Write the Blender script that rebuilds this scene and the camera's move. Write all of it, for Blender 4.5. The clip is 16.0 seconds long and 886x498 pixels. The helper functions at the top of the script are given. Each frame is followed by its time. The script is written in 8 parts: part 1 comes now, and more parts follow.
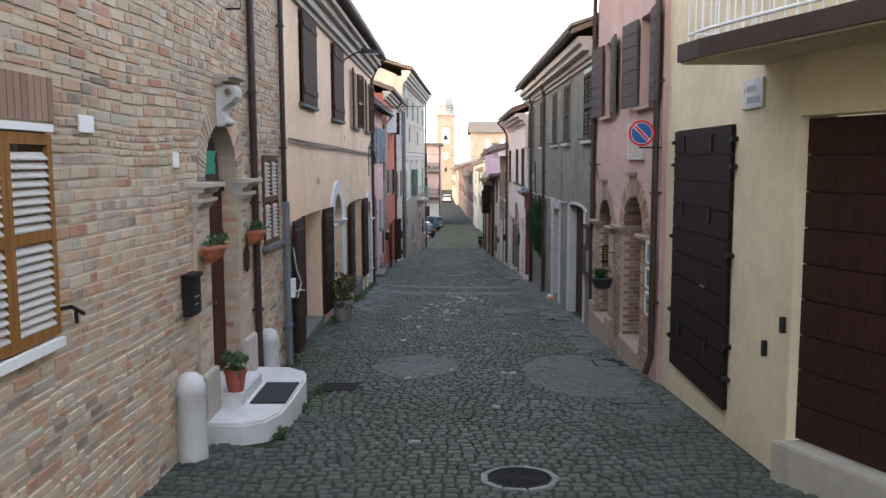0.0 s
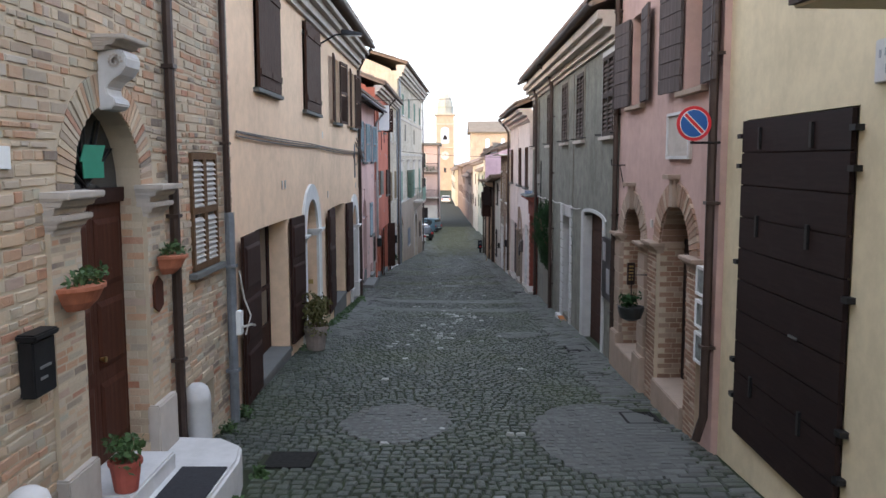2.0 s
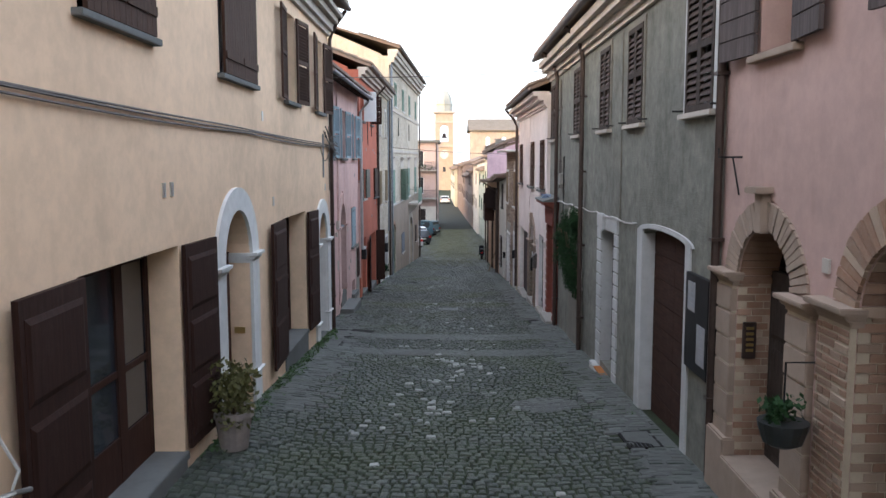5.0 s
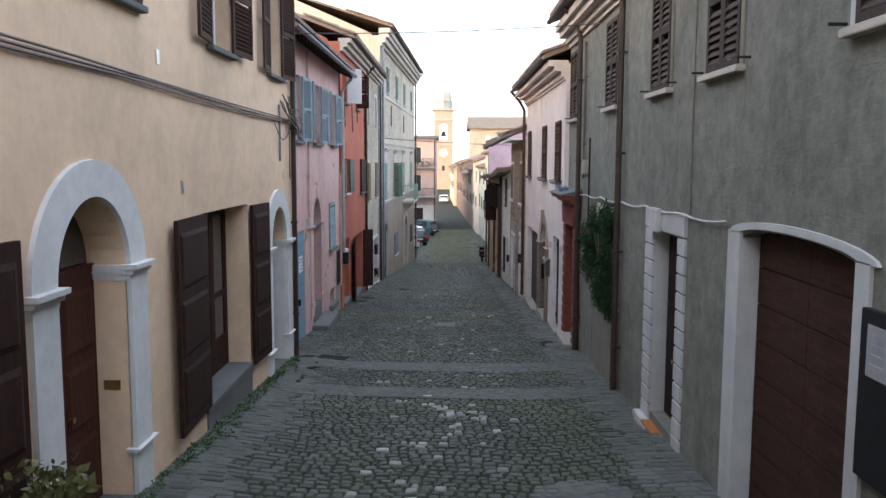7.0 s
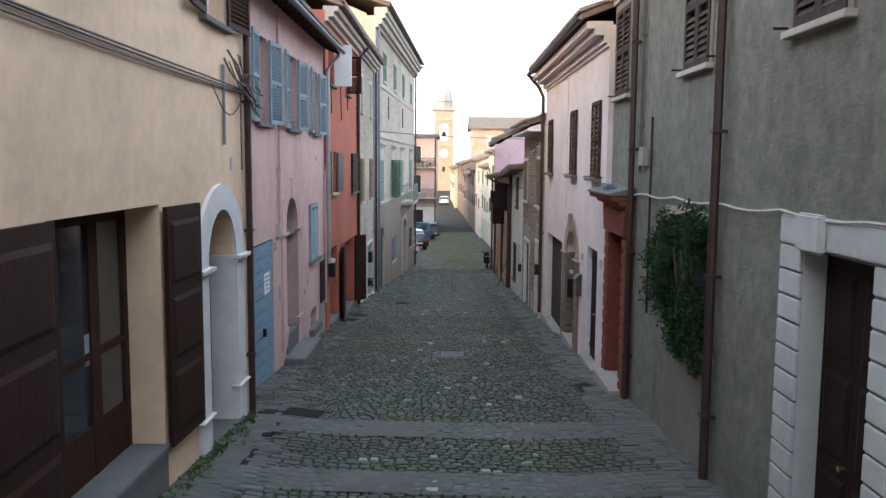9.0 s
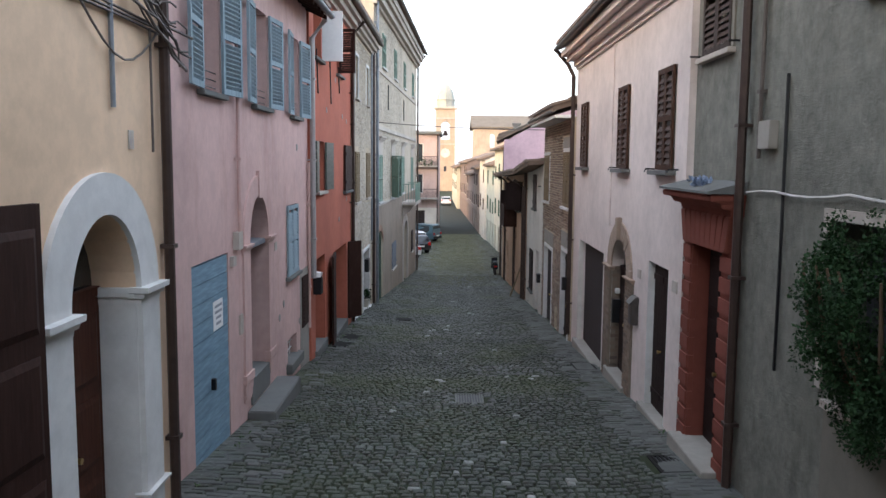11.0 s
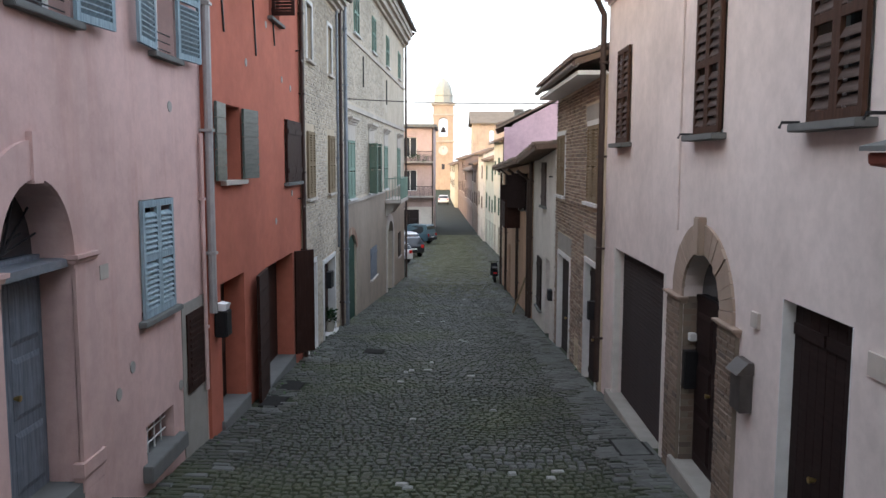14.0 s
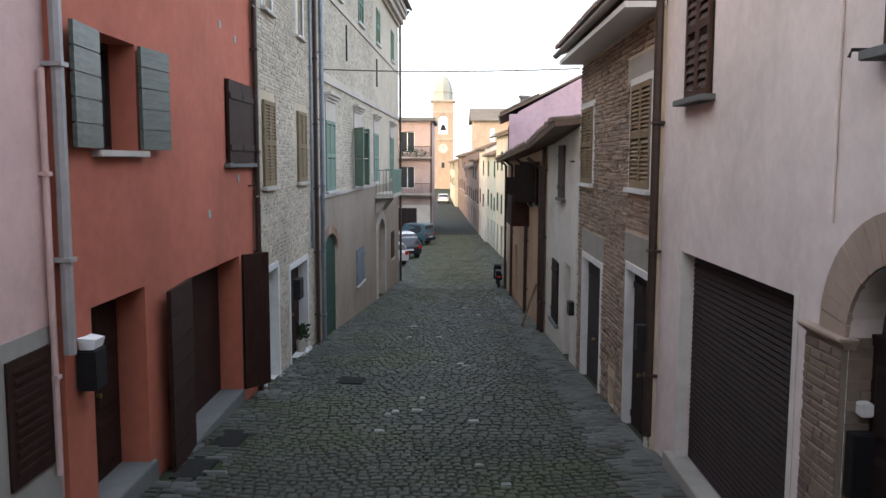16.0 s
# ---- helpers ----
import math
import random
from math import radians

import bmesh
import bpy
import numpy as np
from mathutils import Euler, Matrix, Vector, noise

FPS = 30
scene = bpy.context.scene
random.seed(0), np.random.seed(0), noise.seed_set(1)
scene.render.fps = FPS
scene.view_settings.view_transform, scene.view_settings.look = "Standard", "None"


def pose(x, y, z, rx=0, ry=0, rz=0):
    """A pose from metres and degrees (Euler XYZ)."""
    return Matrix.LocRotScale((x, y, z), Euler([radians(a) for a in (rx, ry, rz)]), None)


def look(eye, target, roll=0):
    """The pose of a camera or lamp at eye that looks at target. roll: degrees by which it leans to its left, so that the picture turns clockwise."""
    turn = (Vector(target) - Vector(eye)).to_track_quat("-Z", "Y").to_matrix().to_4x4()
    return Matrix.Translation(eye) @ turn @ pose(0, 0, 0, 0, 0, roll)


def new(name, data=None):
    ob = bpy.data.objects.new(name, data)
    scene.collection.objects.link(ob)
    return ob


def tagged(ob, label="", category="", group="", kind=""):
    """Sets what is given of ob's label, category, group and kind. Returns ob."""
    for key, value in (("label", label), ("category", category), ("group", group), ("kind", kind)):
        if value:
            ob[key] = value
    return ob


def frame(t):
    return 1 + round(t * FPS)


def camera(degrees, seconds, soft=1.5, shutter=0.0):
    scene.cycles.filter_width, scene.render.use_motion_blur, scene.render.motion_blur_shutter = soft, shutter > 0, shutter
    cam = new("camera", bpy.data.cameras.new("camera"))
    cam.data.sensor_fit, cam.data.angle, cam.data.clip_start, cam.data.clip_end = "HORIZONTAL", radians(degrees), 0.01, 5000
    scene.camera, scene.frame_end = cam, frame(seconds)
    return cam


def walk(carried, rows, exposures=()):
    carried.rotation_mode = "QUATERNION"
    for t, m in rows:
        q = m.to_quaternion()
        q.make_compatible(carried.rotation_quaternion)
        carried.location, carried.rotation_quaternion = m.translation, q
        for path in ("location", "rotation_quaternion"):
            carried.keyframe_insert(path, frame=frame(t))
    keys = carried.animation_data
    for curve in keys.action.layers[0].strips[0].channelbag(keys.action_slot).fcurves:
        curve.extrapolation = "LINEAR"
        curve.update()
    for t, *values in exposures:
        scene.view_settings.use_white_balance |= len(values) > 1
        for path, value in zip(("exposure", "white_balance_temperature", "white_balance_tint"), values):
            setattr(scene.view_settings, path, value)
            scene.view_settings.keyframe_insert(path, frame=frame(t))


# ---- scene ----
cam = camera(57.0, 16.0)
METRES, EYE, TILT, LEAN, TURN = 33.48, 3.013, 0.0, 0.0, 0.6
ROWS = [
    (0.0, 0.0, 0.0, 0.0, -0.02, -6.24, 0.2),
    (0.5, 0.0017, 0.0228, -0.0005, -0.02, -6.24, 0.17),
    (1.0, 0.0027, 0.0458, -0.0007, -0.02, -6.22, 0.17),
    (1.5, 0.0036, 0.0696, -0.001, -0.03, -6.22, 0.14),
    (2.0, 0.0047, 0.0942, -0.0005, -0.03, -6.22, 0.13),
    (2.5, 0.005, 0.1194, -0.0001, -0.04, -6.22, 0.11),
    (3.0, 0.0052, 0.147, -0.0004, -0.05, -6.22, 0.09),
    (3.5, 0.0057, 0.1775, -0.0008, -0.06, -6.23, 0.11),
    (4.0, 0.0062, 0.2092, -0.0012, -0.07, -6.25, 0.14),
    (6.5, 0.0113, 0.3765, -0.0123, -0.08, -6.26, -0.14),
    (7.0, 0.0121, 0.4113, -0.0156, -0.09, -6.26, -0.2),
    (7.5, 0.0121, 0.4461, -0.0183, -0.09, -6.26, -0.2),
    (8.0, 0.0116, 0.4801, -0.0194, -0.1, -6.23, -0.24),
    (8.5, 0.0101, 0.5134, -0.0206, -0.11, -6.18, -0.35),
    (9.0, 0.0077, 0.5453, -0.0228, -0.11, -6.14, -0.41),
    (11.5, 0.0002, 0.7067, -0.03, -0.08, -6.11, -0.5),
    (12.0, 0.0027, 0.7389, -0.0308, -0.09, -6.12, -0.42),
    (12.5, 0.0052, 0.7707, -0.0326, -0.09, -6.12, -0.3),
    (13.0, 0.0081, 0.8026, -0.0359, -0.09, -6.13, -0.24),
    (13.5, 0.0112, 0.8346, -0.0388, -0.09, -6.15, -0.18),
    (14.0, 0.0144, 0.8668, -0.0416, -0.09, -6.15, -0.16),
    (14.5, 0.0165, 0.8989, -0.0445, -0.09, -6.15, -0.14),
    (15.0, 0.0175, 0.9311, -0.0476, -0.08, -6.15, -0.13),
    (15.5, 0.018, 0.9629, -0.0509, -0.07, -6.15, -0.16),
    (16.0, 0.0179, 0.9966, -0.0543, -0.07, -6.14, -0.17),
]
walk(cam, [(t, pose(0, 0, EYE, TILT, LEAN, TURN) @ pose(METRES * x, METRES * y, METRES * z, 90 + pitch, roll, yaw)) for t, x, y, z, yaw, pitch, roll in ROWS],
     exposures=[(0.0, 1.74, 6220, 14), (9.0, 1.76, 6220, 12), (13.0, 1.56, 6380, 12), (16.0, 1.56, 6380, 12)])

# world, sun and exposure
SUN_EL, SUN_AZ = 9.0, 232.0          # degrees; azimuth clockwise from +y
world = bpy.data.worlds.new("sky")
scene.world = world
world.use_nodes = True
wn = world.node_tree.nodes
sky = wn.new("ShaderNodeTexSky")
sky.sky_type = "NISHITA"
sky.sun_disc = False
sky.sun_elevation = radians(SUN_EL)
sky.sun_rotation = radians(SUN_AZ)
sky.air_density, sky.dust_density, sky.ozone_density = 1.0, 4.0, 1.0
wn["Background"].inputs["Strength"].default_value = 0.15
world.node_tree.links.new(sky.outputs[0], wn["Background"].inputs["Color"])
haze = wn.new("ShaderNodeBackground")          # even white veil of thin cloud
haze.inputs["Color"].default_value = (0.88, 0.95, 1.06, 1.0)
haze.inputs["Strength"].default_value = 0.55
both = wn.new("ShaderNodeAddShader")
world.node_tree.links.new(wn["Background"].outputs[0], both.inputs[0])
world.node_tree.links.new(haze.outputs[0], both.inputs[1])
world.node_tree.links.new(both.outputs[0], wn["World Output"].inputs["Surface"])
sun = new("sun", bpy.data.lights.new("sun", "SUN"))
sun.data.energy, sun.data.angle, sun.data.color = 0.24, radians(1.0), (1.0, 0.78, 0.5)
sa, se = radians(SUN_AZ), radians(SUN_EL)
sun.matrix_world = look((math.sin(sa) * math.cos(se) * 50, math.cos(sa) * math.cos(se) * 50, math.sin(se) * 50), (0, 0, 0))


# ---- materials ----
def mat_base(name, rough=0.8, metal=0.0, spec=0.4):
    m = bpy.data.materials.new(name)
    m.use_nodes = True
    nt = m.node_tree
    b = nt.nodes["Principled BSDF"]
    b.inputs["Roughness"].default_value = rough
    b.inputs["Metallic"].default_value = metal
    b.inputs["Specular IOR Level"].default_value = spec
    return m, nt, b


def noise_node(nt, scale, detail=4.0, rough=0.6, stretch=None):
    tc = nt.nodes.new("ShaderNodeTexCoord")
    n = nt.nodes.new("ShaderNodeTexNoise")
    n.inputs["Scale"].default_value = scale
    n.inputs["Detail"].default_value = detail
    n.inputs["Roughness"].default_value = rough
    if stretch:
        mp = nt.nodes.new("ShaderNodeMapping")
        mp.inputs["Scale"].default_value = stretch
        nt.links.new(tc.outputs["Object"], mp.inputs["Vector"])
        nt.links.new(mp.outputs[0], n.inputs["Vector"])
    else:
        nt.links.new(tc.outputs["Object"], n.inputs["Vector"])
    return n


def ramp(nt, src, stops):
    r = nt.nodes.new("ShaderNodeValToRGB")
    el = r.color_ramp.elements
    while len(el) < len(stops):
        el.new(0.5)
    for e, (p, c) in zip(el, stops):
        e.position = p
        e.color = (*c, 1.0) if len(c) == 3 else c
    nt.links.new(src, r.inputs[0])
    return r


def mix(nt, a, b, fac, mode="MIX"):
    m = nt.nodes.new("ShaderNodeMix")
    m.data_type, m.blend_type = "RGBA", mode
    for sock, v in ((m.inputs[6], a), (m.inputs[7], b), (m.inputs[0], fac)):
        if isinstance(v, (tuple, list)):
            sock.default_value = (*v, 1.0)
        elif isinstance(v, (int, float)):
            sock.default_value = v
        else:
            nt.links.new(v, sock)
    return m.outputs[2]


def bump(nt, b, height, strength, dist=0.01):
    n = nt.nodes.new("ShaderNodeBump")
    n.inputs["Strength"].default_value = strength
    n.inputs["Distance"].default_value = dist
    nt.links.new(height, n.inputs["Height"])
    nt.links.new(n.outputs[0], b.inputs["Normal"])


def shade(c, k):
    return tuple(max(0.0, min(1.0, v * k)) for v in c)


def plaster(name, col, stain=0.5, grain=1.0, dirt=(0.16, 0.14, 0.12), patch=None):
    """Painted lime plaster: cloudy tone, water runs, fine grain."""
    m, nt, b = mat_base(name, 0.9, 0.0, 0.2)
    big = noise_node(nt, 0.55, 5, 0.62)
    c1 = ramp(nt, big.outputs[0], [(0.28, shade(col, 0.82)), (0.5, col), (0.72, shade(col, 1.1))])
    runs = noise_node(nt, 1.0, 6, 0.65, (2.6, 2.6, 0.35))
    rf = ramp(nt, runs.outputs[0], [(0.5, (0, 0, 0)), (0.78, (stain, stain, stain))])
    c2 = mix(nt, c1.outputs[0], dirt, rf.outputs[0])
    mid = noise_node(nt, 4.5, 6, 0.7)
    mf = ramp(nt, mid.outputs[0], [(0.4, (0.94, 0.94, 0.94)), (0.6, (1.035, 1.035, 1.035))] if grain < 2 else [(0.35, (0.78, 0.78, 0.78)), (0.65, (1.2, 1.2, 1.18))])
    c3 = mix(nt, c2, mf.outputs[0], 1.0, "MULTIPLY")
    if patch:
        pn = noise_node(nt, 0.8, 3, 0.5)
        pf = ramp(nt, pn.outputs[0], [(0.62, (0, 0, 0)), (0.66, (0.7, 0.7, 0.7))])
        c3 = mix(nt, c3, patch, pf.outputs[0])
    nt.links.new(c3, b.inputs["Base Color"])
    fine = noise_node(nt, 38, 5, 0.7) if grain < 2 else noise_node(nt, 1.0, 6, 0.78, (10, 7, 20))
    broad = noise_node(nt, 2.2, 4, 0.6)
    h = mix(nt, fine.outputs[0], broad.outputs[0], 0.55)
    bump(nt, b, h, 0.35 * grain, 0.02 if grain < 2 else 0.04)
    return m


def piece_material(name, cols, rough=0.9, per_object=False, grime=(0.1, 0.1, 0.09), grime_amt=0.35, scale=9.0, bumpk=0.5, spec=0.25, tint=None):
    """Bricks, stones: each piece its own tone."""
    m, nt, b = mat_base(name, rough, 0.0, spec)
    if per_object:
        src = nt.nodes.new("ShaderNodeObjectInfo").outputs["Random"]
    else:
        src = nt.nodes.new("ShaderNodeNewGeometry").outputs["Random Per Island"]
    k = len(cols)
    r = ramp(nt, src, [((i + 0.5) / k, c) for i, c in enumerate(cols)])
    r.color_ramp.interpolation = "LINEAR"
    n = noise_node(nt, scale, 6, 0.7)
    f = ramp(nt, n.outputs[0], [(0.45, (0, 0, 0)), (0.75, (grime_amt,) * 3)])
    c = mix(nt, r.outputs[0], grime, f.outputs[0])
    bigger = noise_node(nt, 0.5, 4, 0.6)
    bf = ramp(nt, bigger.outputs[0], [(0.3, (0.78, 0.78, 0.78)), (0.7, (1.15, 1.15, 1.15))])
    c = mix(nt, c, bf.outputs[0], 1.0, "MULTIPLY")
    if tint:
        tn = noise_node(nt, 0.35, 4, 0.6)
        tf = ramp(nt, tn.outputs[0], [(0.48, (0, 0, 0)), (0.66, (0.6, 0.6, 0.6))])
        c = mix(nt, c, tint, tf.outputs[0])
    nt.links.new(c, b.inputs["Base Color"])
    fine = noise_node(nt, 45, 5, 0.75)
    bump(nt, b, fine.outputs[0], bumpk, 0.015)
    return m


def wood(name, col, rough=0.55, grain_axis="z", worn=0.3):
    m, nt, b = mat_base(name, min(0.95, rough + 0.2), 0.0, 0.14)
    st = (14, 14, 1.2) if grain_axis == "z" else (14, 1.2, 14)
    n = noise_node(nt, 2.0, 6, 0.65, st)
    c = ramp(nt, n.outputs[0], [(0.3, shade(col, 0.65)), (0.55, col), (0.75, shade(col, 1.35))])
    w = noise_node(nt, 3.0, 5, 0.7)
    wf = ramp(nt, w.outputs[0], [(0.55, (0, 0, 0)), (0.8, (worn,) * 3)])
    c2 = mix(nt, c.outputs[0], shade(tuple(v + 0.05 for v in col), 1.7), wf.outputs[0])
    nt.links.new(c2, b.inputs["Base Color"])
    bump(nt, b, n.outputs[0], 0.3, 0.006)
    return m


def simple(name, col, rough=0.6, metal=0.0, var=0.2, scale=6.0, spec=0.4):
    m, nt, b = mat_base(name, rough, metal, spec)
    n = noise_node(nt, scale, 5, 0.65)
    c = ramp(nt, n.outputs[0], [(0.3, shade(col, 1 - var)), (0.7, shade(col, 1 + var))])
    nt.links.new(c.outputs[0], b.inputs["Base Color"])
    bump(nt, b, n.outputs[0], 0.15, 0.01)
    return m


PEACH = plaster("peach_plaster", (0.75, 0.542, 0.37), 0.05, 0.45, (0.45, 0.32, 0.22))
PINK = plaster("pink_plaster", (0.59, 0.405, 0.37), 0.45, 0.7, (0.42, 0.24, 0.19))
RED = plaster("red_plaster", (0.42, 0.13, 0.085), 0.18, 0.6, (0.3, 0.12, 0.06))
GREY = plaster("grey_render", (0.192, 0.19, 0.163), 0.7, 2.6, (0.12, 0.12, 0.1))
GREYD = plaster("grey_base_render", (0.2, 0.185, 0.155), 0.4, 1.2, (0.15, 0.14, 0.11))
SALMON = plaster("salmon_plaster", (0.48, 0.33, 0.29), 0.35, 0.8, (0.33, 0.2, 0.16))
YELLOW = plaster("yellow_plaster", (0.64, 0.55, 0.375), 0.1, 0.3, (0.4, 0.36, 0.25))
ROSE = plaster("pale_rose_plaster", (0.65, 0.565, 0.525), 0.07, 0.35, (0.42, 0.36, 0.33))
WHITEP = plaster("white_plaster", (0.62, 0.58, 0.53), 0.3, 0.5, (0.35, 0.3, 0.26))
FLATPINK = plaster("greyed_pink_plaster", (0.44, 0.335, 0.315), 0.3, 0.5)
LILAC = plaster("lilac_plaster", (0.58, 0.4, 0.44), 0.15, 0.4)
OCHRE = plaster("ochre_plaster", (0.66, 0.52, 0.28), 0.25, 0.5)
ORANGE = plaster("faded_orange_plaster", (0.5, 0.33, 0.23), 0.4, 0.6)
PALEGREEN = plaster("pale_green_plaster", (0.41, 0.43, 0.38), 0.3, 0.5)
# UMBER and DUN hold the far row's shade in their dark base colour
UMBER = plaster("shaded_pink_brown_plaster", (0.2, 0.145, 0.125), 0.4, 0.8)
DUN = plaster("shaded_dun_plaster", (0.27, 0.22, 0.19), 0.4, 0.8)
CREAM = plaster("cream_plaster", (0.5, 0.47, 0.39), 0.3, 0.5)
TERRA = plaster("tower_brick_far", (0.46, 0.36, 0.285), 0.3, 0.8)
PALAZZO = plaster("bare_palazzo_wall", (0.5, 0.43, 0.34), 0.5, 1.8, (0.28, 0.24, 0.19), (0.52, 0.46, 0.38))
PALBASE = plaster("palazzo_base_render", (0.31, 0.25, 0.2), 0.5, 1.4, (0.2, 0.17, 0.14))
REDSTONE = plaster("red_rusticated_stucco", (0.2, 0.062, 0.045), 0.25, 0.6, (0.12, 0.05, 0.04))
WHITESTUCCO = plaster("white_stucco_trim", (0.64, 0.63, 0.61), 0.15, 0.4, (0.5, 0.47, 0.42))
STONE = plaster("pale_limestone", (0.47, 0.42, 0.37), 0.4, 0.8, (0.3, 0.27, 0.24))
MARBLE = plaster("white_worn_marble", (0.57, 0.56, 0.55), 0.35, 0.5, (0.4, 0.39, 0.36))
SLAB = plaster("grey_stone_slab", (0.145, 0.147, 0.14), 0.4, 0.8, (0.13, 0.13, 0.12))
CONCRETE = plaster("pale_concrete", (0.34, 0.325, 0.3), 0.4, 0.7)
LEDGE = plaster("stained_ledge", (0.36, 0.33, 0.27), 0.5, 0.9)
MORTAR = plaster("old_mortar", (0.49, 0.405, 0.3), 0.35, 1.6, (0.3, 0.24, 0.18))
BRICKS = [(0.55, 0.44, 0.315), (0.49, 0.275, 0.17), (0.59, 0.49, 0.37), (0.37, 0.31, 0.25), (0.56, 0.385, 0.255), (0.41, 0.19, 0.12), (0.51, 0.46, 0.39), (0.6, 0.43, 0.285), (0.23, 0.185, 0.155), (0.56, 0.47, 0.345), (0.59, 0.47, 0.345), (0.42, 0.4, 0.32), (0.5, 0.31, 0.2)]
BRICK = piece_material("old_brick", BRICKS, grime=(0.54, 0.45, 0.335), grime_amt=0.45, scale=5.0, bumpk=0.9)
BRICK_ONE = piece_material("old_brick_single", BRICKS, per_object=True, grime=(0.54, 0.45, 0.335), grime_amt=0.45, scale=5.0, bumpk=0.9)
BRICK2 = piece_material("tan_brick", [(0.3, 0.22, 0.165), (0.22, 0.15, 0.11), (0.36, 0.285, 0.22), (0.17, 0.135, 0.11), (0.27, 0.2, 0.15)], grime=(0.26, 0.225, 0.19), grime_amt=0.5)
PIERBRICK = piece_material("pier_brick", [(0.28, 0.165, 0.11), (0.35, 0.22, 0.155), (0.22, 0.13, 0.09), (0.4, 0.3, 0.225)], grime=(0.4, 0.33, 0.26), grime_amt=0.3)
PIER_ONE = piece_material("pier_brick_single", [(0.28, 0.165, 0.11), (0.35, 0.22, 0.155), (0.22, 0.13, 0.09), (0.4, 0.3, 0.225)], per_object=True, grime=(0.4, 0.33, 0.26), grime_amt=0.3)
TANSTONE = plaster("tan_sandstone", (0.34, 0.26, 0.205), 0.4, 0.8, (0.22, 0.17, 0.13))
# east-side trim, greyer than the white stucco across the street
JAMBWHITE = plaster("greyed_white_jamb", (0.49, 0.49, 0.48), 0.3, 0.5, (0.3, 0.28, 0.25))
WORNSTONE = plaster("worn_grey_stone", (0.3, 0.28, 0.25), 0.45, 0.8, (0.18, 0.165, 0.15))
DARKMORTAR = plaster("brown_old_mortar", (0.2, 0.165, 0.13), 0.35, 1.6, (0.12, 0.1, 0.08))
ARCHBRICK = piece_material("brown_arch_brick", [(0.21, 0.155, 0.115), (0.17, 0.12, 0.09), (0.25, 0.19, 0.145), (0.14, 0.11, 0.09)], grime=(0.2, 0.165, 0.13), grime_amt=0.4)
WHITESETT = piece_material("white_worn_setts", [(0.3, 0.31, 0.29), (0.2, 0.21, 0.2), (0.38, 0.38, 0.36), (0.24, 0.25, 0.235)], 0.75, grime=(0.12, 0.12, 0.1), grime_amt=0.6, scale=8)
GREYBRICK = piece_material("grey_tan_brick", [(0.47, 0.41, 0.33), (0.4, 0.34, 0.27), (0.53, 0.47, 0.39), (0.34, 0.3, 0.25)], grime=(0.4, 0.36, 0.29), grime_amt=0.5)
COBS = [(0.05, 0.06, 0.05), (0.066, 0.074, 0.064), (0.034, 0.041, 0.035), (0.09, 0.097, 0.088), (0.056, 0.066, 0.05), (0.042, 0.05, 0.043), (0.075, 0.085, 0.07)]
# dimmer light further down the lane is put into these sett colours
COBS_DIM = [(0.04, 0.042, 0.036), (0.05, 0.051, 0.044), (0.032, 0.034, 0.029), (0.06, 0.06, 0.054), (0.044, 0.047, 0.038), (0.037, 0.04, 0.034)]
COBBLE = piece_material("basalt_setts", COBS, 0.62, grime=(0.045, 0.06, 0.03), grime_amt=0.6, scale=7, bumpk=0.8, spec=0.35, tint=(0.05, 0.064, 0.03))
COBBLE_DIM = piece_material("dim_basalt_setts", COBS_DIM, 0.62, grime=(0.042, 0.055, 0.024), grime_amt=0.65, scale=7, bumpk=0.8, spec=0.3, tint=(0.05, 0.062, 0.022))
COBBLE_ONE = piece_material("basalt_sett_single", COBS, 0.62, per_object=True, grime=(0.045, 0.06, 0.03), grime_amt=0.6, scale=7, bumpk=0.8, spec=0.35, tint=(0.05, 0.064, 0.03))
COBBLE_MOSS = piece_material("mossy_setts", [(0.06, 0.064, 0.034), (0.08, 0.08, 0.046), (0.05, 0.054, 0.03), (0.1, 0.098, 0.066)], 0.8, grime=(0.06, 0.075, 0.025), grime_amt=0.7, scale=5, spec=0.2)
PALESETT = piece_material("pale_setts", [(0.1, 0.105, 0.1), (0.13, 0.134, 0.128), (0.085, 0.09, 0.084), (0.115, 0.118, 0.112)], 0.75, grime=(0.1, 0.1, 0.09), grime_amt=0.6, scale=5)
FILL = plaster("grey_cement_fill", (0.105, 0.108, 0.102), 0.6, 1.6, (0.06, 0.065, 0.055), (0.135, 0.137, 0.13))
COLLAR = piece_material("pale_collar_stone", [(0.2, 0.2, 0.18), (0.28, 0.27, 0.25), (0.17, 0.17, 0.16)], 0.8)
# slats coloured pale to stand for sky light caught on them
SKYSLAT = wood("skylit_pale_slat", (0.5, 0.47, 0.43), 0.6, "y", 0.2)
GAP = plaster("mossy_joint_earth", (0.026, 0.033, 0.016), 0.5, 1.5, (0.034, 0.055, 0.016))
TILE = piece_material("clay_roof_tile", [(0.2, 0.125, 0.09), (0.16, 0.12, 0.1), (0.24, 0.17, 0.13), (0.15, 0.13, 0.11)], grime=(0.11, 0.105, 0.085), grime_amt=0.6)
DARKBROWN = wood("dark_brown_painted_wood", (0.034, 0.015, 0.011), 0.5, "z", 0.12)
SHUTBROWN = wood("brown_shutter_wood", (0.058, 0.029, 0.019), 0.55, "z", 0.15)
BLACKWOOD = wood("black_brown_boards", (0.021, 0.012, 0.011), 0.45, "y", 0.08)
GARAGEWOOD = wood("brown_garage_boards", (0.05, 0.025, 0.018), 0.6, "y", 0.2)
DOORWOOD = wood("red_brown_door", (0.07, 0.025, 0.015), 0.45, "z", 0.15)
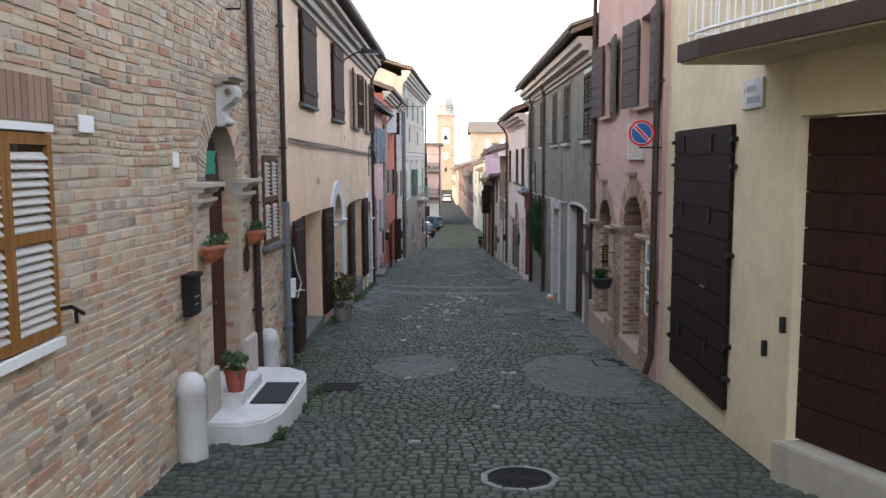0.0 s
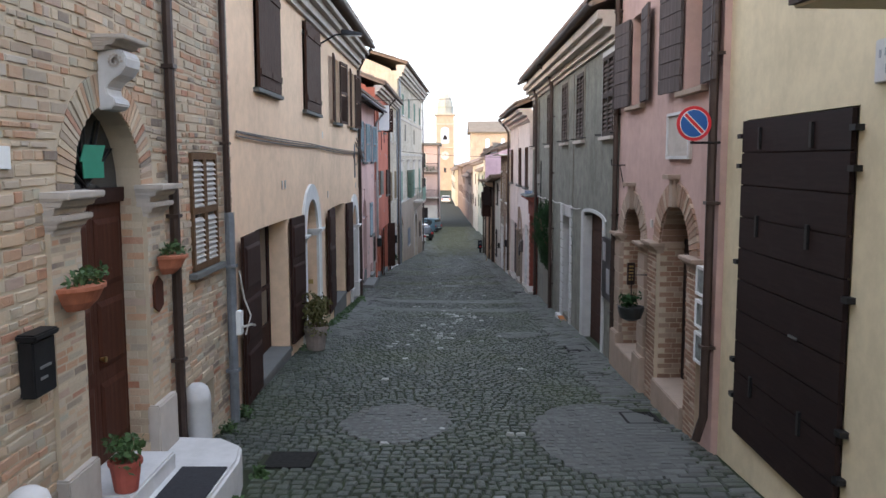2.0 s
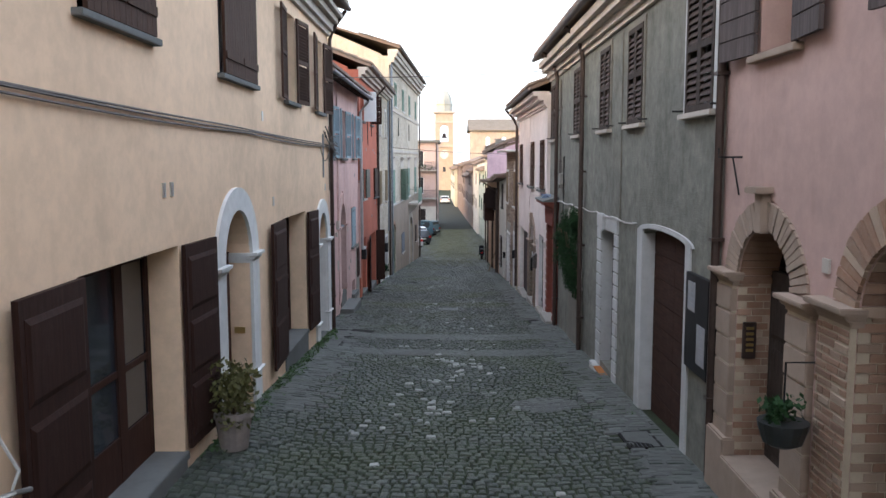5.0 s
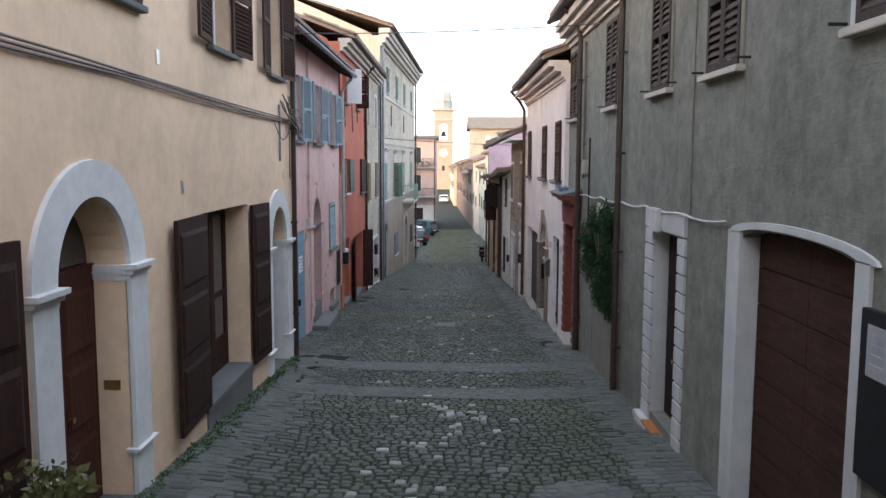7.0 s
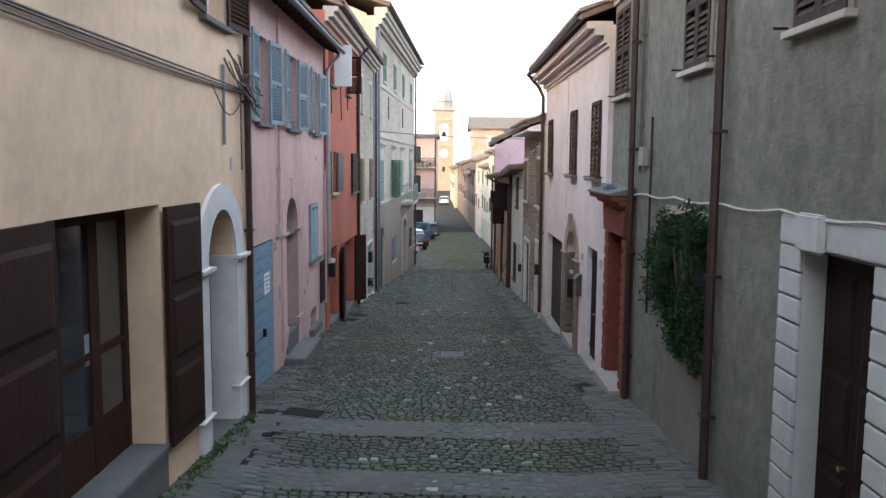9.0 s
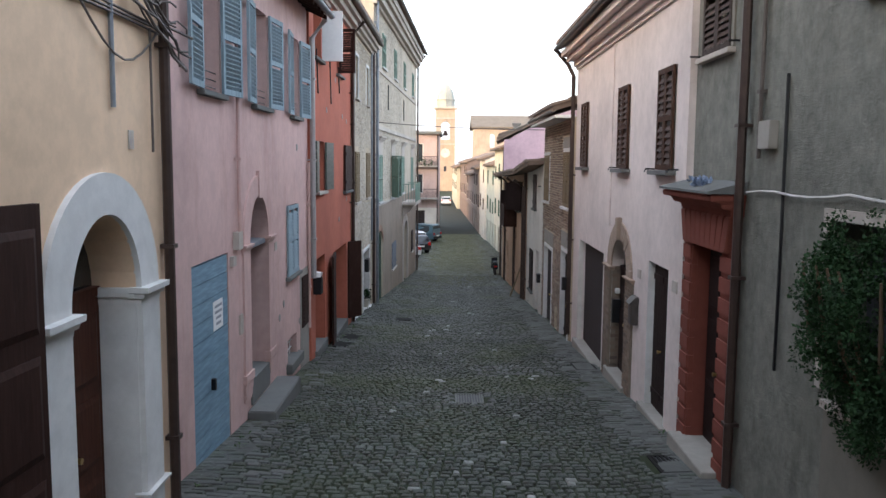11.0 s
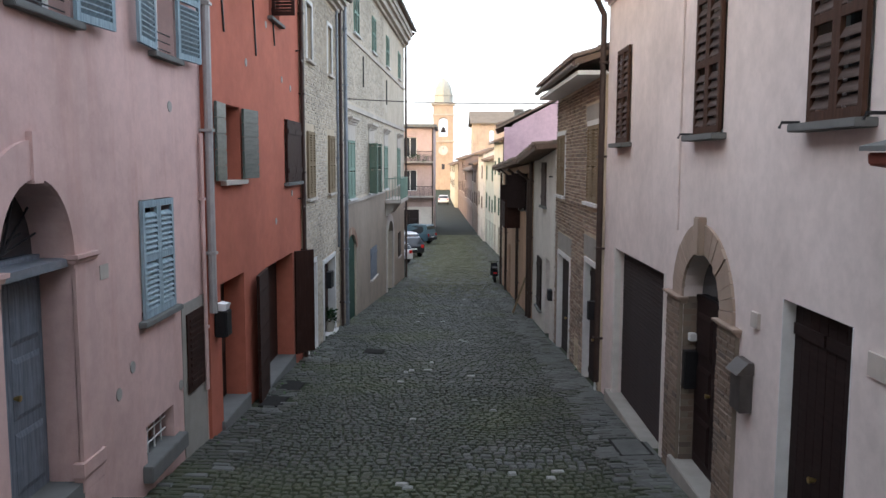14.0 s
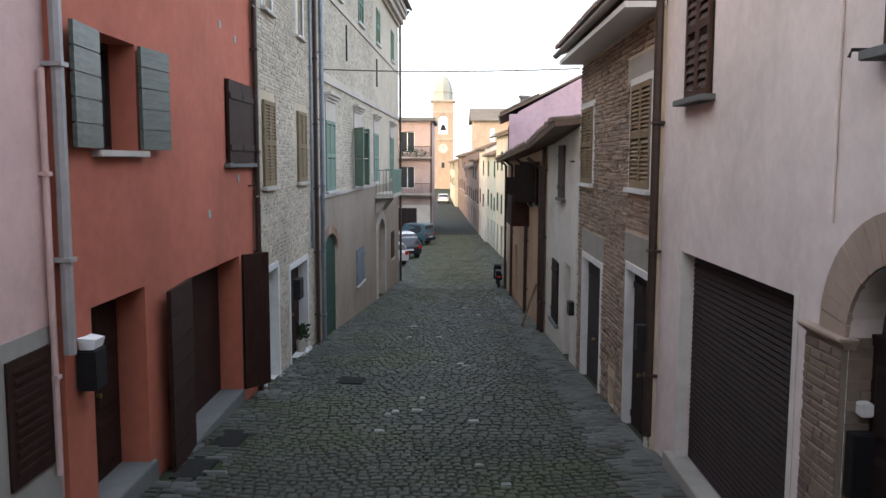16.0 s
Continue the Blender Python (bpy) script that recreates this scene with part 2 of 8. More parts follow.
OCHREWOOD = wood("ochre_brown_shutter", (0.24, 0.11, 0.03), 0.5, "z", 0.15)
GREYWOOD = wood("weathered_grey_wood", (0.1, 0.082, 0.078), 0.75, "z", 0.35)
OLDSHUT = wood("tan_faded_shutter", (0.215, 0.16, 0.1), 0.75, "z", 0.4)
BLUEWOOD = wood("grey_blue_painted_wood", (0.26, 0.34, 0.38), 0.6, "z", 0.25)
BLUEDOOR = wood("blue_painted_boards", (0.2, 0.31, 0.39), 0.5, "y", 0.08)
SLATEDOOR = wood("slate_blue_door", (0.17, 0.19, 0.22), 0.6, "z", 0.3)
GREENWOOD = wood("dark_green_wood", (0.035, 0.075, 0.055), 0.6, "z", 0.3)
GREENSHUT = wood("faded_green_shutter", (0.2, 0.28, 0.23), 0.7, "z", 0.35)
OLIVEWOOD = wood("dark_olive_wood", (0.11, 0.12, 0.105), 0.2, "y", 0.3)
SLATDARK = wood("dark_slatted_shutter", (0.055, 0.042, 0.036), 0.6, "z", 0.25)
ROLLER = simple("brown_roller_metal", (0.023, 0.015, 0.015), 0.8, 0.0, 0.15)
COPPER = simple("brown_metal_pipe", (0.055, 0.036, 0.03), 0.45, 0.3, 0.2)
PALEPIPE = simple("pale_painted_pipe", (0.36, 0.34, 0.33), 0.5, 0.2, 0.12)
ZINC = simple("grey_zinc_pipe", (0.22, 0.24, 0.27), 0.5, 0.5, 0.2)
GUTTER = simple("dark_gutter_metal", (0.08, 0.07, 0.065), 0.5, 0.4, 0.25)
IRON = simple("black_iron", (0.02, 0.02, 0.022), 0.5, 0.5, 0.3)
CASTIRON = simple("cast_iron_cover", (0.022, 0.021, 0.02), 0.95, 0.0, 0.3, 20, 0.1)
RUBBER = simple("black_rubber", (0.012, 0.012, 0.014), 0.8)
TERRACOTTA = simple("terracotta_pot", (0.38, 0.13, 0.07), 0.8, 0.0, 0.25)
REDPOT = simple("dull_red_pot", (0.3, 0.07, 0.05), 0.6)
GREYPOT = simple("grey_brown_planter", (0.24, 0.2, 0.18), 0.8)
BLACKPOT = simple("black_hanging_pot", (0.025, 0.028, 0.028), 0.5)
LEAF = simple("green_leaf", (0.055, 0.105, 0.035), 0.6, 0.0, 0.5, 9)
LEAFD = simple("dark_green_leaf", (0.02, 0.05, 0.018), 0.75, 0.0, 0.6, 5, 0.2)
LEAFY = simple("yellowish_leaf", (0.1, 0.095, 0.03), 0.65, 0.0, 0.5, 9)
TWIG = simple("brown_twig", (0.12, 0.08, 0.05), 0.8)
WHITEPAINT = simple("white_paint", (0.75, 0.75, 0.74), 0.5, 0.0, 0.05)
PAPER = simple("white_paper", (0.78, 0.78, 0.77), 0.7, 0.0, 0.04)
GREYSHEET = simple("faded_grey_sheet", (0.3, 0.3, 0.31), 0.6, 0.0, 0.15)
SIGNBLUE = simple("sign_blue", (0.02, 0.1, 0.33), 0.4, 0.0, 0.05)
SIGNRED = simple("sign_red", (0.55, 0.02, 0.03), 0.4, 0.0, 0.05)
INKGREY = simple("grey_ink", (0.3, 0.31, 0.33), 0.7, 0.0, 0.1)
# print, and near-black sheets painted for the unlit insides of openings
INK_AND_UNLIT = simple("ink_and_unlit_back", (0.04, 0.04, 0.05), 0.7, 0.0, 0.1)
GREENFLAG = simple("green_poster", (0.05, 0.3, 0.2), 0.7, 0.0, 0.1)
YELLOWCARD = simple("yellow_notice", (0.6, 0.52, 0.05), 0.6, 0.0, 0.1)
PHOTO = simple("photo_print", (0.16, 0.18, 0.17), 0.35, 0.0, 0.9, 7)
BRASS = simple("brass", (0.5, 0.36, 0.14), 0.35, 0.9, 0.1)
STEEL = simple("brushed_steel", (0.55, 0.55, 0.55), 0.35, 0.9, 0.1)
CABLE = simple("grey_cable", (0.11, 0.09, 0.08), 0.7)
WHITECABLE = simple("pale_cable", (0.5, 0.48, 0.45), 0.7)
MAT_ORANGE = simple("coir_mat", (0.34, 0.12, 0.03), 0.95, 0.0, 0.3, 30)
MAT_BLACK = simple("black_rubber_mat", (0.02, 0.02, 0.024), 0.85, 0.0, 0.3, 30)
OCHREDARK = wood("brown_ochre_shutter", (0.125, 0.07, 0.035), 0.6, "z", 0.2)
LOUVRE = wood("weathered_brown_louvre", (0.072, 0.05, 0.042), 0.6, "y", 0.25)
SHOPWOOD = wood("dark_shop_timber", (0.046, 0.02, 0.014), 0.5, "z", 0.12)
BLUEBAG = simple("blue_white_bag", (0.25, 0.32, 0.45), 0.4, 0.0, 0.7, 12)
CARBLACK = simple("black_car_paint", (0.02, 0.022, 0.03), 0.25, 0.0, 0.05, 3, 0.6)
CARWHITE = simple("white_car_paint", (0.62, 0.62, 0.64), 0.25, 0.0, 0.05, 3, 0.6)
CARTEAL = simple("teal_car_paint", (0.05, 0.1, 0.13), 0.3, 0.0, 0.05, 3, 0.6)
TAILRED = simple("red_tail_light", (0.45, 0.02, 0.02), 0.25)
LAMPGLASS = simple("pale_lamp_lens", (0.6, 0.6, 0.58), 0.3)
DOMEGREEN = plaster("weathered_dome", (0.42, 0.41, 0.36), 0.5, 0.6, (0.24, 0.25, 0.2))
gm, gnt, gb = mat_base("window_glass", 0.06, 0.0, 0.6)
gb.inputs["Base Color"].default_value = (0.03, 0.034, 0.04, 1)
GLASS = gm


# ---- builders ----
class MB:
    """Collects faces for one mesh."""

    def __init__(self):
        self.v, self.f = [], []

    def poly(self, pts):
        n = len(self.v)
        self.v += [tuple(p) for p in pts]
        self.f.append(tuple(range(n, n + len(pts))))

    def hexa(self, c):
        n = len(self.v)
        self.v += [tuple(p) for p in c]
        for q in ((0, 3, 2, 1), (4, 5, 6, 7), (0, 1, 5, 4), (1, 2, 6, 5), (2, 3, 7, 6), (3, 0, 4, 7)):
            self.f.append(tuple(n + i for i in q))

    def box(self, F, u0, u1, v0, v1, w0, w1):
        P = F.p if F else (lambda a, b, c: (a, b, c))
        self.hexa([P(u0, v0, w0), P(u1, v0, w0), P(u1, v1, w0), P(u0, v1, w0), P(u0, v0, w1), P(u1, v0, w1), P(u1, v1, w1), P(u0, v1, w1)])

    def tube(self, pts, r, n=8, cap=True):
        pts = [Vector(p) for p in pts]
        rings = []
        for i, p in enumerate(pts):
            d = (pts[min(i + 1, len(pts) - 1)] - pts[max(i - 1, 0)]).normalized()
            a = d.cross(Vector((0.31, 0.17, 0.93)) if abs(d.z) < 0.9 else Vector((1, 0.2, 0))).normalized()
            b = d.cross(a)
            base = len(self.v)
            rr = r[i] if isinstance(r, (list, tuple)) else r
            self.v += [tuple(p + a * math.cos(2 * math.pi * k / n) * rr + b * math.sin(2 * math.pi * k / n) * rr) for k in range(n)]
            rings.append(base)
        for a, b in zip(rings, rings[1:]):
            for k in range(n):
                self.f.append((a + k, a + (k + 1) % n, b + (k + 1) % n, b + k))
        if cap:
            self.f.append(tuple(rings[0] + k for k in range(n))[::-1])
            self.f.append(tuple(rings[-1] + k for k in range(n)))

    def lathe(self, c, prof, n=16, squash=1.0):
        """prof: (radius, height) pairs round a vertical axis at c."""
        rings = []
        for r, h in prof:
            base = len(self.v)
            self.v += [(c[0] + r * squash * math.cos(2 * math.pi * k / n), c[1] + r * math.sin(2 * math.pi * k / n), c[2] + h) for k in range(n)]
            rings.append(base)
        for a, b in zip(rings, rings[1:]):
            for k in range(n):
                self.f.append((a + k, a + (k + 1) % n, b + (k + 1) % n, b + k))
        self.f.append(tuple(rings[0] + k for k in range(n))[::-1])
        self.f.append(tuple(rings[-1] + k for k in range(n)))

    def extrude(self, F, poly, v0, v1):
        """A polygon in (u, w) given depth from v0 to v1."""
        n = len(poly)
        a = [F.p(u, v0, w) for u, w in poly]
        b = [F.p(u, v1, w) for u, w in poly]
        s = len(self.v)
        self.v += a + b
        self.f.append(tuple(range(s, s + n))[::-1])
        self.f.append(tuple(range(s + n, s + 2 * n)))
        for i in range(n):
            j = (i + 1) % n
            self.f.append((s + i, s + j, s + n + j, s + n + i))

    def mesh(self, name, material, bevel=0.0, smooth=False):
        me = bpy.data.meshes.new(name)
        me.from_pydata(self.v, [], self.f)
        bm = bmesh.new()
        bm.from_mesh(me)
        if bevel:
            bmesh.ops.remove_doubles(bm, verts=bm.verts, dist=1e-5)
        bmesh.ops.recalc_face_normals(bm, faces=bm.faces)
        if bevel:
            ed = [e for e in bm.edges if len(e.link_faces) == 2 and e.calc_face_angle(0) > 0.6]
            bmesh.ops.bevel(bm, geom=ed, offset=bevel, segments=2, affect="EDGES", clamp_overlap=True)
        bm.to_mesh(me)
        bm.free()
        if smooth:
            for p in me.polygons:
                p.use_smooth = True
        me.materials.append(material)
        return me


def part(name, mb, material, parent, label="", bevel=0.0, smooth=False, kind=""):
    ob = new(name, mb.mesh(name, material, bevel, smooth))
    ob.parent = parent
    if parent is not None and parent.parent is None and parent.data is None:
        ob.matrix_parent_inverse = Matrix.Translation(-parent.location)
    return tagged(ob, label, kind=kind)


def thing(name, loc, label, category, group="", kind=""):
    ob = new(name)
    ob.empty_display_size = 0.3
    ob.location = loc
    return tagged(ob, label, category, group, kind)


def solo(name, mb, material, label, category, group="", kind="", bevel=0.0, smooth=False):
    return tagged(new(name, mb.mesh(name, material, bevel, smooth)), label, category, group, kind)


PROFILE = [(-80, 5.4), (0, 0.4), (12, -0.48), (19, -0.93), (30, -1.69), (37, -2.25), (46, -2.96), (56, -3.72), (66, -4.48), (74, -5.02), (84, -5.45), (94, -5.75), (106, -5.92), (130, -5.85), (160, -5.65), (230, -5.3), (400, -5), (1500, -5)]


def smooth01(a, b, x):
    t = max(0.0, min(1.0, (x - a) / (b - a)))
    return t * t * (3 - 2 * t)


def gz(x, y):
    """Height of the street."""
    for (a, za), (b, zb) in zip(PROFILE, PROFILE[1:]):
        if y <= b:
            z = za + (zb - za) * (y - a) / (b - a)
            break
    z += 0.12 * smooth01(15, 20, y) * smooth01(33, 29, y) * smooth01(-0.8, -3.0, x)
    z += 0.05 * smooth01(1.5, 3.2, abs(x)) * smooth01(14, 20, y) * smooth01(80, 70, y)
    return z


class Facade:
    """u runs along the street (+y), v out of the wall, w up. side -1: wall on the west, +1: on the east."""

    def __init__(self, side, x0, y0=0.0, x1=None, y1=1.0):
        self.s, self.x0, self.y0 = side, x0, y0
        self.k = 0.0 if x1 is None else (x1 - x0) / (y1 - y0)

    def x(self, u):
        return self.x0 + self.k * (u - self.y0)

    def p(self, u, v, w):
        return (self.x(u) - self.s * v, u, w)

    def g(self, u):
        return gz(self.x(u) - self.s * 0.1, u)


class Cross:
    """A facade that looks down the street towards -y: u runs along +x."""

    def __init__(self, y0, x0=0.0, slope=0.0):
        self.y0, self.x0, self.slope = y0, x0, slope

    def p(self, u, v, w):
        return (u, self.y0 + self.slope * (u - self.x0) - v, w)


def arc_pts(u0, u1, w, rise, n=14):
    c, r = (u0 + u1) / 2, (u1 - u0) / 2
    return [(c - r * math.cos(math.pi * i / n), w + rise * math.sin(math.pi * i / n)) for i in range(n + 1)]


def wall_mesh(mb, F, ua, ub, wa, wb, holes, depth=0.42):
    """Wall slab from ua to ub and wa to wb. holes: (u0, u1, w0, w1, rise); rise > 0 makes an arched head above w1."""
    us = sorted({ua, ub, *[h[i] for h in holes for i in (0, 1)]})
    ws = sorted({wa, wb, *[h[2] for h in holes], *[h[3] for h in holes], *[h[3] + h[4] for h in holes if h[4]]})
    us = [u for u in us if ua <= u <= ub]
    ws = [w for w in ws if wa <= w <= wb]
    for a, b in zip(us, us[1:]):
        for c, d in zip(ws, ws[1:]):
            mu, mw = (a + b) / 2, (c + d) / 2
            if any(h[0] < mu < h[1] and h[2] < mw < h[3] + h[4] for h in holes):
                continue
            for v in (0, -depth):
                mb.poly([F.p(a, v, c), F.p(b, v, c), F.p(b, v, d), F.p(a, v, d)])
    for u0, u1, w0, w1, rise in holes:
        wl = w0 - 0.012
        edge = [(u1, wl), (u0, wl), (u0, w1)]
        if rise:
            arc = arc_pts(u0, u1, w1, rise)
            edge += arc[1:]
            top = w1 + rise
            for v in (0, -depth):
                for (a, wa_), (b, wb_) in zip(arc, arc[1:]):
                    mb.poly([F.p(a, v, wa_), F.p(b, v, wb_), F.p(b, v, top), F.p(a, v, top)])
        else:
            edge += [(u1, w1)]
        edge.append((u1, wl))
        for (a, c), (b, d) in zip(edge, edge[1:]):
            mb.poly([F.p(a, 0, c), F.p(b, 0, d), F.p(b, -depth, d), F.p(a, -depth, c)])
    for u in (ua, ub):
        mb.poly([F.p(u, 0, wa), F.p(u, -depth, wa), F.p(u, -depth, wb), F.p(u, 0, wb)])
    mb.poly([F.p(ua, 0, wb), F.p(ub, 0, wb), F.p(ub, -depth, wb), F.p(ua, -depth, wb)])


def house_shell(name, F, ua, ub, wtop, holes, material, label, deep=7.0, ridge=1.5, over=0.55, edge=None, tiles=True, side_over=0.0, roofmat=None, fall=0.0):
    """A terraced house: front wall with openings, side and back walls, gabled roof with its ridge along the street, eaves."""
    wbase = min(F.g(ua), F.g(ub)) - 0.6
    h = thing(name, F.p((ua + ub) / 2, -deep / 2, (F.g(ua) + F.g(ub)) / 2), label, "house")
    mb = MB()
    wall_mesh(mb, F, ua, ub, wbase, wtop, holes)
    part("front_wall", mb, material, h)
    mb = MB()
    for u0, u1 in ((ua, ua + 0.3), (ub - 0.3, ub)):
        poly = [(-0.42, wbase), (-deep, wbase), (-deep, wtop), (-deep / 2, wtop + ridge - 0.12), (-0.42, wtop + 0.1)]
        n = len(mb.v)
        for u in (u0, u1):
            mb.v += [F.p(u, v, w) for v, w in poly]
        k = len(poly)
        mb.f.append(tuple(range(n, n + k)))
        mb.f.append(tuple(range(n + k, n + 2 * k))[::-1])
        for i in range(k):
            j = (i + 1) % k
            mb.f.append((n + i, n + j, n + k + j, n + k + i))
    mb.box(F, ua + 0.3, ub - 0.3, -deep, -deep + 0.3, wbase, wtop)
    part("side_wall", mb, material, h)
    e = wtop if edge is None else edge
    roof_gable(h, F, ua - side_over, ub + side_over, deep, wtop + ridge, e, over, tiles, roofmat, fall)
    if fall:
        mb = MB()
        mb.hexa([F.p(ua, -0.41, wtop), F.p(ub, -0.41, wtop), F.p(ub, -0.004, wtop), F.p(ua, -0.004, wtop), F.p(ua, -0.41, e - 0.1), F.p(ub, -0.41, e - 0.1 - fall), F.p(ub, -0.004, e - 0.1 - fall), F.p(ua, -0.004, e - 0.1)])
        part("wall_head", mb, material, h)
    return h


def roof_gable(h, F, ua, ub, deep, wr, we, over, tiles, roofmat=None, fall=0.0):
    """Two slopes; the street eave's upper edge ends at height we, over metres out of the wall."""
    mb = MB()
    t = 0.11
    for va, wa, vb, wb in ((over, we, -deep / 2, wr), (-deep - 0.4, we + 0.1, -deep / 2, wr)):
        mb.hexa([F.p(ua, va, wa - t), F.p(ub, va, wa - t - fall), F.p(ub, vb, wb - t - fall), F.p(ua, vb, wb - t), F.p(ua, va, wa), F.p(ub, va, wa - fall), F.p(ub, vb, wb - fall), F.p(ua, vb, wb)])
    roof = part("roof", mb, roofmat or TILE, h, "weathered clay tile roof")
    if tiles:
        mb = MB()
        n = max(2, int((ub - ua) / 0.2))
        for i in range(n):
            u = ua + (i + 0.5) * (ub - ua) / n
            for q in range(3):
                f0, f1 = q * 0.12, (q + 1) * 0.12 + 0.02
                ring = []
                for f, r in ((f0, 0.092), (f1, 0.075)):
                    v = over + 0.05 + (-deep / 2 - over) * f
                    w = we + (wr - we) * f + 0.01 + 0.018 * (f == f0) + random.uniform(-0.006, 0.006) * (5 if fall else 1) - fall * (u - ua) / (ub - ua)
                    ring.append([F.p(u + r * math.cos(math.pi * k / 5), v, w + r * math.sin(math.pi * k / 5)) for k in range(6)])
                b0 = len(mb.v)
                mb.v += ring[0] + ring[1]
                for k in range(5):
                    mb.f.append((b0 + k, b0 + k + 1, b0 + 7 + k, b0 + 6 + k))
                mb.f.append(tuple(b0 + k for k in range(6)))
        part("eave_tiling", mb, TILE, roof, "rows of curved clay tiles", kind="stuff")
    return roof


def gutter(h, F, ua, ub, v, w, material=None):
    mb = MB()
    n = 7
    prof = [(v + 0.07 * math.cos(math.pi * (1 + k / n)), w + 0.07 * math.sin(math.pi * (1 + k / n))) for k in range(n + 1)]
    prof += [(v + 0.06 * math.cos(math.pi * (2 - k / n)), w + 0.06 * math.sin(math.pi * (2 - k / n))) for k in range(n + 1)]
    s = len(mb.v)
    k = len(prof)
    for u in (ua, ub):
        mb.v += [F.p(u, a, b) for a, b in prof]
    mb.f.append(tuple(range(s, s + k)))
    mb.f.append(tuple(range(s + k, s + 2 * k))[::-1])
    for i in range(k):
        mb.f.append((s + i, s + (i + 1) % k, s + k + (i + 1) % k, s + k + i))
    part("gutter", mb, material or GUTTER, h, "half-round metal gutter")


def cornice(h, F, ua, ub, steps, material, name="cornice"):
    """steps: (v, w0, w1) courses, each standing v out."""
    mb = MB()
    for v, w0, w1 in steps:
        mb.box(F, ua, ub, -0.05, v, w0, w1)
    return part(name, mb, material, h, "stepped plaster cornice")


def pipe(h, F, pts, material, r=0.05, name="downpipe", clips=True):
    mb = MB()
    mb.tube([F.p(*q) for q in pts], r, 8)
    o = part(name, mb, material, h, smooth=False)
    if clips:
        (u, v, wa), (_, _, wb) = max(zip(pts, pts[1:]), key=lambda s: abs(s[0][2] - s[1][2]))
        lo, hi = min(wa, wb), max(wa, wb)
        k = max(2, int((hi - lo) / 1.6))
        for i in range(k):
            w = lo + (i + 0.5) * (hi - lo) / k
            mb = MB()
            mb.box(F, u - r - 0.012, u + r + 0.012, -0.02, v + r + 0.012, w - 0.02, w + 0.02)
            part("pipe_bracket", mb, material, o)
    return o


def leaf(F, hinge, width, w0, w1, angle, dirn, style, v0=0.03, thick=0.04, pitch=0.062):
    """One shutter or door leaf. angle 0: closed along the wall towards dirn; 180: folded back on the wall.
    Returns its frame, with the pieces that sit in it as (name, mesh, heights)."""
    mb = MB()
    mb.pieces = []
    if angle > 90:
        v0 += thick + 0.01
    ca, sa_, cb = math.cos(radians(angle)) * dirn, math.sin(radians(angle)), math.cos(radians(angle))

    class L:
        def p(self, a, b, w):
            return F.p(hinge + a * ca - b * sa_ * dirn, v0 + a * sa_ + b * cb, w)
    L = L()
    if style == "slat":
        s = 0.065
        H = w1 - w0
        mb.box(L, 0, s, 0, thick, w0, w1)
        mb.box(L, width - s, width, 0, thick, w0, w1)
        bars = [w0, w0 + H * 0.48, w1 - 0.08]
        for b in bars:
            mb.box(L, s - 0.03, width - s + 0.03, 0.001, thick - 0.001, b, b + 0.08)
        t = pitch
        lo = bars[0] + 0.08
        sl = MB()
        z = lo + 0.004
        sl.hexa([L.p(s, 0.002, z + t * 0.72), L.p(width - s, 0.002, z + t * 0.72), L.p(width - s, thick, z), L.p(s, thick, z),
                 L.p(s, 0.002, z + t * 0.72 + 0.013), L.p(width - s, 0.002, z + t * 0.72 + 0.013), L.p(width - s, thick, z + 0.013), L.p(s, thick, z + 0.013)])
        at = [i * t for i in range(int((bars[1] - lo) / t))]
        at += [bars[1] + 0.08 - lo + i * t for i in range(int((bars[2] - bars[1] - 0.08) / t))]
        mb.pieces.append(("slat", sl, at))
    elif style == "plank":
        n = max(3, int((w1 - w0) / (pitch if pitch > 0.1 else (0.33 if w1 - w0 > 2.0 else 0.2))))
        hh = (w1 - w0) / n
        b = MB()
        b.box(L, 0, width, -0.003, thick, w0 + 0.007, w0 + hh - 0.007)
        mb.pieces.append(("board", b, [i * hh for i in range(n)]))
        mb.box(L, 0.012, width - 0.012, 0.012, thick - 0.02, w0 + 0.01, w1 - 0.01)
    elif style == "panel":
        mb.box(L, 0, width, 0.0, thick, w0, w1)
        H = w1 - w0
        e = 0.07
        q = MB()
        a, b = w0 + 0.05 * H, w0 + 0.31 * H
        n0 = len(q.v)
        for k, o in ((0.0, -0.004), (0.05, -0.02), (0.05, thick + 0.02), (0.0, thick + 0.004)):
            q.v += [L.p(e + k, o, a + k), L.p(width - e - k, o, a + k), L.p(width - e - k, o, b - k), L.p(e + k, o, b - k)]
        q.f += [(n0 + 7, n0 + 6, n0 + 5, n0 + 4), (n0 + 8, n0 + 9, n0 + 10, n0 + 11)]
        for r0, r1 in ((4, 0), (0, 12), (12, 8)):
            q.f += [(n0 + r0 + i, n0 + r0 + (i + 1) % 4, n0 + r1 + (i + 1) % 4, n0 + r1 + i) for i in range(4)]
        mb.pieces.append(("panel", q, [0, 0.315 * H, 0.63 * H]))
    else:
        n = max(2, int(width / 0.13))
        for i in range(n):
            q = MB()
            q.box(L, i * width / n + 0.003, (i + 1) * width / n - 0.003, 0.004, thick, w0, w1)
            mb.pieces.append(("board", q, [0]))
        mb.box(L, 0.005, width - 0.005, -0.004, 0.02, w0 + 0.005, w1 - 0.005)
        for w in (w0 + 0.2, w1 - 0.3):
            mb.box(L, 0.02, width - 0.02, thick - 0.002, thick + 0.02, w, w + 0.1)
    return mb


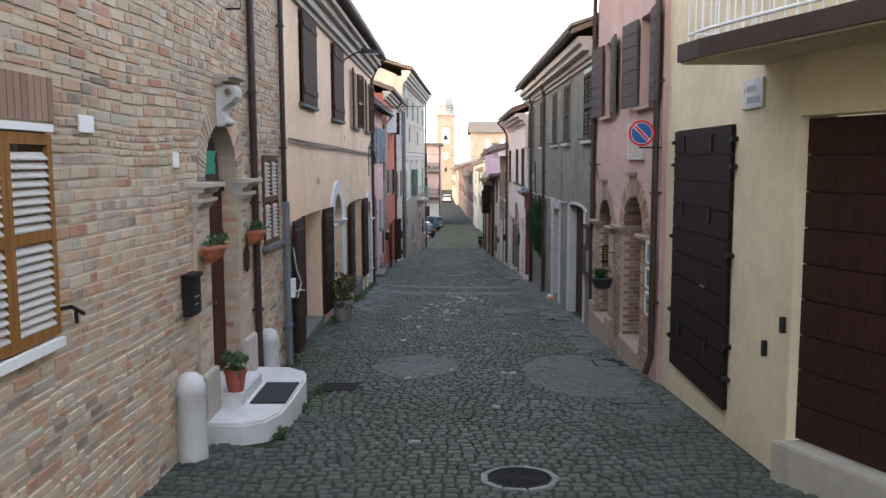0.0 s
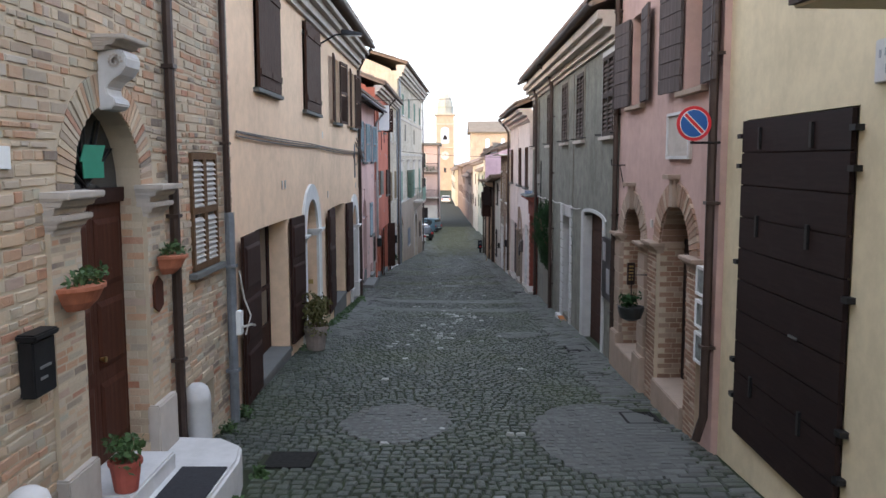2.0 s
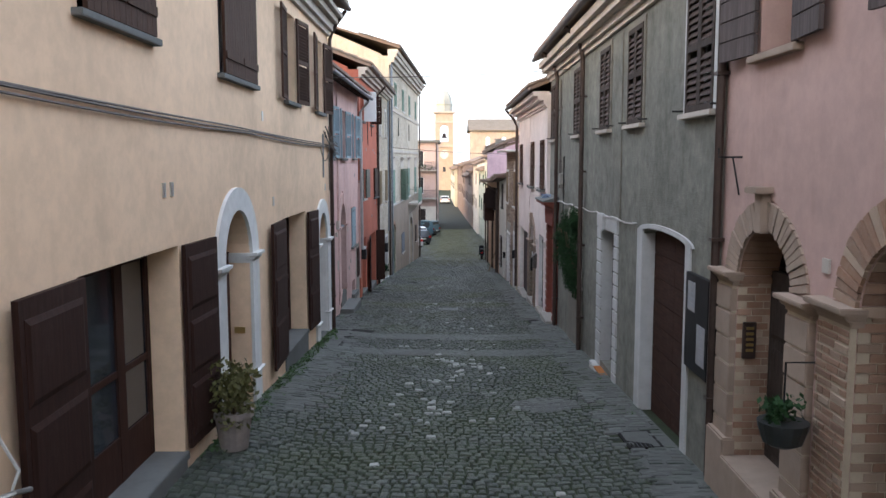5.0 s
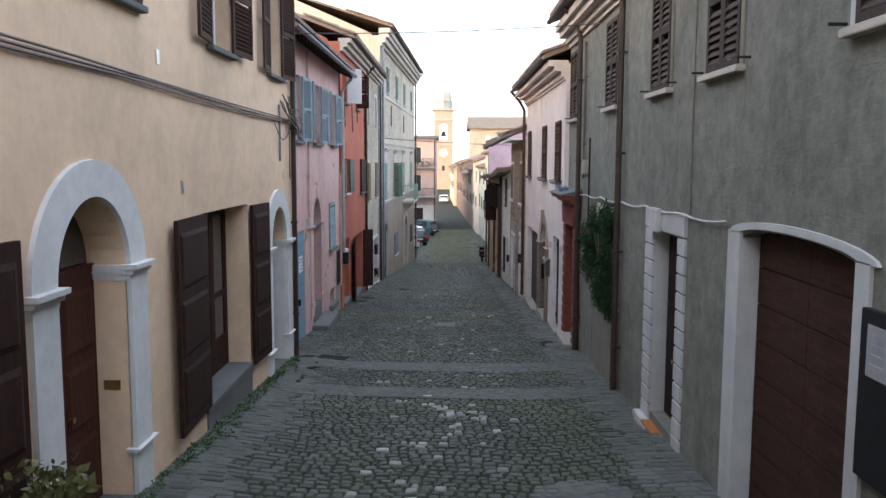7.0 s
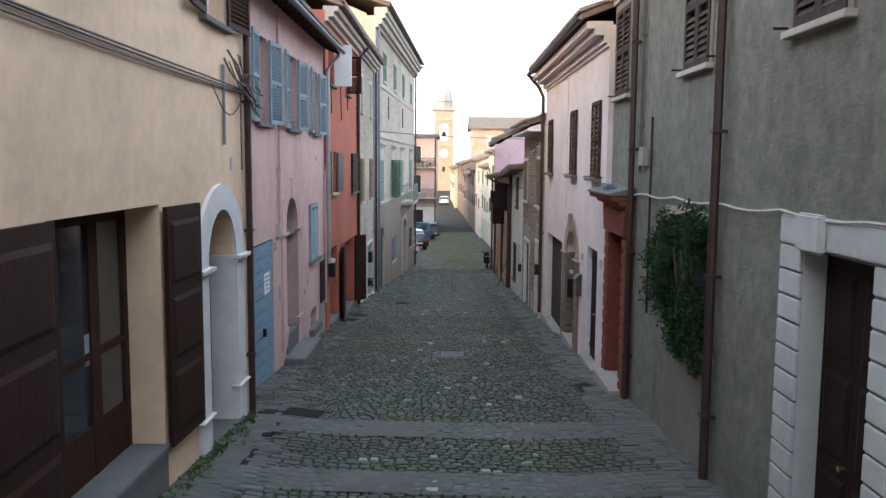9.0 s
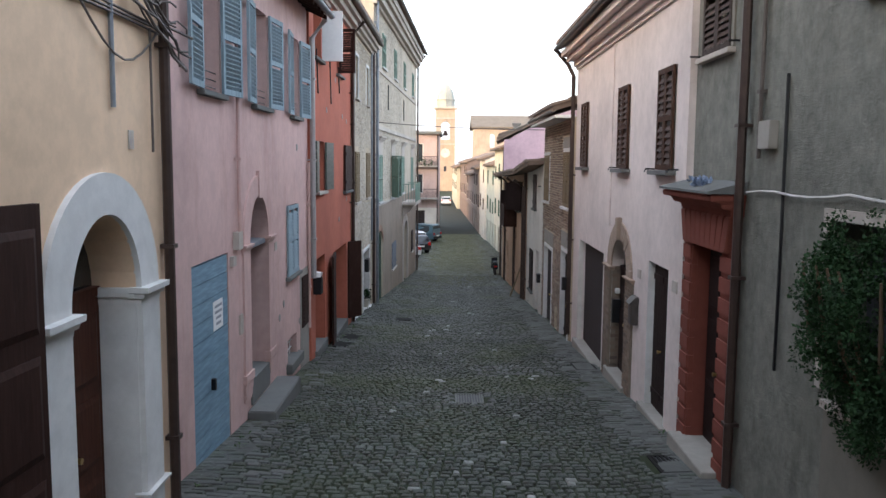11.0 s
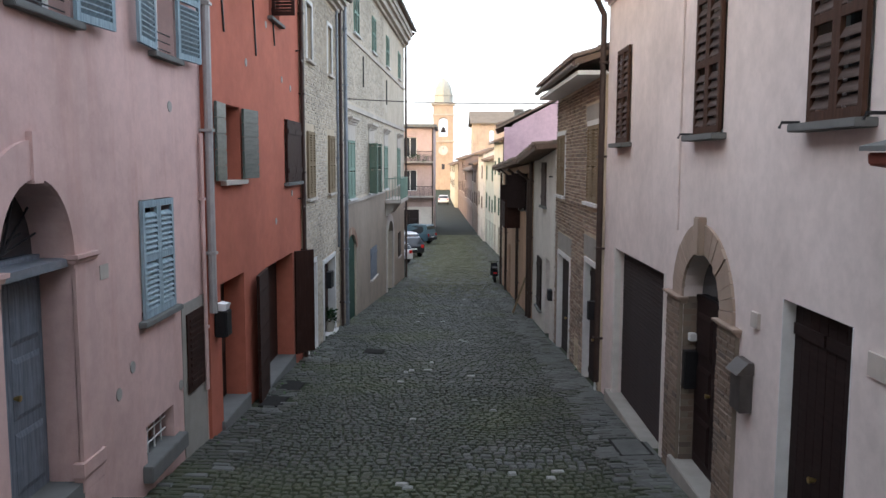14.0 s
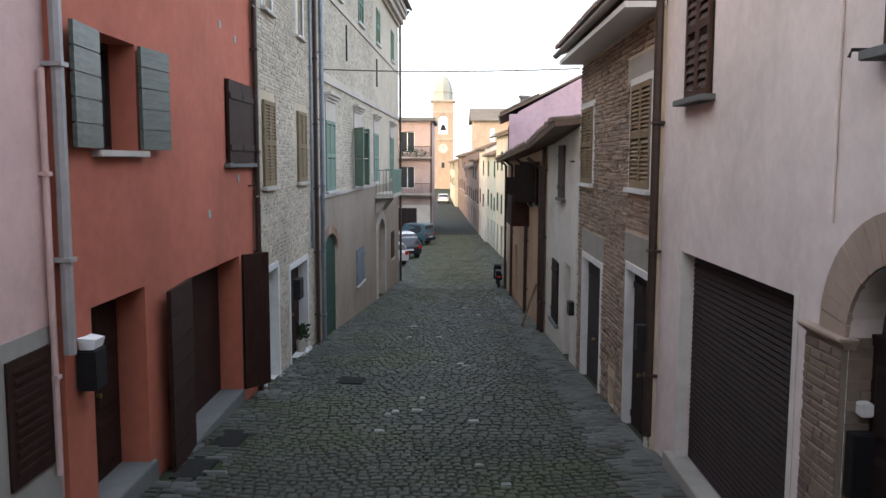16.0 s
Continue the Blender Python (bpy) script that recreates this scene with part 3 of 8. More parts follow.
def hang(name, mb, material, parent, label="", detail=True, inner=None):
    """Links a leaf with its slats, boards or panels."""
    if not detail:
        for _, q, at in mb.pieces:
            for dz in at:
                n = len(mb.v)
                mb.v += [(x, y, z + dz) for x, y, z in q.v]
                mb.f += [tuple(n + i for i in f) for f in q.f]
    ob = part(name, mb, material, parent, label)
    if detail:
        for nm, q, at in mb.pieces:
            me = q.mesh(nm, inner or material)
            for dz in at:
                o = new(nm, me)
                o.parent = ob
                o.location = (0, 0, dz)
    return ob


def arch_parts(name, h, material, F, u0, u1, w, rise, band, v0, v1, band_u=None, n=16, gap=0.0, wob=0.0, label=""):
    """Each arch stone or brick a piece of its own."""
    for i in range(n):
        mb = MB()
        arch_ring(mb, F, u0, u1, w, rise, band, v0, v1, band_u, n, gap, wob, only=i)
        part(name, mb, material, h)


def window(h, F, u0, u1, w0, w1, style, material, angles=None, widths=None, sill=STONE, recess=0.2, casing=WHITEPAINT, sill_out=0.1, lab="", trim=None, vclosed=-0.02, detail=True, inner=None, pitch=0.062):
    """A window with casement frame, panes, sill and shutters. angles: (near, far) leaf angles, None leaves it out."""
    mb = MB()
    a = 0.06
    for q in ((u0, u0 + a, w0, w1), (u1 - a, u1, w0, w1), (u0 + a, u1 - a, w0, w0 + a), (u0 + a, u1 - a, w1 - a, w1), ((u0 + u1) / 2 - 0.035, (u0 + u1) / 2 + 0.035, w0 + a, w1 - a)):
        mb.box(F, q[0], q[1], -recess - 0.06, -recess, q[2], q[3])
    win = part("window", mb, casing, h, "casement window with shutters" if style else "casement window")
    mb = MB()
    mb.box(F, u0 + a * 0.5, u1 - a * 0.5, -recess - 0.045, -recess - 0.03, w0 + a * 0.5, w1 - a * 0.5)
    part("pane", mb, GLASS, win, "dark window glass")
    # no room is built; its darkness is painted on a backing sheet
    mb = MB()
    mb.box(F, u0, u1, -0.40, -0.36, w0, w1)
    part("backing", mb, INK_AND_UNLIT, win, "sheet painted near black for the unlit room behind")
    if sill:
        mb = MB()
        mb.box(F, u0 - 0.12, u1 + 0.12, -recess, sill_out, w0 - 0.07, w0)
        part("sill", mb, sill, win, "stone window sill", bevel=0.008)
    if trim:
        mb = MB()
        for q in ((u0 - 0.1, u0, w0, w1 + 0.1), (u1, u1 + 0.1, w0, w1 + 0.1), (u0, u1, w1, w1 + 0.1)):
            mb.box(F, q[0], q[1], -0.02, 0.025, q[2], q[3])
        part("surround", mb, trim, win)
    if style:
        an = angles or (0, 0)
        wd = (u1 - u0) / 2 - 0.003
        wn_, wf_ = widths or (wd, wd)
        for ang, hinge, dirn, ww in ((an[0], u0 + 0.002, 1, wn_), (an[1], u1 - 0.002, -1, wf_)):
            if ang is None:
                continue
            mb = leaf(F, hinge, ww, w0 + 0.01, w1 - 0.01, ang, dirn, style, vclosed if ang < 20 else 0.02, pitch=pitch)
            hang("shutter", mb, material, h, lab, detail, inner)
    return win


def door(h, F, u0, u1, w0, w1, style, material, recess=0.3, rise=0.0, lab="", fan=True, knob=True, detail=True):
    """Closed door in the depth of the wall, with an arched light above when rise is given."""
    mb = leaf(F, u0 + 0.004, (u1 - u0) / 2 - 0.006, w0, w1, 0, 1, style, -recess, 0.05)
    d = hang("door", mb, material, h, lab, detail)
    mb = leaf(F, u1 - 0.004, (u1 - u0) / 2 - 0.006, w0, w1, 0, -1, style, -recess, 0.05)
    hang("door_leaf", mb, material, h, lab, detail)
    if knob:
        mb = MB()
        c = (u0 + u1) / 2 + 0.09
        mb.tube([F.p(c, -recess + 0.05, w0 + 1.0), F.p(c, -recess + 0.11, w0 + 1.0)], [0.015, 0.03], 8)
        part("door_knob", mb, BRASS, d, "brass door knob")
    if rise:
        mb = MB()
        mb.box(F, u0, u1, -recess - 0.02, -recess + 0.06, w1, w1 + 0.08)
        part("transom", mb, material, d)
        mb = MB()
        mb.extrude(F, [(u0, w1 + 0.08)] + arc_pts(u0, u1, w1 + 0.08, rise - 0.05) + [(u1, w1 + 0.08)], -recess - 0.03, -recess - 0.01)
        part("fanlight", mb, GLASS, d, "dark arched light over the door")
    return d


def arch_ring(mb, F, u0, u1, w, rise, band, v0, v1, band_u=None, n=16, gap=0.0, wob=0.0, only=None):
    """Archivolt or voussoirs between the opening's curve and one a band further out."""
    c = (u0 + u1) / 2
    r0 = (u1 - u0) / 2
    r1 = r0 + (band_u or band)
    for i in range(n) if only is None else (only,):
        a0 = math.pi * (i + gap) / n
        a1 = math.pi * (i + 1 - gap) / n
        k = random.uniform(-wob, wob)
        pts = [(c - r0 * math.cos(a0), w + rise * math.sin(a0)), (c - r0 * math.cos(a1), w + rise * math.sin(a1)),
               (c - r1 * math.cos(a1), w + (rise + band) * math.sin(a1)), (c - r1 * math.cos(a0), w + (rise + band) * math.sin(a0))]
        mb.hexa([F.p(*(q[0], v0, q[1])) for q in pts] + [F.p(*(q[0], v1 + k, q[1])) for q in pts])


def moulding(mb, F, u0, u1, w0, w1, vout, v0=-0.05):
    """Impost: courses growing outward, as one moulded block."""
    H = w1 - w0
    lev = [(0.35, 0), (0.4, 0.3), (0.62, 0.36), (0.7, 0.62), (0.98, 0.7), (1.0, 1.0)]
    base = len(mb.v)
    for e, f in lev:
        w = w0 + f * H
        mb.v += [F.p(u0 - 0.06 * e, v0, w), F.p(u1 + 0.06 * e, v0, w), F.p(u1 + 0.06 * e, vout * e, w), F.p(u0 - 0.06 * e, vout * e, w)]
    for k in range(len(lev) - 1):
        a = base + 4 * k
        for q in range(4):
            mb.f.append((a + q, a + (q + 1) % 4, a + 4 + (q + 1) % 4, a + 4 + q))
    mb.f.append((base + 3, base + 2, base + 1, base))
    t = base + 4 * (len(lev) - 1)
    mb.f.append((t, t + 1, t + 2, t + 3))


def surround(mb, F, u0, u1, w0, w1, rise, band, band_u, v0, v1, n=22):
    """A flat arched architrave in one piece, jambs and arch."""
    inn = [(u0, w0)] + arc_pts(u0, u1, w1, rise, n) + [(u1, w0)]
    out = [(u0 - band_u, w0)] + arc_pts(u0 - band_u, u1 + band_u, w1, rise + band, n) + [(u1 + band_u, w0)]
    m = len(inn)
    b = len(mb.v)
    for v in (v0, v1):
        for path in (inn, out):
            mb.v += [F.p(u, v, w) for u, w in path]
    for i in range(m - 1):
        mb.f += [(b + 2 * m + i, b + 2 * m + i + 1, b + 3 * m + i + 1, b + 3 * m + i), (b + i, b + i + 1, b + m + i + 1, b + m + i),
                 (b + i, b + i + 1, b + 2 * m + i + 1, b + 2 * m + i), (b + m + i, b + m + i + 1, b + 3 * m + i + 1, b + 3 * m + i)]
    for i in (0, m - 1):
        mb.f.append((b + i, b + m + i, b + 3 * m + i, b + 2 * m + i))


def bricks_on(F, ua, ub, wa, wb, holes, bw, bh, joint, mb, take=None, jitter=0.25, proud=0.012, wander=0.0):
    """Courses of bricks over a wall region, kept out of the holes; take(u, w) puts a brick into a list of its own."""
    singles = []
    rng = random.Random(7)
    w = wa
    row = 0
    while w < wb - bh * 0.5:
        hh = bh * (rng.uniform(0.8, 1.2) if not wander else rng.uniform(0.7, 1.4))
        u = ua + 0.004 - (row % 2) * bw * 0.5 * rng.uniform(0.6, 1.2)
        while u < ub:
            L = bw * (rng.uniform(1 - jitter, 1 + jitter) if rng.random() > 0.2 else 0.5)
            a, b = max(u, ua), min(u + L - joint, ub)
            u += L
            if b - a < 0.03:
                continue
            lo, hi = w, min(w + hh - joint, wb)
            bad = False
            for h0, h1, g0, g1, rise in holes:
                if a < h1 and b > h0 and lo < g1 + rise and hi > g0:
                    if rise and lo > g1 - 0.01:
                        c, r = (h0 + h1) / 2, (h1 - h0) / 2
                        if (((a + b) / 2 - c) / r) ** 2 + (((lo + hi) / 2 - g1) / rise) ** 2 > 1.0:
                            continue
                        bad = True
                        break
                    if a < h0 - 0.05:
                        b = h0
                    elif b > h1 + 0.05:
                        a = h1
                    else:
                        bad = True
                        break
            if bad or b - a < 0.03:
                continue
            v = proud * rng.uniform(0.3, 1.5)
            e = 0.006
            tilt = rng.uniform(-0.004, 0.004) + wander * (math.sin(a * 1.1 + w * 0.9) + 0.5 * math.sin(a * 2.9 + w * 2.3))
            c8 = (a, b, lo + tilt, hi + tilt, v, e)
            if take and take((a + b) / 2, (lo + hi) / 2):
                singles.append(c8)
            else:
                brick_faces(mb, F, c8)
        w += hh
        row += 1
    return singles


def brick_faces(mb, F, c8):
    a, b, lo, hi, v, e = c8
    n = len(mb.v)
    q = [random.uniform(0.2, 2.0) * e for _ in range(8)]
    t = random.uniform(-0.25, 0.25) * v
    mb.v += [F.p(a, -0.002, lo), F.p(b, -0.002, lo), F.p(b, -0.002, hi), F.p(a, -0.002, hi),
             F.p(a + q[0], v + t, lo + q[1]), F.p(b - q[2], v - t, lo + q[3]), F.p(b - q[4], v - t, hi - q[5]), F.p(a + q[6], v + t, hi - q[7])]
    mb.f += [(n + 4, n + 5, n + 6, n + 7), (n, n + 1, n + 5, n + 4), (n + 1, n + 2, n + 6, n + 5), (n + 2, n + 3, n + 7, n + 6), (n + 3, n, n + 4, n + 7), (n + 3, n + 2, n + 1, n)]


def foliage(mb, c, radii, n, size, seed=1, droop=0.0):
    """Many small leaf blades in an uneven clump."""
    rng = random.Random(seed)
    lobes = [(rng.uniform(-0.5, 0.5), rng.uniform(-0.5, 0.5), rng.uniform(-0.5, 0.5), rng.uniform(0.35, 0.6)) for _ in range(9)]
    for _ in range(n):
        lx, ly, lz, lr = rng.choice(lobes)
        d = Vector((rng.gauss(0, 1), rng.gauss(0, 1), rng.gauss(0, 1))).normalized() * lr * rng.uniform(0.4, 1.0) ** 0.5
        p = Vector((c[0] + (lx + d.x) * radii[0], c[1] + (ly + d.y) * radii[1], c[2] + (lz + d.z) * radii[2]))
        a = Vector((rng.gauss(0, 1), rng.gauss(0, 1), rng.gauss(0.3, 1))).normalized()
        b = a.cross(Vector((rng.gauss(0, 1), rng.gauss(0, 1), rng.gauss(0, 1)))).normalized()
        s = size * rng.uniform(0.6, 1.3)
        mb.poly([p, p + a * s * 0.5 + b * s * 0.28, p + a * s, p + a * s * 0.5 - b * s * 0.28])


def text_bars(mb, F, u0, u1, w0, w1, v, rows=3):
    H = (w1 - w0) / rows
    rng = random.Random(int(u0 * 100))
    for i in range(rows):
        k = rng.uniform(0.0, 0.25) * (u1 - u0)
        mb.box(F, u0 + k, u1 - k * rng.uniform(0, 1), v, v + 0.003, w0 + i * H + H * 0.3, w0 + i * H + H * 0.75)


# ---- ground ----
def ground_sheet():
    mb = MB()
    xs = [-1500, -300, -60, -14, -6, -4, -3, -2.2, -1.4, -0.7, 0, 0.7, 1.4, 2.2, 3, 4, 6, 14, 60, 300, 1500]
    ys = [-400, -80, -40, -20, -10] + [i * 1.0 for i in range(-6, 112)] + [116, 122, 130, 145, 160, 180, 205, 230, 300, 400, 700, 1500]
    for y in ys:
        for x in xs:
            mb.v.append((x, y, gz(x, max(-80, y)) - 0.025))
    n = len(xs)
    for j in range(len(ys) - 1):
        for i in range(n - 1):
            a = j * n + i
            mb.f.append((a, a + 1, a + n + 1, a + n))
    solo("ground", mb, GAP, "dark mossy earth under the street setts", "ground", kind="structure")


ground_sheet()

def jamb_bricks(h, F, u, dirn, lo, hi, depth, mat):
    """Brick lining of the far or near reveal of an opening."""
    mb = MB()
    rng = random.Random(5)
    w = lo
    k = 0
    while w < hi:
        v = 0.0 - (k % 2) * 0.1
        while v > -depth:
            L = 0.2 * rng.uniform(0.8, 1.15)
            v1 = max(-depth, v - L + 0.012)
            mb.box(F, min(u, u + dirn * 0.015), max(u, u + dirn * 0.015), v1, v, w, w + 0.066)
            v -= L
        w += 0.078
        k += 1
    o = part("reveal_bricks", mb, mat, h, kind="stuff")
    mb = MB()
    mb.box(F, min(u, u + dirn * 0.006), max(u, u + dirn * 0.006), -depth, -0.003, lo, hi)
    part("reveal_mortar", mb, DARKMORTAR if mat is ARCHBRICK else MORTAR, h)
    return o


# ---- houses on the west side ----
FA = Facade(-1, -2.97)
A_DOOR = (9.82, 11.28, 0.12, 2.76, 0.73)
A_HOLES = [(4.7, 5.98, 1.72, 3.22, 0), A_DOOR, (12.78, 13.82, 1.66, 3.1, 0), (12.9, 13.5, -0.25, 0.2, 0)]


def brick_house():
    h = house_shell("brick_house", FA, -14.0, 14.62, 8.2, A_HOLES, MORTAR, "old rough brick house with arched stone portal", deep=8, ridge=1.6, over=0.5)
    # ochre louvred window by the camera
    win = window(h, FA, 4.7, 5.98, 1.72, 3.22, "slat", OCHREWOOD, (0, 0), sill=None, lab="ochre-brown louvred shutter, sky light painted pale on its slats", vclosed=0.01, inner=SKYSLAT)
    mb = MB()
    mb.box(FA, 4.6, 5.98, -0.15, 0.08, 1.64, 1.71)
    part("sill", mb, WHITEPAINT, win, "white window sill")
    mb = MB()
    mb.box(FA, 4.6, 6.0, -0.1, 0.06, 3.225, 3.28)
    part("lintel", mb, WHITEPAINT, win, "thin white lintel slab")
    mb = MB()
    for i in range(17):
        u = 4.55 + i * 0.092
        mb.box(FA, u, u + 0.082, -0.02, 0.02, 3.3, 3.62)
    part("flat_arch", mb, PIERBRICK, win, "upright brick flat arch")
    window(h, FA, 12.78, 13.82, 1.66, 3.1, "slat", OCHREDARK, (0, 0), sill=SLAB, lab="ochre-brown louvred shutter, sky light painted pale on its slats", vclosed=0.0, inner=SKYSLAT)
    mb = MB()
    for i in range(5):
        u = 12.96 + i * 0.115
        mb.tube([FA.p(u, -0.08, -0.3), FA.p(u, -0.08, 0.22)], 0.012, 6)
    grille = part("cellar_grille", mb, IRON, h, "dark barred cellar opening")
    # sheet painted near black in place of the unlit cellar
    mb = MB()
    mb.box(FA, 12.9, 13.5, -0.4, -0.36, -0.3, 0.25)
    part("cellar_back", mb, INK_AND_UNLIT, grille)
    # portal
    u0, u1, w0, w1, rise = A_DOOR
    d = door(h, FA, u0, u1, 0.14, 2.6, "panel", DOORWOOD, 0.26, 0.0, "red-brown panelled wooden door")
    mb = MB()
    mb.box(FA, u0, u1, -0.28, -0.17, 2.6, 2.74)
    part("transom", mb, DARKBROWN, d)
    mb = MB()
    mb.extrude(FA, [(u0, 2.74)] + arc_pts(u0, u1, 2.74, 0.74) + [(u1, 2.74)], -0.26, -0.24)
    part("fanlight", mb, GLASS, d, "dark arched fanlight")
    mb = MB()
    for k in range(1, 6):
        a = math.pi * k / 6
        c = (u0 + u1) / 2
        mb = MB()
        mb.tube([FA.p(c, -0.22, 2.76), FA.p(c - 0.68 * math.cos(a), -0.22, 2.76 + 0.7 * math.sin(a))], 0.012, 6)
        part("fan_bar", mb, IRON, d)
    mb = MB()
    for lo, hi, sh in ((2.84, 2.99, 0.025), (2.99, 3.14, -0.025)):
        mb.hexa([FA.p(10.42 + sh, -0.2, lo), FA.p(10.74 + sh, -0.15, lo), FA.p(10.74 + sh, -0.14, lo), FA.p(10.42 + sh, -0.19, lo),
                 FA.p(10.42 - sh, -0.18, hi), FA.p(10.74 - sh, -0.13, hi), FA.p(10.74 - sh, -0.12, hi), FA.p(10.42 - sh, -0.17, hi)])
    part("green_banner", mb, GREENFLAG, d, "folded green paper behind the fanlight")
    for a, b in ((9.3, u0), (u1, 11.78)):
        mb = MB()
        bricks_on(FA, a, b, 0.55, 2.42, [], 0.24, 0.062, 0.012, mb, proud=0.0)
        mb2 = MB()
        for q in mb.v:
            mb2.v.append((q[0] + 0.045, q[1], q[2]))
        mb2.f = mb.f
        mb = MB()
        mb.box(FA, a + 0.006, b - 0.006, -0.02, 0.044, 0.0, 2.44)
        pil = part("pilaster", mb, MORTAR, h, "brick door pilaster")
        part("pilaster_bricks", mb2, BRICK, pil, kind="stuff")
        mb = MB()
        moulding(mb, FA, a + 0.04, b - 0.04, 2.42, 2.58, 0.15)
        moulding(mb, FA, a + 0.0, b - 0.0, 2.58, 2.76, 0.24)
        part("capital", mb, STONE, pil, "moulded pale stone capital", bevel=0.008)
        mb = MB()
        mb.box(FA, a - 0.03, b + 0.02, -0.02, 0.11, gz(-2.9, a) - 0.1, 0.5)
        part("plinth", mb, STONE, pil, "pale stone plinth block", bevel=0.015)
    arch_parts("arch_brick", h, BRICK_ONE, FA, u0, u1, 2.76, 0.73, 0.28, -0.02, 0.014, 0.3, n=44, gap=0.12, wob=0.006)
    jamb_bricks(h, FA, u1, -1, 0.14, 2.6, 0.26, BRICK)
    # scrolled console over the arch
    mb = MB()
    prof = [(0.0, 3.44), (0.1, 3.45), (0.15, 3.49), (0.14, 3.54), (0.08, 3.58), (0.07, 3.64), (0.12, 3.7), (0.2, 3.75), (0.25, 3.82), (0.26, 3.9), (0.22, 3.96), (0.0, 3.97)]
    ring = []
    for uu in (10.38, 10.72):
        ring.append([FA.p(uu, v, w) for v, w in prof])
    n = len(prof)
    mb.v += ring[0] + ring[1]
    mb.f += [tuple(range(n)), tuple(range(n, 2 * n))[::-1]] + [(i, (i + 1) % n, n + (i + 1) % n, n + i) for i in range(n)]
    con = part("console", mb, MARBLE, h, "carved white scroll console over the door", bevel=0.01)
    mb = MB()
    moulding(mb, FA, 10.32, 10.78, 3.95, 4.08, 0.3)
    part("console_cap", mb, STONE, con, "moulded cap stone", bevel=0.01)
    mb = MB()
    for i in range(20):
        a = i * 0.55
        r = 0.075 * (1 - i / 24)
        pt = (0.16 + r * 0.8 * math.cos(a), 3.86 + r * 0.8 * math.sin(a))
        mb.box(FA, 10.37, 10.38, pt[0] - 0.012, pt[0] + 0.012, pt[1] - 0.012, pt[1] + 0.012)
    part("scroll", mb, STONE, con)
    # downpipes
    pipe(h, FA, [(12.0, 0.08, 8.0), (12.0, 0.08, 0.0), (12.04, 0.1, -0.28)], COPPER, 0.055)
    # cellar-side bits
    mb = MB()
    mb.tube([FA.p(6.05, 0, 1.9), FA.p(6.05, 0.1, 1.92), FA.p(6.2, 0.12, 1.84)], 0.018, 6)
    mb.tube([FA.p(6.12, 0.1, 1.9), FA.p(6.12, 0.1, 1.78)], 0.016, 6)
    part("shutter_hook", mb, IRON, h, "black iron shutter hook")
    mb = MB()
    mb.tube([FA.p(11.0, 0, 5.0), FA.p(11.0, 0.2, 5.0), FA.p(11.0, 0.2, 5.06)], 0.014, 6)
    part("wall_bracket", mb, IRON, h, "small iron wall bracket")
    return h


BRICK_A = brick_house()


def brick_skin():
    """Facing bricks of the brick house: the nearest stretch as single bricks."""
    holes = A_HOLES + [(9.3, 11.78, -1.0, 2.78, 0), (9.5, 11.6, 2.76, 2.761, 1.02), (4.5, 6.1, 3.22, 3.62, 0)]
    mb = MB()
    single = bricks_on(FA, 3.4, 14.6, -0.75, 8.15, holes, 0.25, 0.08, 0.02, mb, lambda u, w: 6.15 < u < 8.7 and 1.3 < w < 2.9, jitter=0.5, proud=0.011, wander=0.022)
    lens = {}
    for k, c8 in enumerate(single):
        if k >= 300:
            brick_faces(mb, FA, c8)
            continue
        a, b, lo, hi, v, e = c8
        key = (round((b - a) / 0.03), round((hi - lo) / 0.006))
        if key not in lens:
            m2 = MB()
            L, H = key[0] * 0.03 / 2, key[1] * 0.006 / 2
            F0 = Facade(-1, 0.0)
            brick_faces(m2, F0, (-L, L, -H, H, 0.006, 0.006))
            lens[key] = m2.mesh("brick", BRICK_ONE)
        ob = new("brick", lens[key])
        ob.parent = BRICK_A
        ob.matrix_parent_inverse = Matrix.Translation(-BRICK_A.location)
        ob.location = FA.p((a + b) / 2, random.uniform(-0.003, 0.002), (lo + hi) / 2)
    part("facing_bricks", mb, BRICK, BRICK_A, "weathered tan and red bricks", kind="stuff")


FB = Facade(-1, -2.97)
B_TOP = 6.45


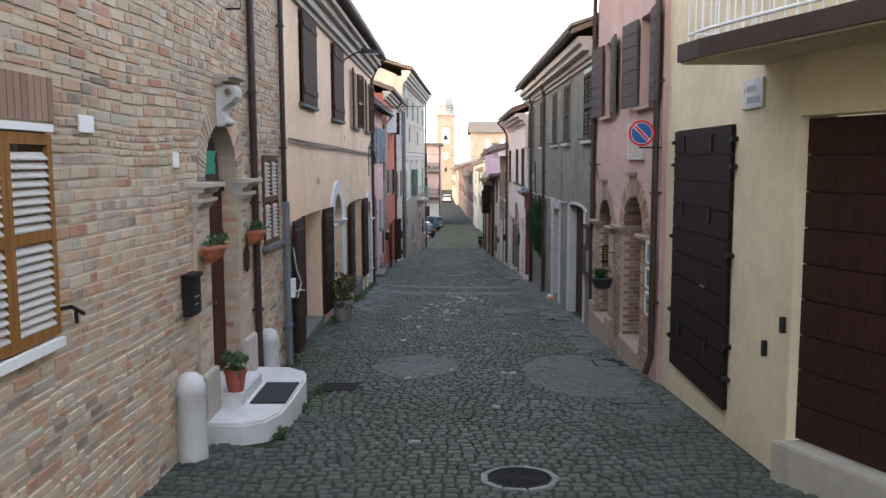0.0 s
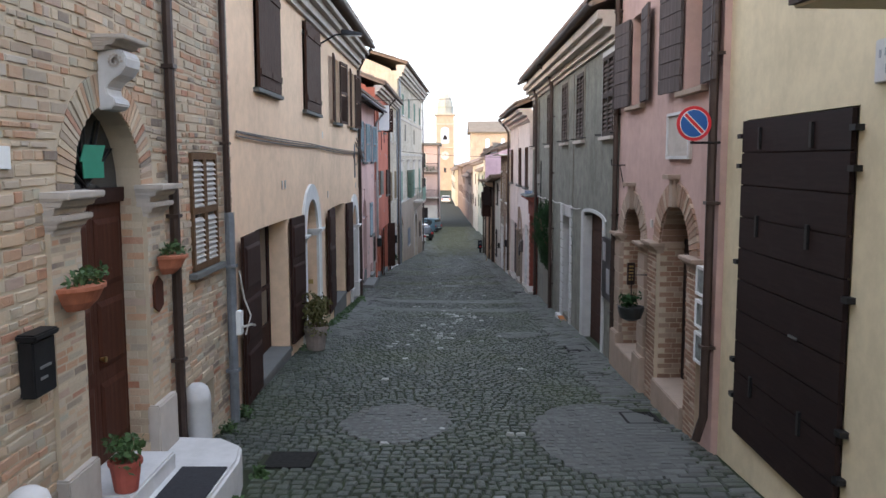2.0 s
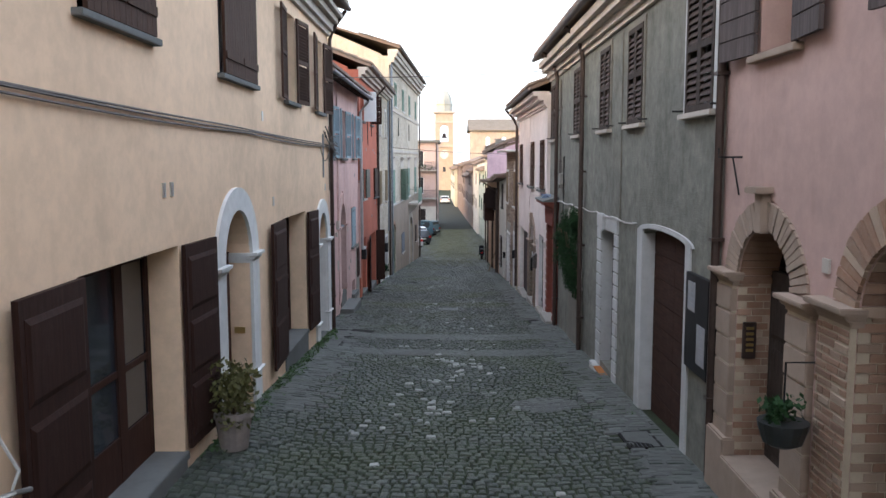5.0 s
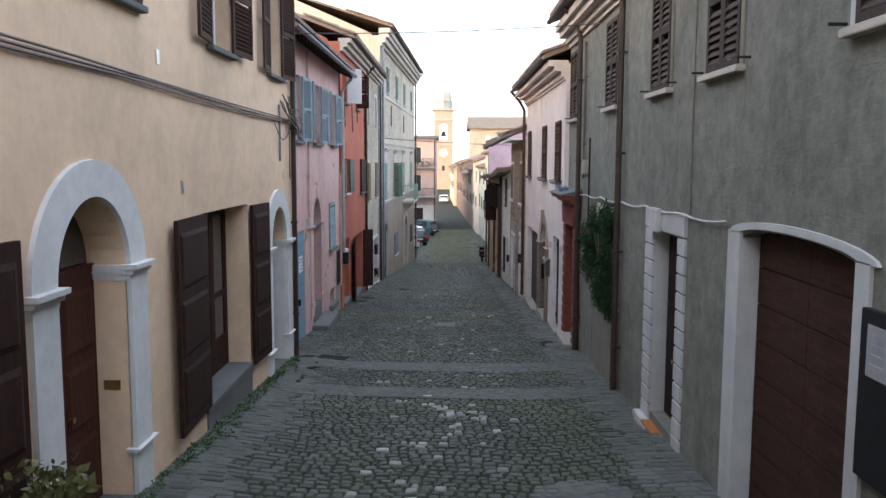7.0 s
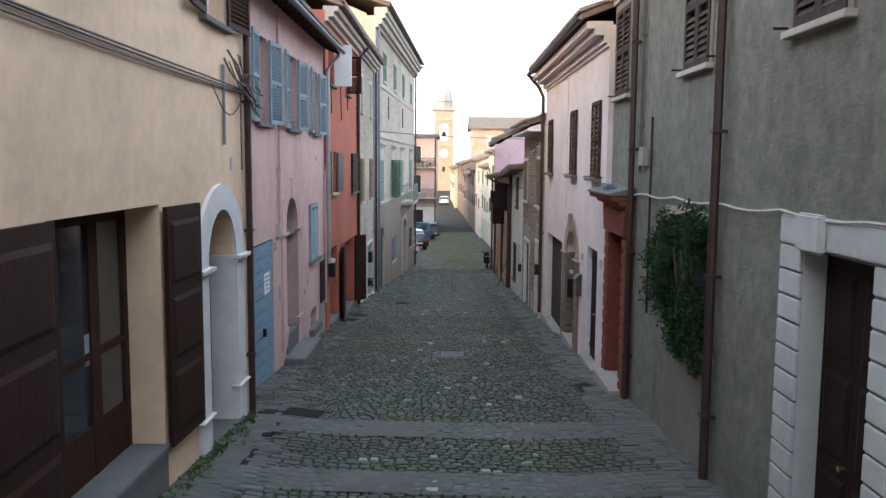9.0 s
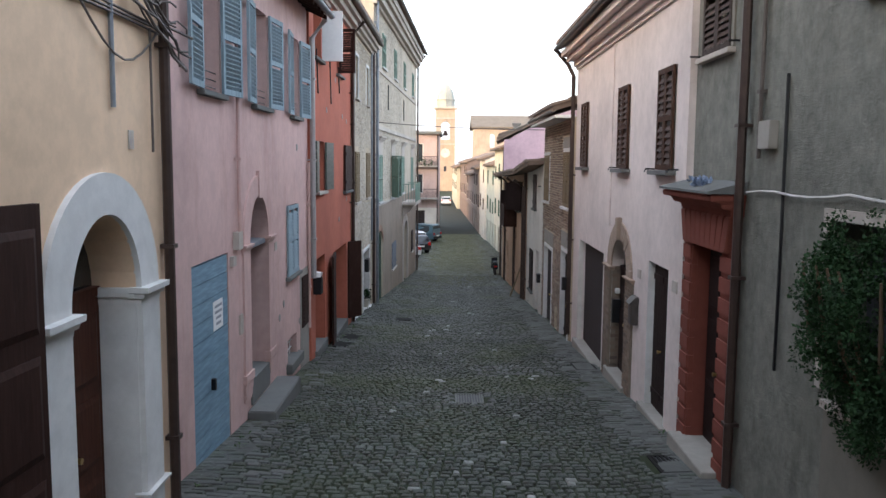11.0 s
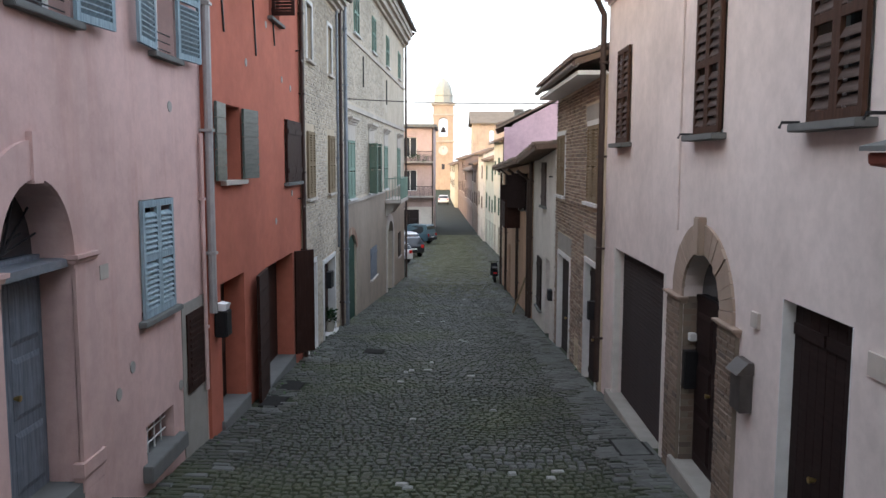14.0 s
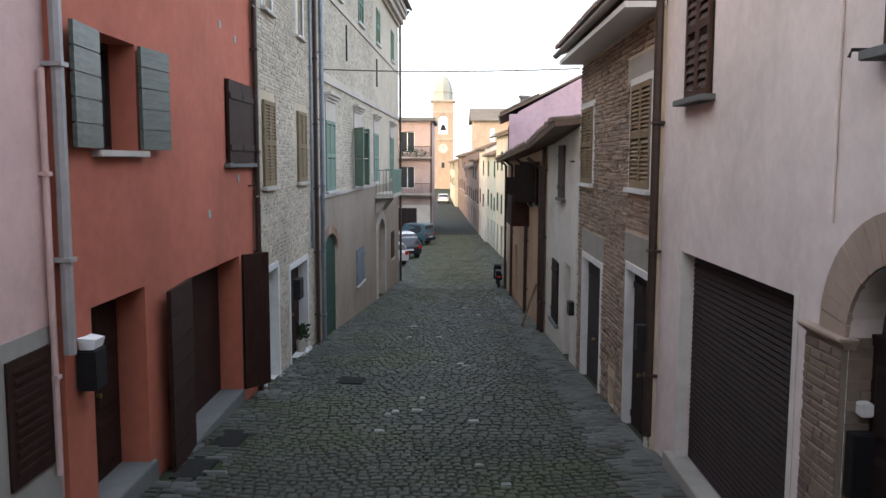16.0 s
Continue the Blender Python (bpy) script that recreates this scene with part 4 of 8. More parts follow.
def peach_house():
    holes = [(15.95, 18.5, -0.55, 1.9, 0), (20.3, 21.82, -0.95, 1.42, 0.73), (24.35, 26.75, -0.8, 1.78, 0), (28.3, 29.63, -1.45, 0.9, 0.7),
             (16.2, 17.85, 4.14, 5.95, 0), (20.45, 22.3, 4.05, 5.9, 0), (24.85, 25.9, 4.0, 5.7, 0), (28.4, 29.4, 4.0, 5.7, 0)]
    h = house_shell("peach_house", FB, 14.62, 30.38, B_TOP, holes, PEACH, "peach plastered house with white arched doorways", deep=8, ridge=1.8, over=0.52, edge=6.74)
    cornice(h, FB, 14.64, 30.36, [(0.08, 5.98, 6.1), (0.17, 6.1, 6.28), (0.3, 6.28, 6.42), (0.42, 6.42, 6.52)], STONE)
    gutter(h, FB, 14.64, 30.4, 0.56, 6.68)
    # zinc pipe at the joint with the brick house
    pipe(h, FB, [(14.12, 0.08, 6.3), (14.12, 0.08, 2.2)], COPPER, 0.045)
    pipe(h, FB, [(14.12, 0.1, 2.3), (14.12, 0.1, -0.6)], ZINC, 0.065, "pipe_shoe")
    pipe(h, FB, [(30.28, 0.5, 6.62), (30.3, 0.25, 6.3), (30.3, 0.07, 5.9), (30.3, 0.07, -1.6)], COPPER, 0.05)
    # closed solid shutters upstairs
    for a, b, lo, hi in ((16.2, 17.85, 4.14, 5.95), (20.45, 22.3, 4.05, 5.9)):
        window(h, FB, a, b, lo, hi, "solid", SHUTBROWN, (0, 0), sill=SLAB, lab="closed brown board shutter", vclosed=0.05)
    for a, b in ((24.85, 25.9), (28.4, 29.4)):
        window(h, FB, a, b, 4.0, 5.7, "slat", SHUTBROWN, (175, 174), (0.78, 0.82), sill=SLAB, lab="open brown louvred shutter")
    # shop fronts
    for a, b, lo, hi, nn in ((15.95, 18.5, -0.55, 1.9, 3), (24.35, 26.75, -0.8, 1.78, 3)):
        mid = [a + (b - a) * i / nn for i in range(nn + 1)]
        mb = MB()
        mb.box(FB, a, b, -0.415, -0.365, lo, lo + 0.5)
        s = part("shop_window", mb, SHOPWOOD, h, "brown timber shop front with glass")
        for u in mid:
            mb = MB()
            mb.box(FB, max(a, u - 0.1), min(b, u + 0.1), -0.42, -0.36, lo, hi)
            part("mullion", mb, SHOPWOOD, s)
        for w0, w1 in ((lo + 1.15, lo + 1.22), (hi - 0.14, hi)):
            mb = MB()
            mb.box(FB, a, b, -0.415, -0.365, w0, w1)
            part("rail", mb, SHOPWOOD, s)
        mb = MB()
        mb.box(FB, a, b, -0.40, -0.385, lo, hi)
        part("pane", mb, GLASS, s, "dark shop glass")
        mb = MB()
        mb.box(FB, a - 0.05, b + 0.05, -0.4, 0.04, lo - 0.1, lo)
        mb.box(FB, a - 0.02, b + 0.02, -0.4, 0.02, lo - 1.2, lo - 0.1)
        part("threshold", mb, SLAB, s, "grey stone sill step", bevel=0.01)
    mb = MB()
    mb.box(FB, 25.75, 25.98, -0.383, -0.379, 0.3, 0.6)
    part("shop_sticker", mb, GREYSHEET, h, "pale notice on the shop glass")
    for u, dirn, lo, hi, ang, wd in ((15.93, 1, -0.6, 1.9, 178, 1.15), (18.52, -1, -0.52, 1.9, 177, 1.08), (24.33, 1, -0.78, 1.78, 178, 1.3), (26.77, -1, -0.85, 1.75, 177, 0.98)):
        mb = leaf(FB, u, wd, lo, hi, ang, dirn, "panel", 0.02, 0.05)
        sh = hang("shop_shutter", mb, DARKBROWN, h, "dark brown panelled folding shutter")
    # arched doors with white surrounds
    for u0, u1, w0, w1, gl in ((20.3, 21.82, -0.95, 1.42, -1.0), (28.3, 29.63, -1.45, 0.9, -1.5)):
        d = door(h, FB, u0, u1, w0, w1 - 0.05, "panel", DOORWOOD, 0.38, 0.72, "arched brown wooden house door")
        mb = MB()
        surround(mb, FB, u0, u1, w0 - 0.3, w1, 0.73 if u0 < 25 else 0.7, 0.33, 0.42, -0.01, 0.05)
        sur = part("door_surround", mb, WHITESTUCCO, h, "white stucco arched surround")
        for a, b in ((u0 - 0.42, u0), (u1, u1 + 0.42)):
            for lo_, hi_, vo in ((w1 - 0.14, w1 + 0.02, 0.13), (w0 + 0.42, w0 + 0.5, 0.1)):
                mb = MB()
                moulding(mb, FB, a, b, lo_, hi_, vo)
                part("impost", mb, WHITESTUCCO, sur)
        mb = MB()
        mb.box(FB, u1 - 0.05, u1 + 0.006, -0.37, 0.0, w1 - 0.07, w1 + 0.015)
        mb.box(FB, u1 - 0.025, u1 + 0.006, -0.37, 0.0, w1 - 0.14, w1 - 0.07)
        part("reveal_impost", mb, WHITESTUCCO, sur, bevel=0.006)
        mb = MB()
        mb.box(FB, u0 - 0.2, u1 + 0.2, -0.4, 0.08, w0 - 0.5, w0)
        part("doorstep", mb, SLAB, d, "grey stone doorstep", bevel=0.012)
    mb = MB()
    mb.box(FB, 29.615, 29.634, -0.36, 0.0, -1.45, 0.9)
    part("reveal_lining", mb, WHITESTUCCO, h, "white painted door reveal")
    mb = MB()
    mb.box(FB, 21.808, 21.822, -0.27, -0.1, 0.16, 0.26)
    part("bell_plate", mb, BRASS, h, "lit brass bell plate")
    # cables along the wall
    for k, (dz, sag) in enumerate(((0.0, 0.05), (-0.035, 0.08), (0.025, 0.03))):
        mb = MB()
        mb.tube([FB.p(14.85 + i * 0.5, 0.035, 3.4 - 0.011 * i * 0.5 + dz - sag * abs(math.sin(i * 0.2 + k * 0.4)) * 0.5) for i in range(32)], 0.012, 5)
        part("wall_cable", mb, CABLE, h, "grey cable clipped along the wall")
    mb = MB()
    pts = [(28.6 + 1.6 * i / 8, 0.05, 3.2 - 0.35 * math.sin(math.pi * i / 8)) for i in range(9)]
    mb.tube([FB.p(*q) for q in pts], 0.01, 5)
    mb.tube([FB.p(30.0, 0.05, 3.2), FB.p(30.0, 0.05, 2.1)], 0.012, 5)
    part("loose_cable", mb, CABLE, h)
    rng = random.Random(61)
    for k in range(11):
        mb = MB()
        p, q = Vector((rng.uniform(28.9, 29.9), 0.06, rng.uniform(3.3, 3.75))), Vector((rng.uniform(30.15, 30.75), 0.16, rng.uniform(2.9, 3.5)))
        mb.tube([FB.p(*(p.lerp(q, i / 7) + Vector((0, rng.uniform(-0.02, 0.04), rng.uniform(-0.04, 0.03) - 0.16 * math.sin(math.pi * i / 7) * (k % 3 == 0))))) for i in range(8)], rng.uniform(0.008, 0.016), 5)
        part("cable_tangle", mb, CABLE, h, "tangled dark cables at the house corner")
    mb = MB()
    mb.tube([FB.p(29.2, 0.03, 3.5), FB.p(29.2, 0.03, 2.45)], 0.022, 6)
    part("cable_duct", mb, ZINC, h)
    mb = MB()
    for u, w in ((18.1, 2.55), (18.35, 2.55), (23.6, 2.15), (29.6, 2.2), (22.9, 3.6)):
        mb.box(FB, u - 0.05, u + 0.05, -0.01, 0.012, w - 0.08, w + 0.08)
    part("wall_vent", mb, STEEL, h, "small wall vents")
    # street lamp under the eave
    lamp = thing("street_lamp", FB.p(22.9, 0.4, 5.9), "grey street lamp on a wall arm", "lamp")
    mb = MB()
    mb.tube([FB.p(22.9, 0.0, 5.75), FB.p(22.9, 0.35, 5.95), FB.p(22.9, 0.6, 5.98)], 0.022, 8)
    part("arm", mb, IRON, lamp)
    mb = MB()
    mb.hexa([FB.p(22.78, 0.5, 5.95), FB.p(23.02, 0.5, 5.95), FB.p(23.0, 1.0, 5.93), FB.p(22.8, 1.0, 5.93), FB.p(22.82, 0.5, 6.08), FB.p(22.98, 0.5, 6.08), FB.p(22.97, 0.98, 6.0), FB.p(22.83, 0.98, 6.0)])
    part("head", mb, IRON, lamp, bevel=0.015)
    mb = MB()
    mb.box(FB, 22.82, 22.98, 0.6, 0.96, 5.91, 5.932)
    part("lens", mb, LAMPGLASS, lamp)
    return h


peach_house()

FC = Facade(-1, -3.4)


def pink_house():
    ups = [(33.0, 33.9), (35.8, 36.85), (38.95, 39.75)]
    holes = [(32.5, 34.15, -2.4, 0.72, 0), (35.35, 36.65, -1.5, 0.72, 0.74), (38.35, 39.4, -0.24, 1.16, 0), (38.35, 39.3, -1.95, -1.52, 0)]
    holes += [(a, b, 2.92, 4.5, 0) for a, b in ups]
    h = house_shell("pink_house", FC, 30.38, 40.8, 5.45, holes, PINK, "faded pink plastered house with blue shutters", deep=8, ridge=2.2, over=0.5, edge=5.28)
    gutter(h, FC, 30.5, 40.95, 0.54, 5.2, ZINC)
    mb = MB()
    for i in range(24):
        u = 30.55 + i * 0.44
        mb = MB()
        mb.hexa([FC.p(u, -0.3, 5.42), FC.p(u + 0.09, -0.3, 5.42), FC.p(u + 0.09, 0.46, 5.08), FC.p(u, 0.46, 5.08), FC.p(u, -0.3, 5.52), FC.p(u + 0.09, -0.3, 5.52), FC.p(u + 0.09, 0.46, 5.17), FC.p(u, 0.46, 5.17)])
        part("rafter", mb, DARKBROWN, h, "dark rafter under the eave")
    for i, (a, b) in enumerate(ups):
        win = window(h, FC, a, b, 2.92, 4.5, "slat", BLUEWOOD, (175, 174), (0.7, 0.72), sill=SLAB, lab="open grey-blue louvred shutter")
        mb = MB()
        for z in (3.0, 3.1, 3.2):
            mb.tube([FC.p(a, -0.05, z), FC.p(b, -0.05, z)], 0.008, 5)
        part("rail", mb, IRON, win)
    window(h, FC, 38.35, 39.4, -0.24, 1.16, "slat", BLUEWOOD, (0, 0), sill=SLAB, lab="closed light blue louvred shutter", vclosed=0.01)
    mb = leaf(FC, 32.52, 0.805, -2.3, 0.7, 0, 1, "plank", -0.06, 0.05, 0.235)
    g = hang("garage_door", mb, BLUEDOOR, h, "blue boarded double door")
    mb = leaf(FC, 34.13, 0.805, -2.3, 0.7, 0, -1, "plank", -0.06, 0.05, 0.235)
    hang("garage_leaf", mb, BLUEDOOR, h)
    mb = MB()
    mb.box(FC, 33.4, 33.86, -0.008, -0.004, -0.28, 0.12)
    part("paper_notice", mb, PAPER, g, "white paper notice with grey print")
    mb = MB()
    text_bars(mb, FC, 33.45, 33.81, -0.24, 0.08, -0.004, 4)
    part("notice_bars", mb, INKGREY, g)
    mb = MB()
    mb.box(FC, 33.26, 33.32, -0.01, 0.05, -1.05, -0.9)
    part("latch", mb, IRON, g)
    d = door(h, FC, 35.35, 36.65, -1.5, 0.66, "panel", SLATEDOOR, 0.36, 0.74, "slate blue panelled door in an arch")
    mb = MB()
    mb.box(FC, 35.35, 36.65, -0.36, -0.02, 0.62, 0.7)
    part("transom_shelf", mb, ZINC, d)
    mb = MB()
    for k in range(7):
        a = math.pi * (k + 0.5) / 7
        mb.tube([FC.p(36.0, -0.3, 0.8), FC.p(36.0 - 0.6 * math.cos(a), -0.3, 0.8 + 0.62 * math.sin(a))], 0.012, 5)
    part("fan_grille", mb, IRON, d)
    mb = MB()
    surround(mb, FC, 35.35, 36.65, -1.7, 0.72, 0.74, 0.33, 0.4, -0.01, 0.035)
    sur = part("door_surround", mb, PINK, h, "pink stucco arch surround")
    mb = MB()
    mb.box(FC, 35.92, 36.08, -0.01, 0.06, 1.42, 1.86)
    part("keystone", mb, PINK, sur)
    for a, b in ((34.95, 35.35), (36.65, 37.05)):
        for nm, lo_, hi_, out in (("impost", 0.6, 0.73, 0.09), ("plinth", -1.75, -1.3, 0.06)):
            mb = MB()
            moulding(mb, FC, a, b, lo_, hi_, out)
            part(nm, mb, PINK, sur)
    mb = MB()
    mb.box(FC, 35.36, 36.64, -0.36, 0.03, -1.9, -1.49)
    st = part("doorstep", mb, SLAB, h, "grey stone door steps")
    mb = MB()
    mb.box(FC, 35.1, 37.3, 0.004, 0.45, -2.9, -1.92)
    part("step", mb, SLAB, st, bevel=0.02)
    mb = MB()
    for i in range(4):
        mb.tube([FC.p(38.45 + 0.23 * i, -0.12, -1.97), FC.p(38.45 + 0.23 * i, -0.12, -1.5)], 0.012, 6)
    for z in (-1.83, -1.68):
        mb.tube([FC.p(38.35, -0.12, z), FC.p(39.3, -0.12, z)], 0.012, 6)
    gr = part("cellar_grille", mb, WHITEPAINT, h, "barred cellar window")
    mb = MB()
    mb.box(FC, 38.35, 39.3, -0.4, -0.3, -1.95, -1.5)
    part("cellar_back", mb, PIERBRICK, gr)
    mb = MB()
    mb.box(FC, 38.2, 39.5, -0.3, 0.12, -2.15, -1.95)
    part("cellar_sill", mb, SLAB, gr, bevel=0.01)
    # meter hatch
    mb = MB()
    mb.box(FC, 39.85, 40.58, -0.02, 0.035, -1.56, -0.46)
    mh = part("meter_hatch", mb, DARKBROWN, h, "dark slatted meter hatch")
    for i in range(11):
        mb = MB()
        mb.box(FC, 39.95, 40.48, 0.03, 0.05, -1.46 + i * 0.088, -1.42 + i * 0.088)
        part("slat", mb, DARKBROWN, mh)
    mb = MB()
    mb.box(FC, 39.7, 40.72, -0.01, 0.012, -2.6, -0.3)
    part("cement_patch", mb, WORNSTONE, h, "grey cement patch")
    pipe(h, FC, [(34.62, 0.06, 5.2), (34.62, 0.06, 1.0), (34.62, 0.03, 0.9)], PINK, 0.03, "cable_duct")
    mb = MB()
    mb.box(FC, 34.45, 34.68, 0, 0.09, 0.72, 0.98)
    mb.box(FC, 34.25, 34.4, 0, 0.06, 0.5, 0.64)
    part("junction_box", mb, STONE, h)
    mb = MB()
    mb.box(FC, 37.25, 37.45, 0, 0.01, 0.4, 0.55)
    mb.box(FC, 34.7, 34.86, 0, 0.03, -0.6, -0.3)
    part("wall_plate", mb, STONE, h, "small pale wall plates")
    mb = MB()
    for u, w in ((39.5, 2.3), (39.6, -1.35), (37.6, -0.9), (38.0, -0.7)):
        mb.tube([FC.p(u, -0.01, w), FC.p(u, 0.012, w)], 0.07, 10)
    part("round_vent", mb, CONCRETE, h, "round grey wall vents")
    pipe(h, FC, [(30.46, 0.42, 5.1), (30.5, 0.09, 4.8), (30.5, 0.09, -1.9)], COPPER, 0.05)
    pipe(h, FC, [(40.62, 0.05, 2.0), (40.62, 0.05, -1.7)], PINK, 0.03, "thin_pipe")
    pipe(h, FC, [(40.78, 0.42, 5.1), (40.78, 0.12, 4.7), (40.78, 0.12, -0.6)], PALEPIPE, 0.06, "zinc_pipe")
    return h


pink_house()

FD = Facade(-1, -3.35)


def red_house():
    holes = [(41.4, 42.85, -2.45, -0.28, 0), (44.4, 47.15, -2.85, -0.42, 0), (41.7, 42.8, 1.3, 2.5, 0), (46.5, 48.1, 1.15, 2.5, 0), (41.4, 42.5, 4.4, 5.6, 0), (45.2, 46.2, 4.4, 5.6, 0)]
    h = house_shell("red_house", FD, 40.8, 48.3, 6.3, holes, RED, "brick-red plastered house with dark shutters", deep=8, ridge=1.9, over=0.46, edge=6.5)
    cornice(h, FD, 40.82, 48.28, [(0.1, 6.0, 6.12), (0.24, 6.12, 6.26), (0.36, 6.26, 6.4)], STONE)
    gutter(h, FD, 40.8, 54.5, 0.48, 6.46)
    window(h, FD, 41.7, 42.8, 1.3, 2.5, "plank", OLIVEWOOD, (175, 174), (0.72, 0.72), sill=STONE, recess=0.3, casing=DARKBROWN, lab="open dark olive board shutter")
    window(h, FD, 46.5, 48.1, 1.15, 2.5, "solid", DARKBROWN, (0, 0), sill=SLAB, recess=0.3, lab="closed dark brown board shutter", vclosed=0.03)
    window(h, FD, 41.4, 42.5, 4.4, 5.6, "solid", WHITEPAINT, (None, 88), (0.5, 0.5), sill=SLAB, recess=0.3, lab="white shutter leaf")
    window(h, FD, 45.2, 46.2, 4.4, 5.6, "slat", DARKBROWN, (95, None), (0.45, 0.5), sill=SLAB, recess=0.3, lab="dark shutter leaf")
    d = door(h, FD, 41.4, 42.85, -2.42, -0.28, "panel", DARKBROWN, 0.4, 0, "dark recessed house door")
    mb = MB()
    mb.box(FD, 41.3, 42.95, -0.4, 0.06, -3.0, -2.42)
    part("doorstep", mb, SLAB, d, bevel=0.01)
    mb = MB()
    mb.box(FD, 44.4, 47.15, -0.40, -0.37, -2.75, -0.42)
    s = part("shop_recess", mb, DARKBROWN, h, "dark recessed shop door")
    mb = MB()
    mb.box(FD, 44.3, 47.2, -0.4, 0.04, -3.3, -2.75)
    part("threshold", mb, SLAB, s, bevel=0.01)
    for u, dirn, wd, ang in ((44.38, 1, 1.15, 175), (47.14, -1, 0.57, 144)):
        mb = leaf(FD, u, wd, -2.75, -0.4, ang, dirn, "plank" if dirn > 0 else "solid", 0.01, 0.05)
        hang("shop_shutter", mb, DARKBROWN, h, "tall dark brown board shutter")
    mb = MB()
    for u, w, ln in ((41.9, 3.6, 1.0), (44.0, 3.5, 1.1), (45.6, 3.9, 0.7)):
        mb.hexa([FD.p(u, 0, w), FD.p(u + 0.03, 0, w), FD.p(u + 0.03, 0.03, w), FD.p(u, 0.03, w), FD.p(u - 0.18, 0, w + ln), FD.p(u - 0.15, 0, w + ln), FD.p(u - 0.15, 0.03, w + ln), FD.p(u - 0.18, 0.03, w + ln)])
    part("wall_tie", mb, IRON, h, "iron wall ties")
    mb = MB()
    for u, w in ((43.3, 3.3), (46.3, 3.3), (45.5, 0.4), (47.2, 0.9), (44.9, 4.2), (47.2, 3.2)):
        mb.tube([FD.p(u, -0.01, w), FD.p(u, 0.01, w)], 0.07, 10)
    part("round_vent", mb, CONCRETE, h)
    pipe(h, FD, [(48.25, 0.44, 6.3), (48.25, 0.08, 5.9), (48.25, 0.08, -3.2)], COPPER, 0.05)
    mb = MB()
    for w in (0.55, 3.9):
        mb.tube([FD.p(47.9, 0, w + 0.2), FD.p(47.9, 0.12, w + 0.2), FD.p(47.9, 0.12, w), FD.p(48.2, 0.1, w)], 0.02, 6)
    part("pipe_stub", mb, COPPER, h)
    # mailbox with papers
    m = thing("mailbox", FD.p(41.15, 0.1, -0.9), "dark mailbox stuffed with papers", "mailbox")
    mb = MB()
    mb.box(FD, 41.0, 41.28, 0.01, 0.2, -1.02, -0.62)
    part("box", mb, IRON, m, bevel=0.015)
    mb = MB()
    for k in range(4):
        mb.hexa([FD.p(41.03 + k * 0.05, 0.05, -0.66), FD.p(41.1 + k * 0.05, 0.05, -0.66), FD.p(41.1 + k * 0.05, 0.16, -0.66), FD.p(41.03 + k * 0.05, 0.16, -0.66),
                 FD.p(41.0 + k * 0.06, 0.03, -0.5 - 0.02 * k), FD.p(41.09 + k * 0.05, 0.06, -0.5), FD.p(41.1 + k * 0.05, 0.2, -0.53), FD.p(41.03 + k * 0.05, 0.2, -0.52)])
    part("papers", mb, PAPER, m)
    return h


red_house()

FE = Facade(-1, -3.28)


def tan_brick_house():
    holes = [(48.75, 49.75, 0.72, 2.34, 0), (52.2, 53.3, 0.66, 2.34, 0), (48.9, 49.7, 4.05, 5.4, 0), (52.3, 53.1, 4.05, 5.4, 0), (48.65, 49.8, -3.2, -0.95, 0), (51.1, 53.2, -3.4, -1.2, 0)]
    h = house_shell("tan_brick_house", FE, 48.3, 54.4, 6.3, holes, MORTAR, "grey-tan brick house with faded shutters", deep=8, ridge=1.9, over=0.4, edge=6.5)
    cornice(h, FE, 48.32, 54.38, [(0.1, 6.05, 6.15), (0.22, 6.15, 6.27), (0.32, 6.27, 6.4)], STONE)
    for a, b in ((48.75, 49.75), (52.2, 53.3)):
        window(h, FE, a, b, 0.7, 2.34, "slat", OLDSHUT, (0, 0), sill=STONE, lab="closed faded tan louvred shutter", vclosed=0.015)
    for a, b in ((48.9, 49.7), (52.3, 53.1)):
        window(h, FE, a, b, 4.05, 5.4, "", None, sill=STONE, recess=0.1, trim=WHITESTUCCO)
    for a, b, lo, hi in ((48.65, 49.8, -3.2, -0.95), (51.1, 53.2, -3.4, -1.2)):
        d = door(h, FE, a, b, lo, hi, "panel", WHITEPAINT if a < 50 else DARKBROWN, 0.25, 0, "white framed doorway")
        mb = MB()
        for q in ((a - 0.12, a + 0.004, lo - 0.2, hi + 0.12), (b - 0.004, b + 0.12, lo - 0.2, hi + 0.12), (a + 0.004, b - 0.004, hi - 0.004, hi + 0.12)):
            mb.box(FE, q[0], q[1], -0.2, 0.03, q[2], q[3])
        part("surround", mb, WHITESTUCCO, d)
        mb = MB()
        mb.box(FE, a - 0.15, b + 0.15, -0.25, 0.1, lo - 0.5, lo)
        part("doorstep", mb, MARBLE, d, bevel=0.01)
    mb = MB()
    bricks_on(FE, 48.3, 54.4, -3.4, 6.0, [(q[0] - 0.15, q[1] + 0.15, q[2] - 0.1, q[3] + 0.14, 0) for q in holes], 0.27, 0.075, 0.014, mb)
    part("facing_bricks", mb, GREYBRICK, h, "grey-tan weathered bricks", kind="stuff")
    mb = MB()
    mb.box(FE, 51.35, 51.8, 0.03, 0.18, -1.9, -1.45)
    part("meter_box", mb, IRON, h, "black box by the door")
    pipe(h, FE, [(54.3, 0.1, 6.2), (54.3, 0.1, -3.6)], COPPER, 0.05)
    pipe(h, FE, [(53.85, 0.06, 6.2), (53.85, 0.06, -1.0)], ZINC, 0.035)
    return h


tan_brick_house()

FF = Facade(-1, -3.2, 54.4, -2.45, 77.0)


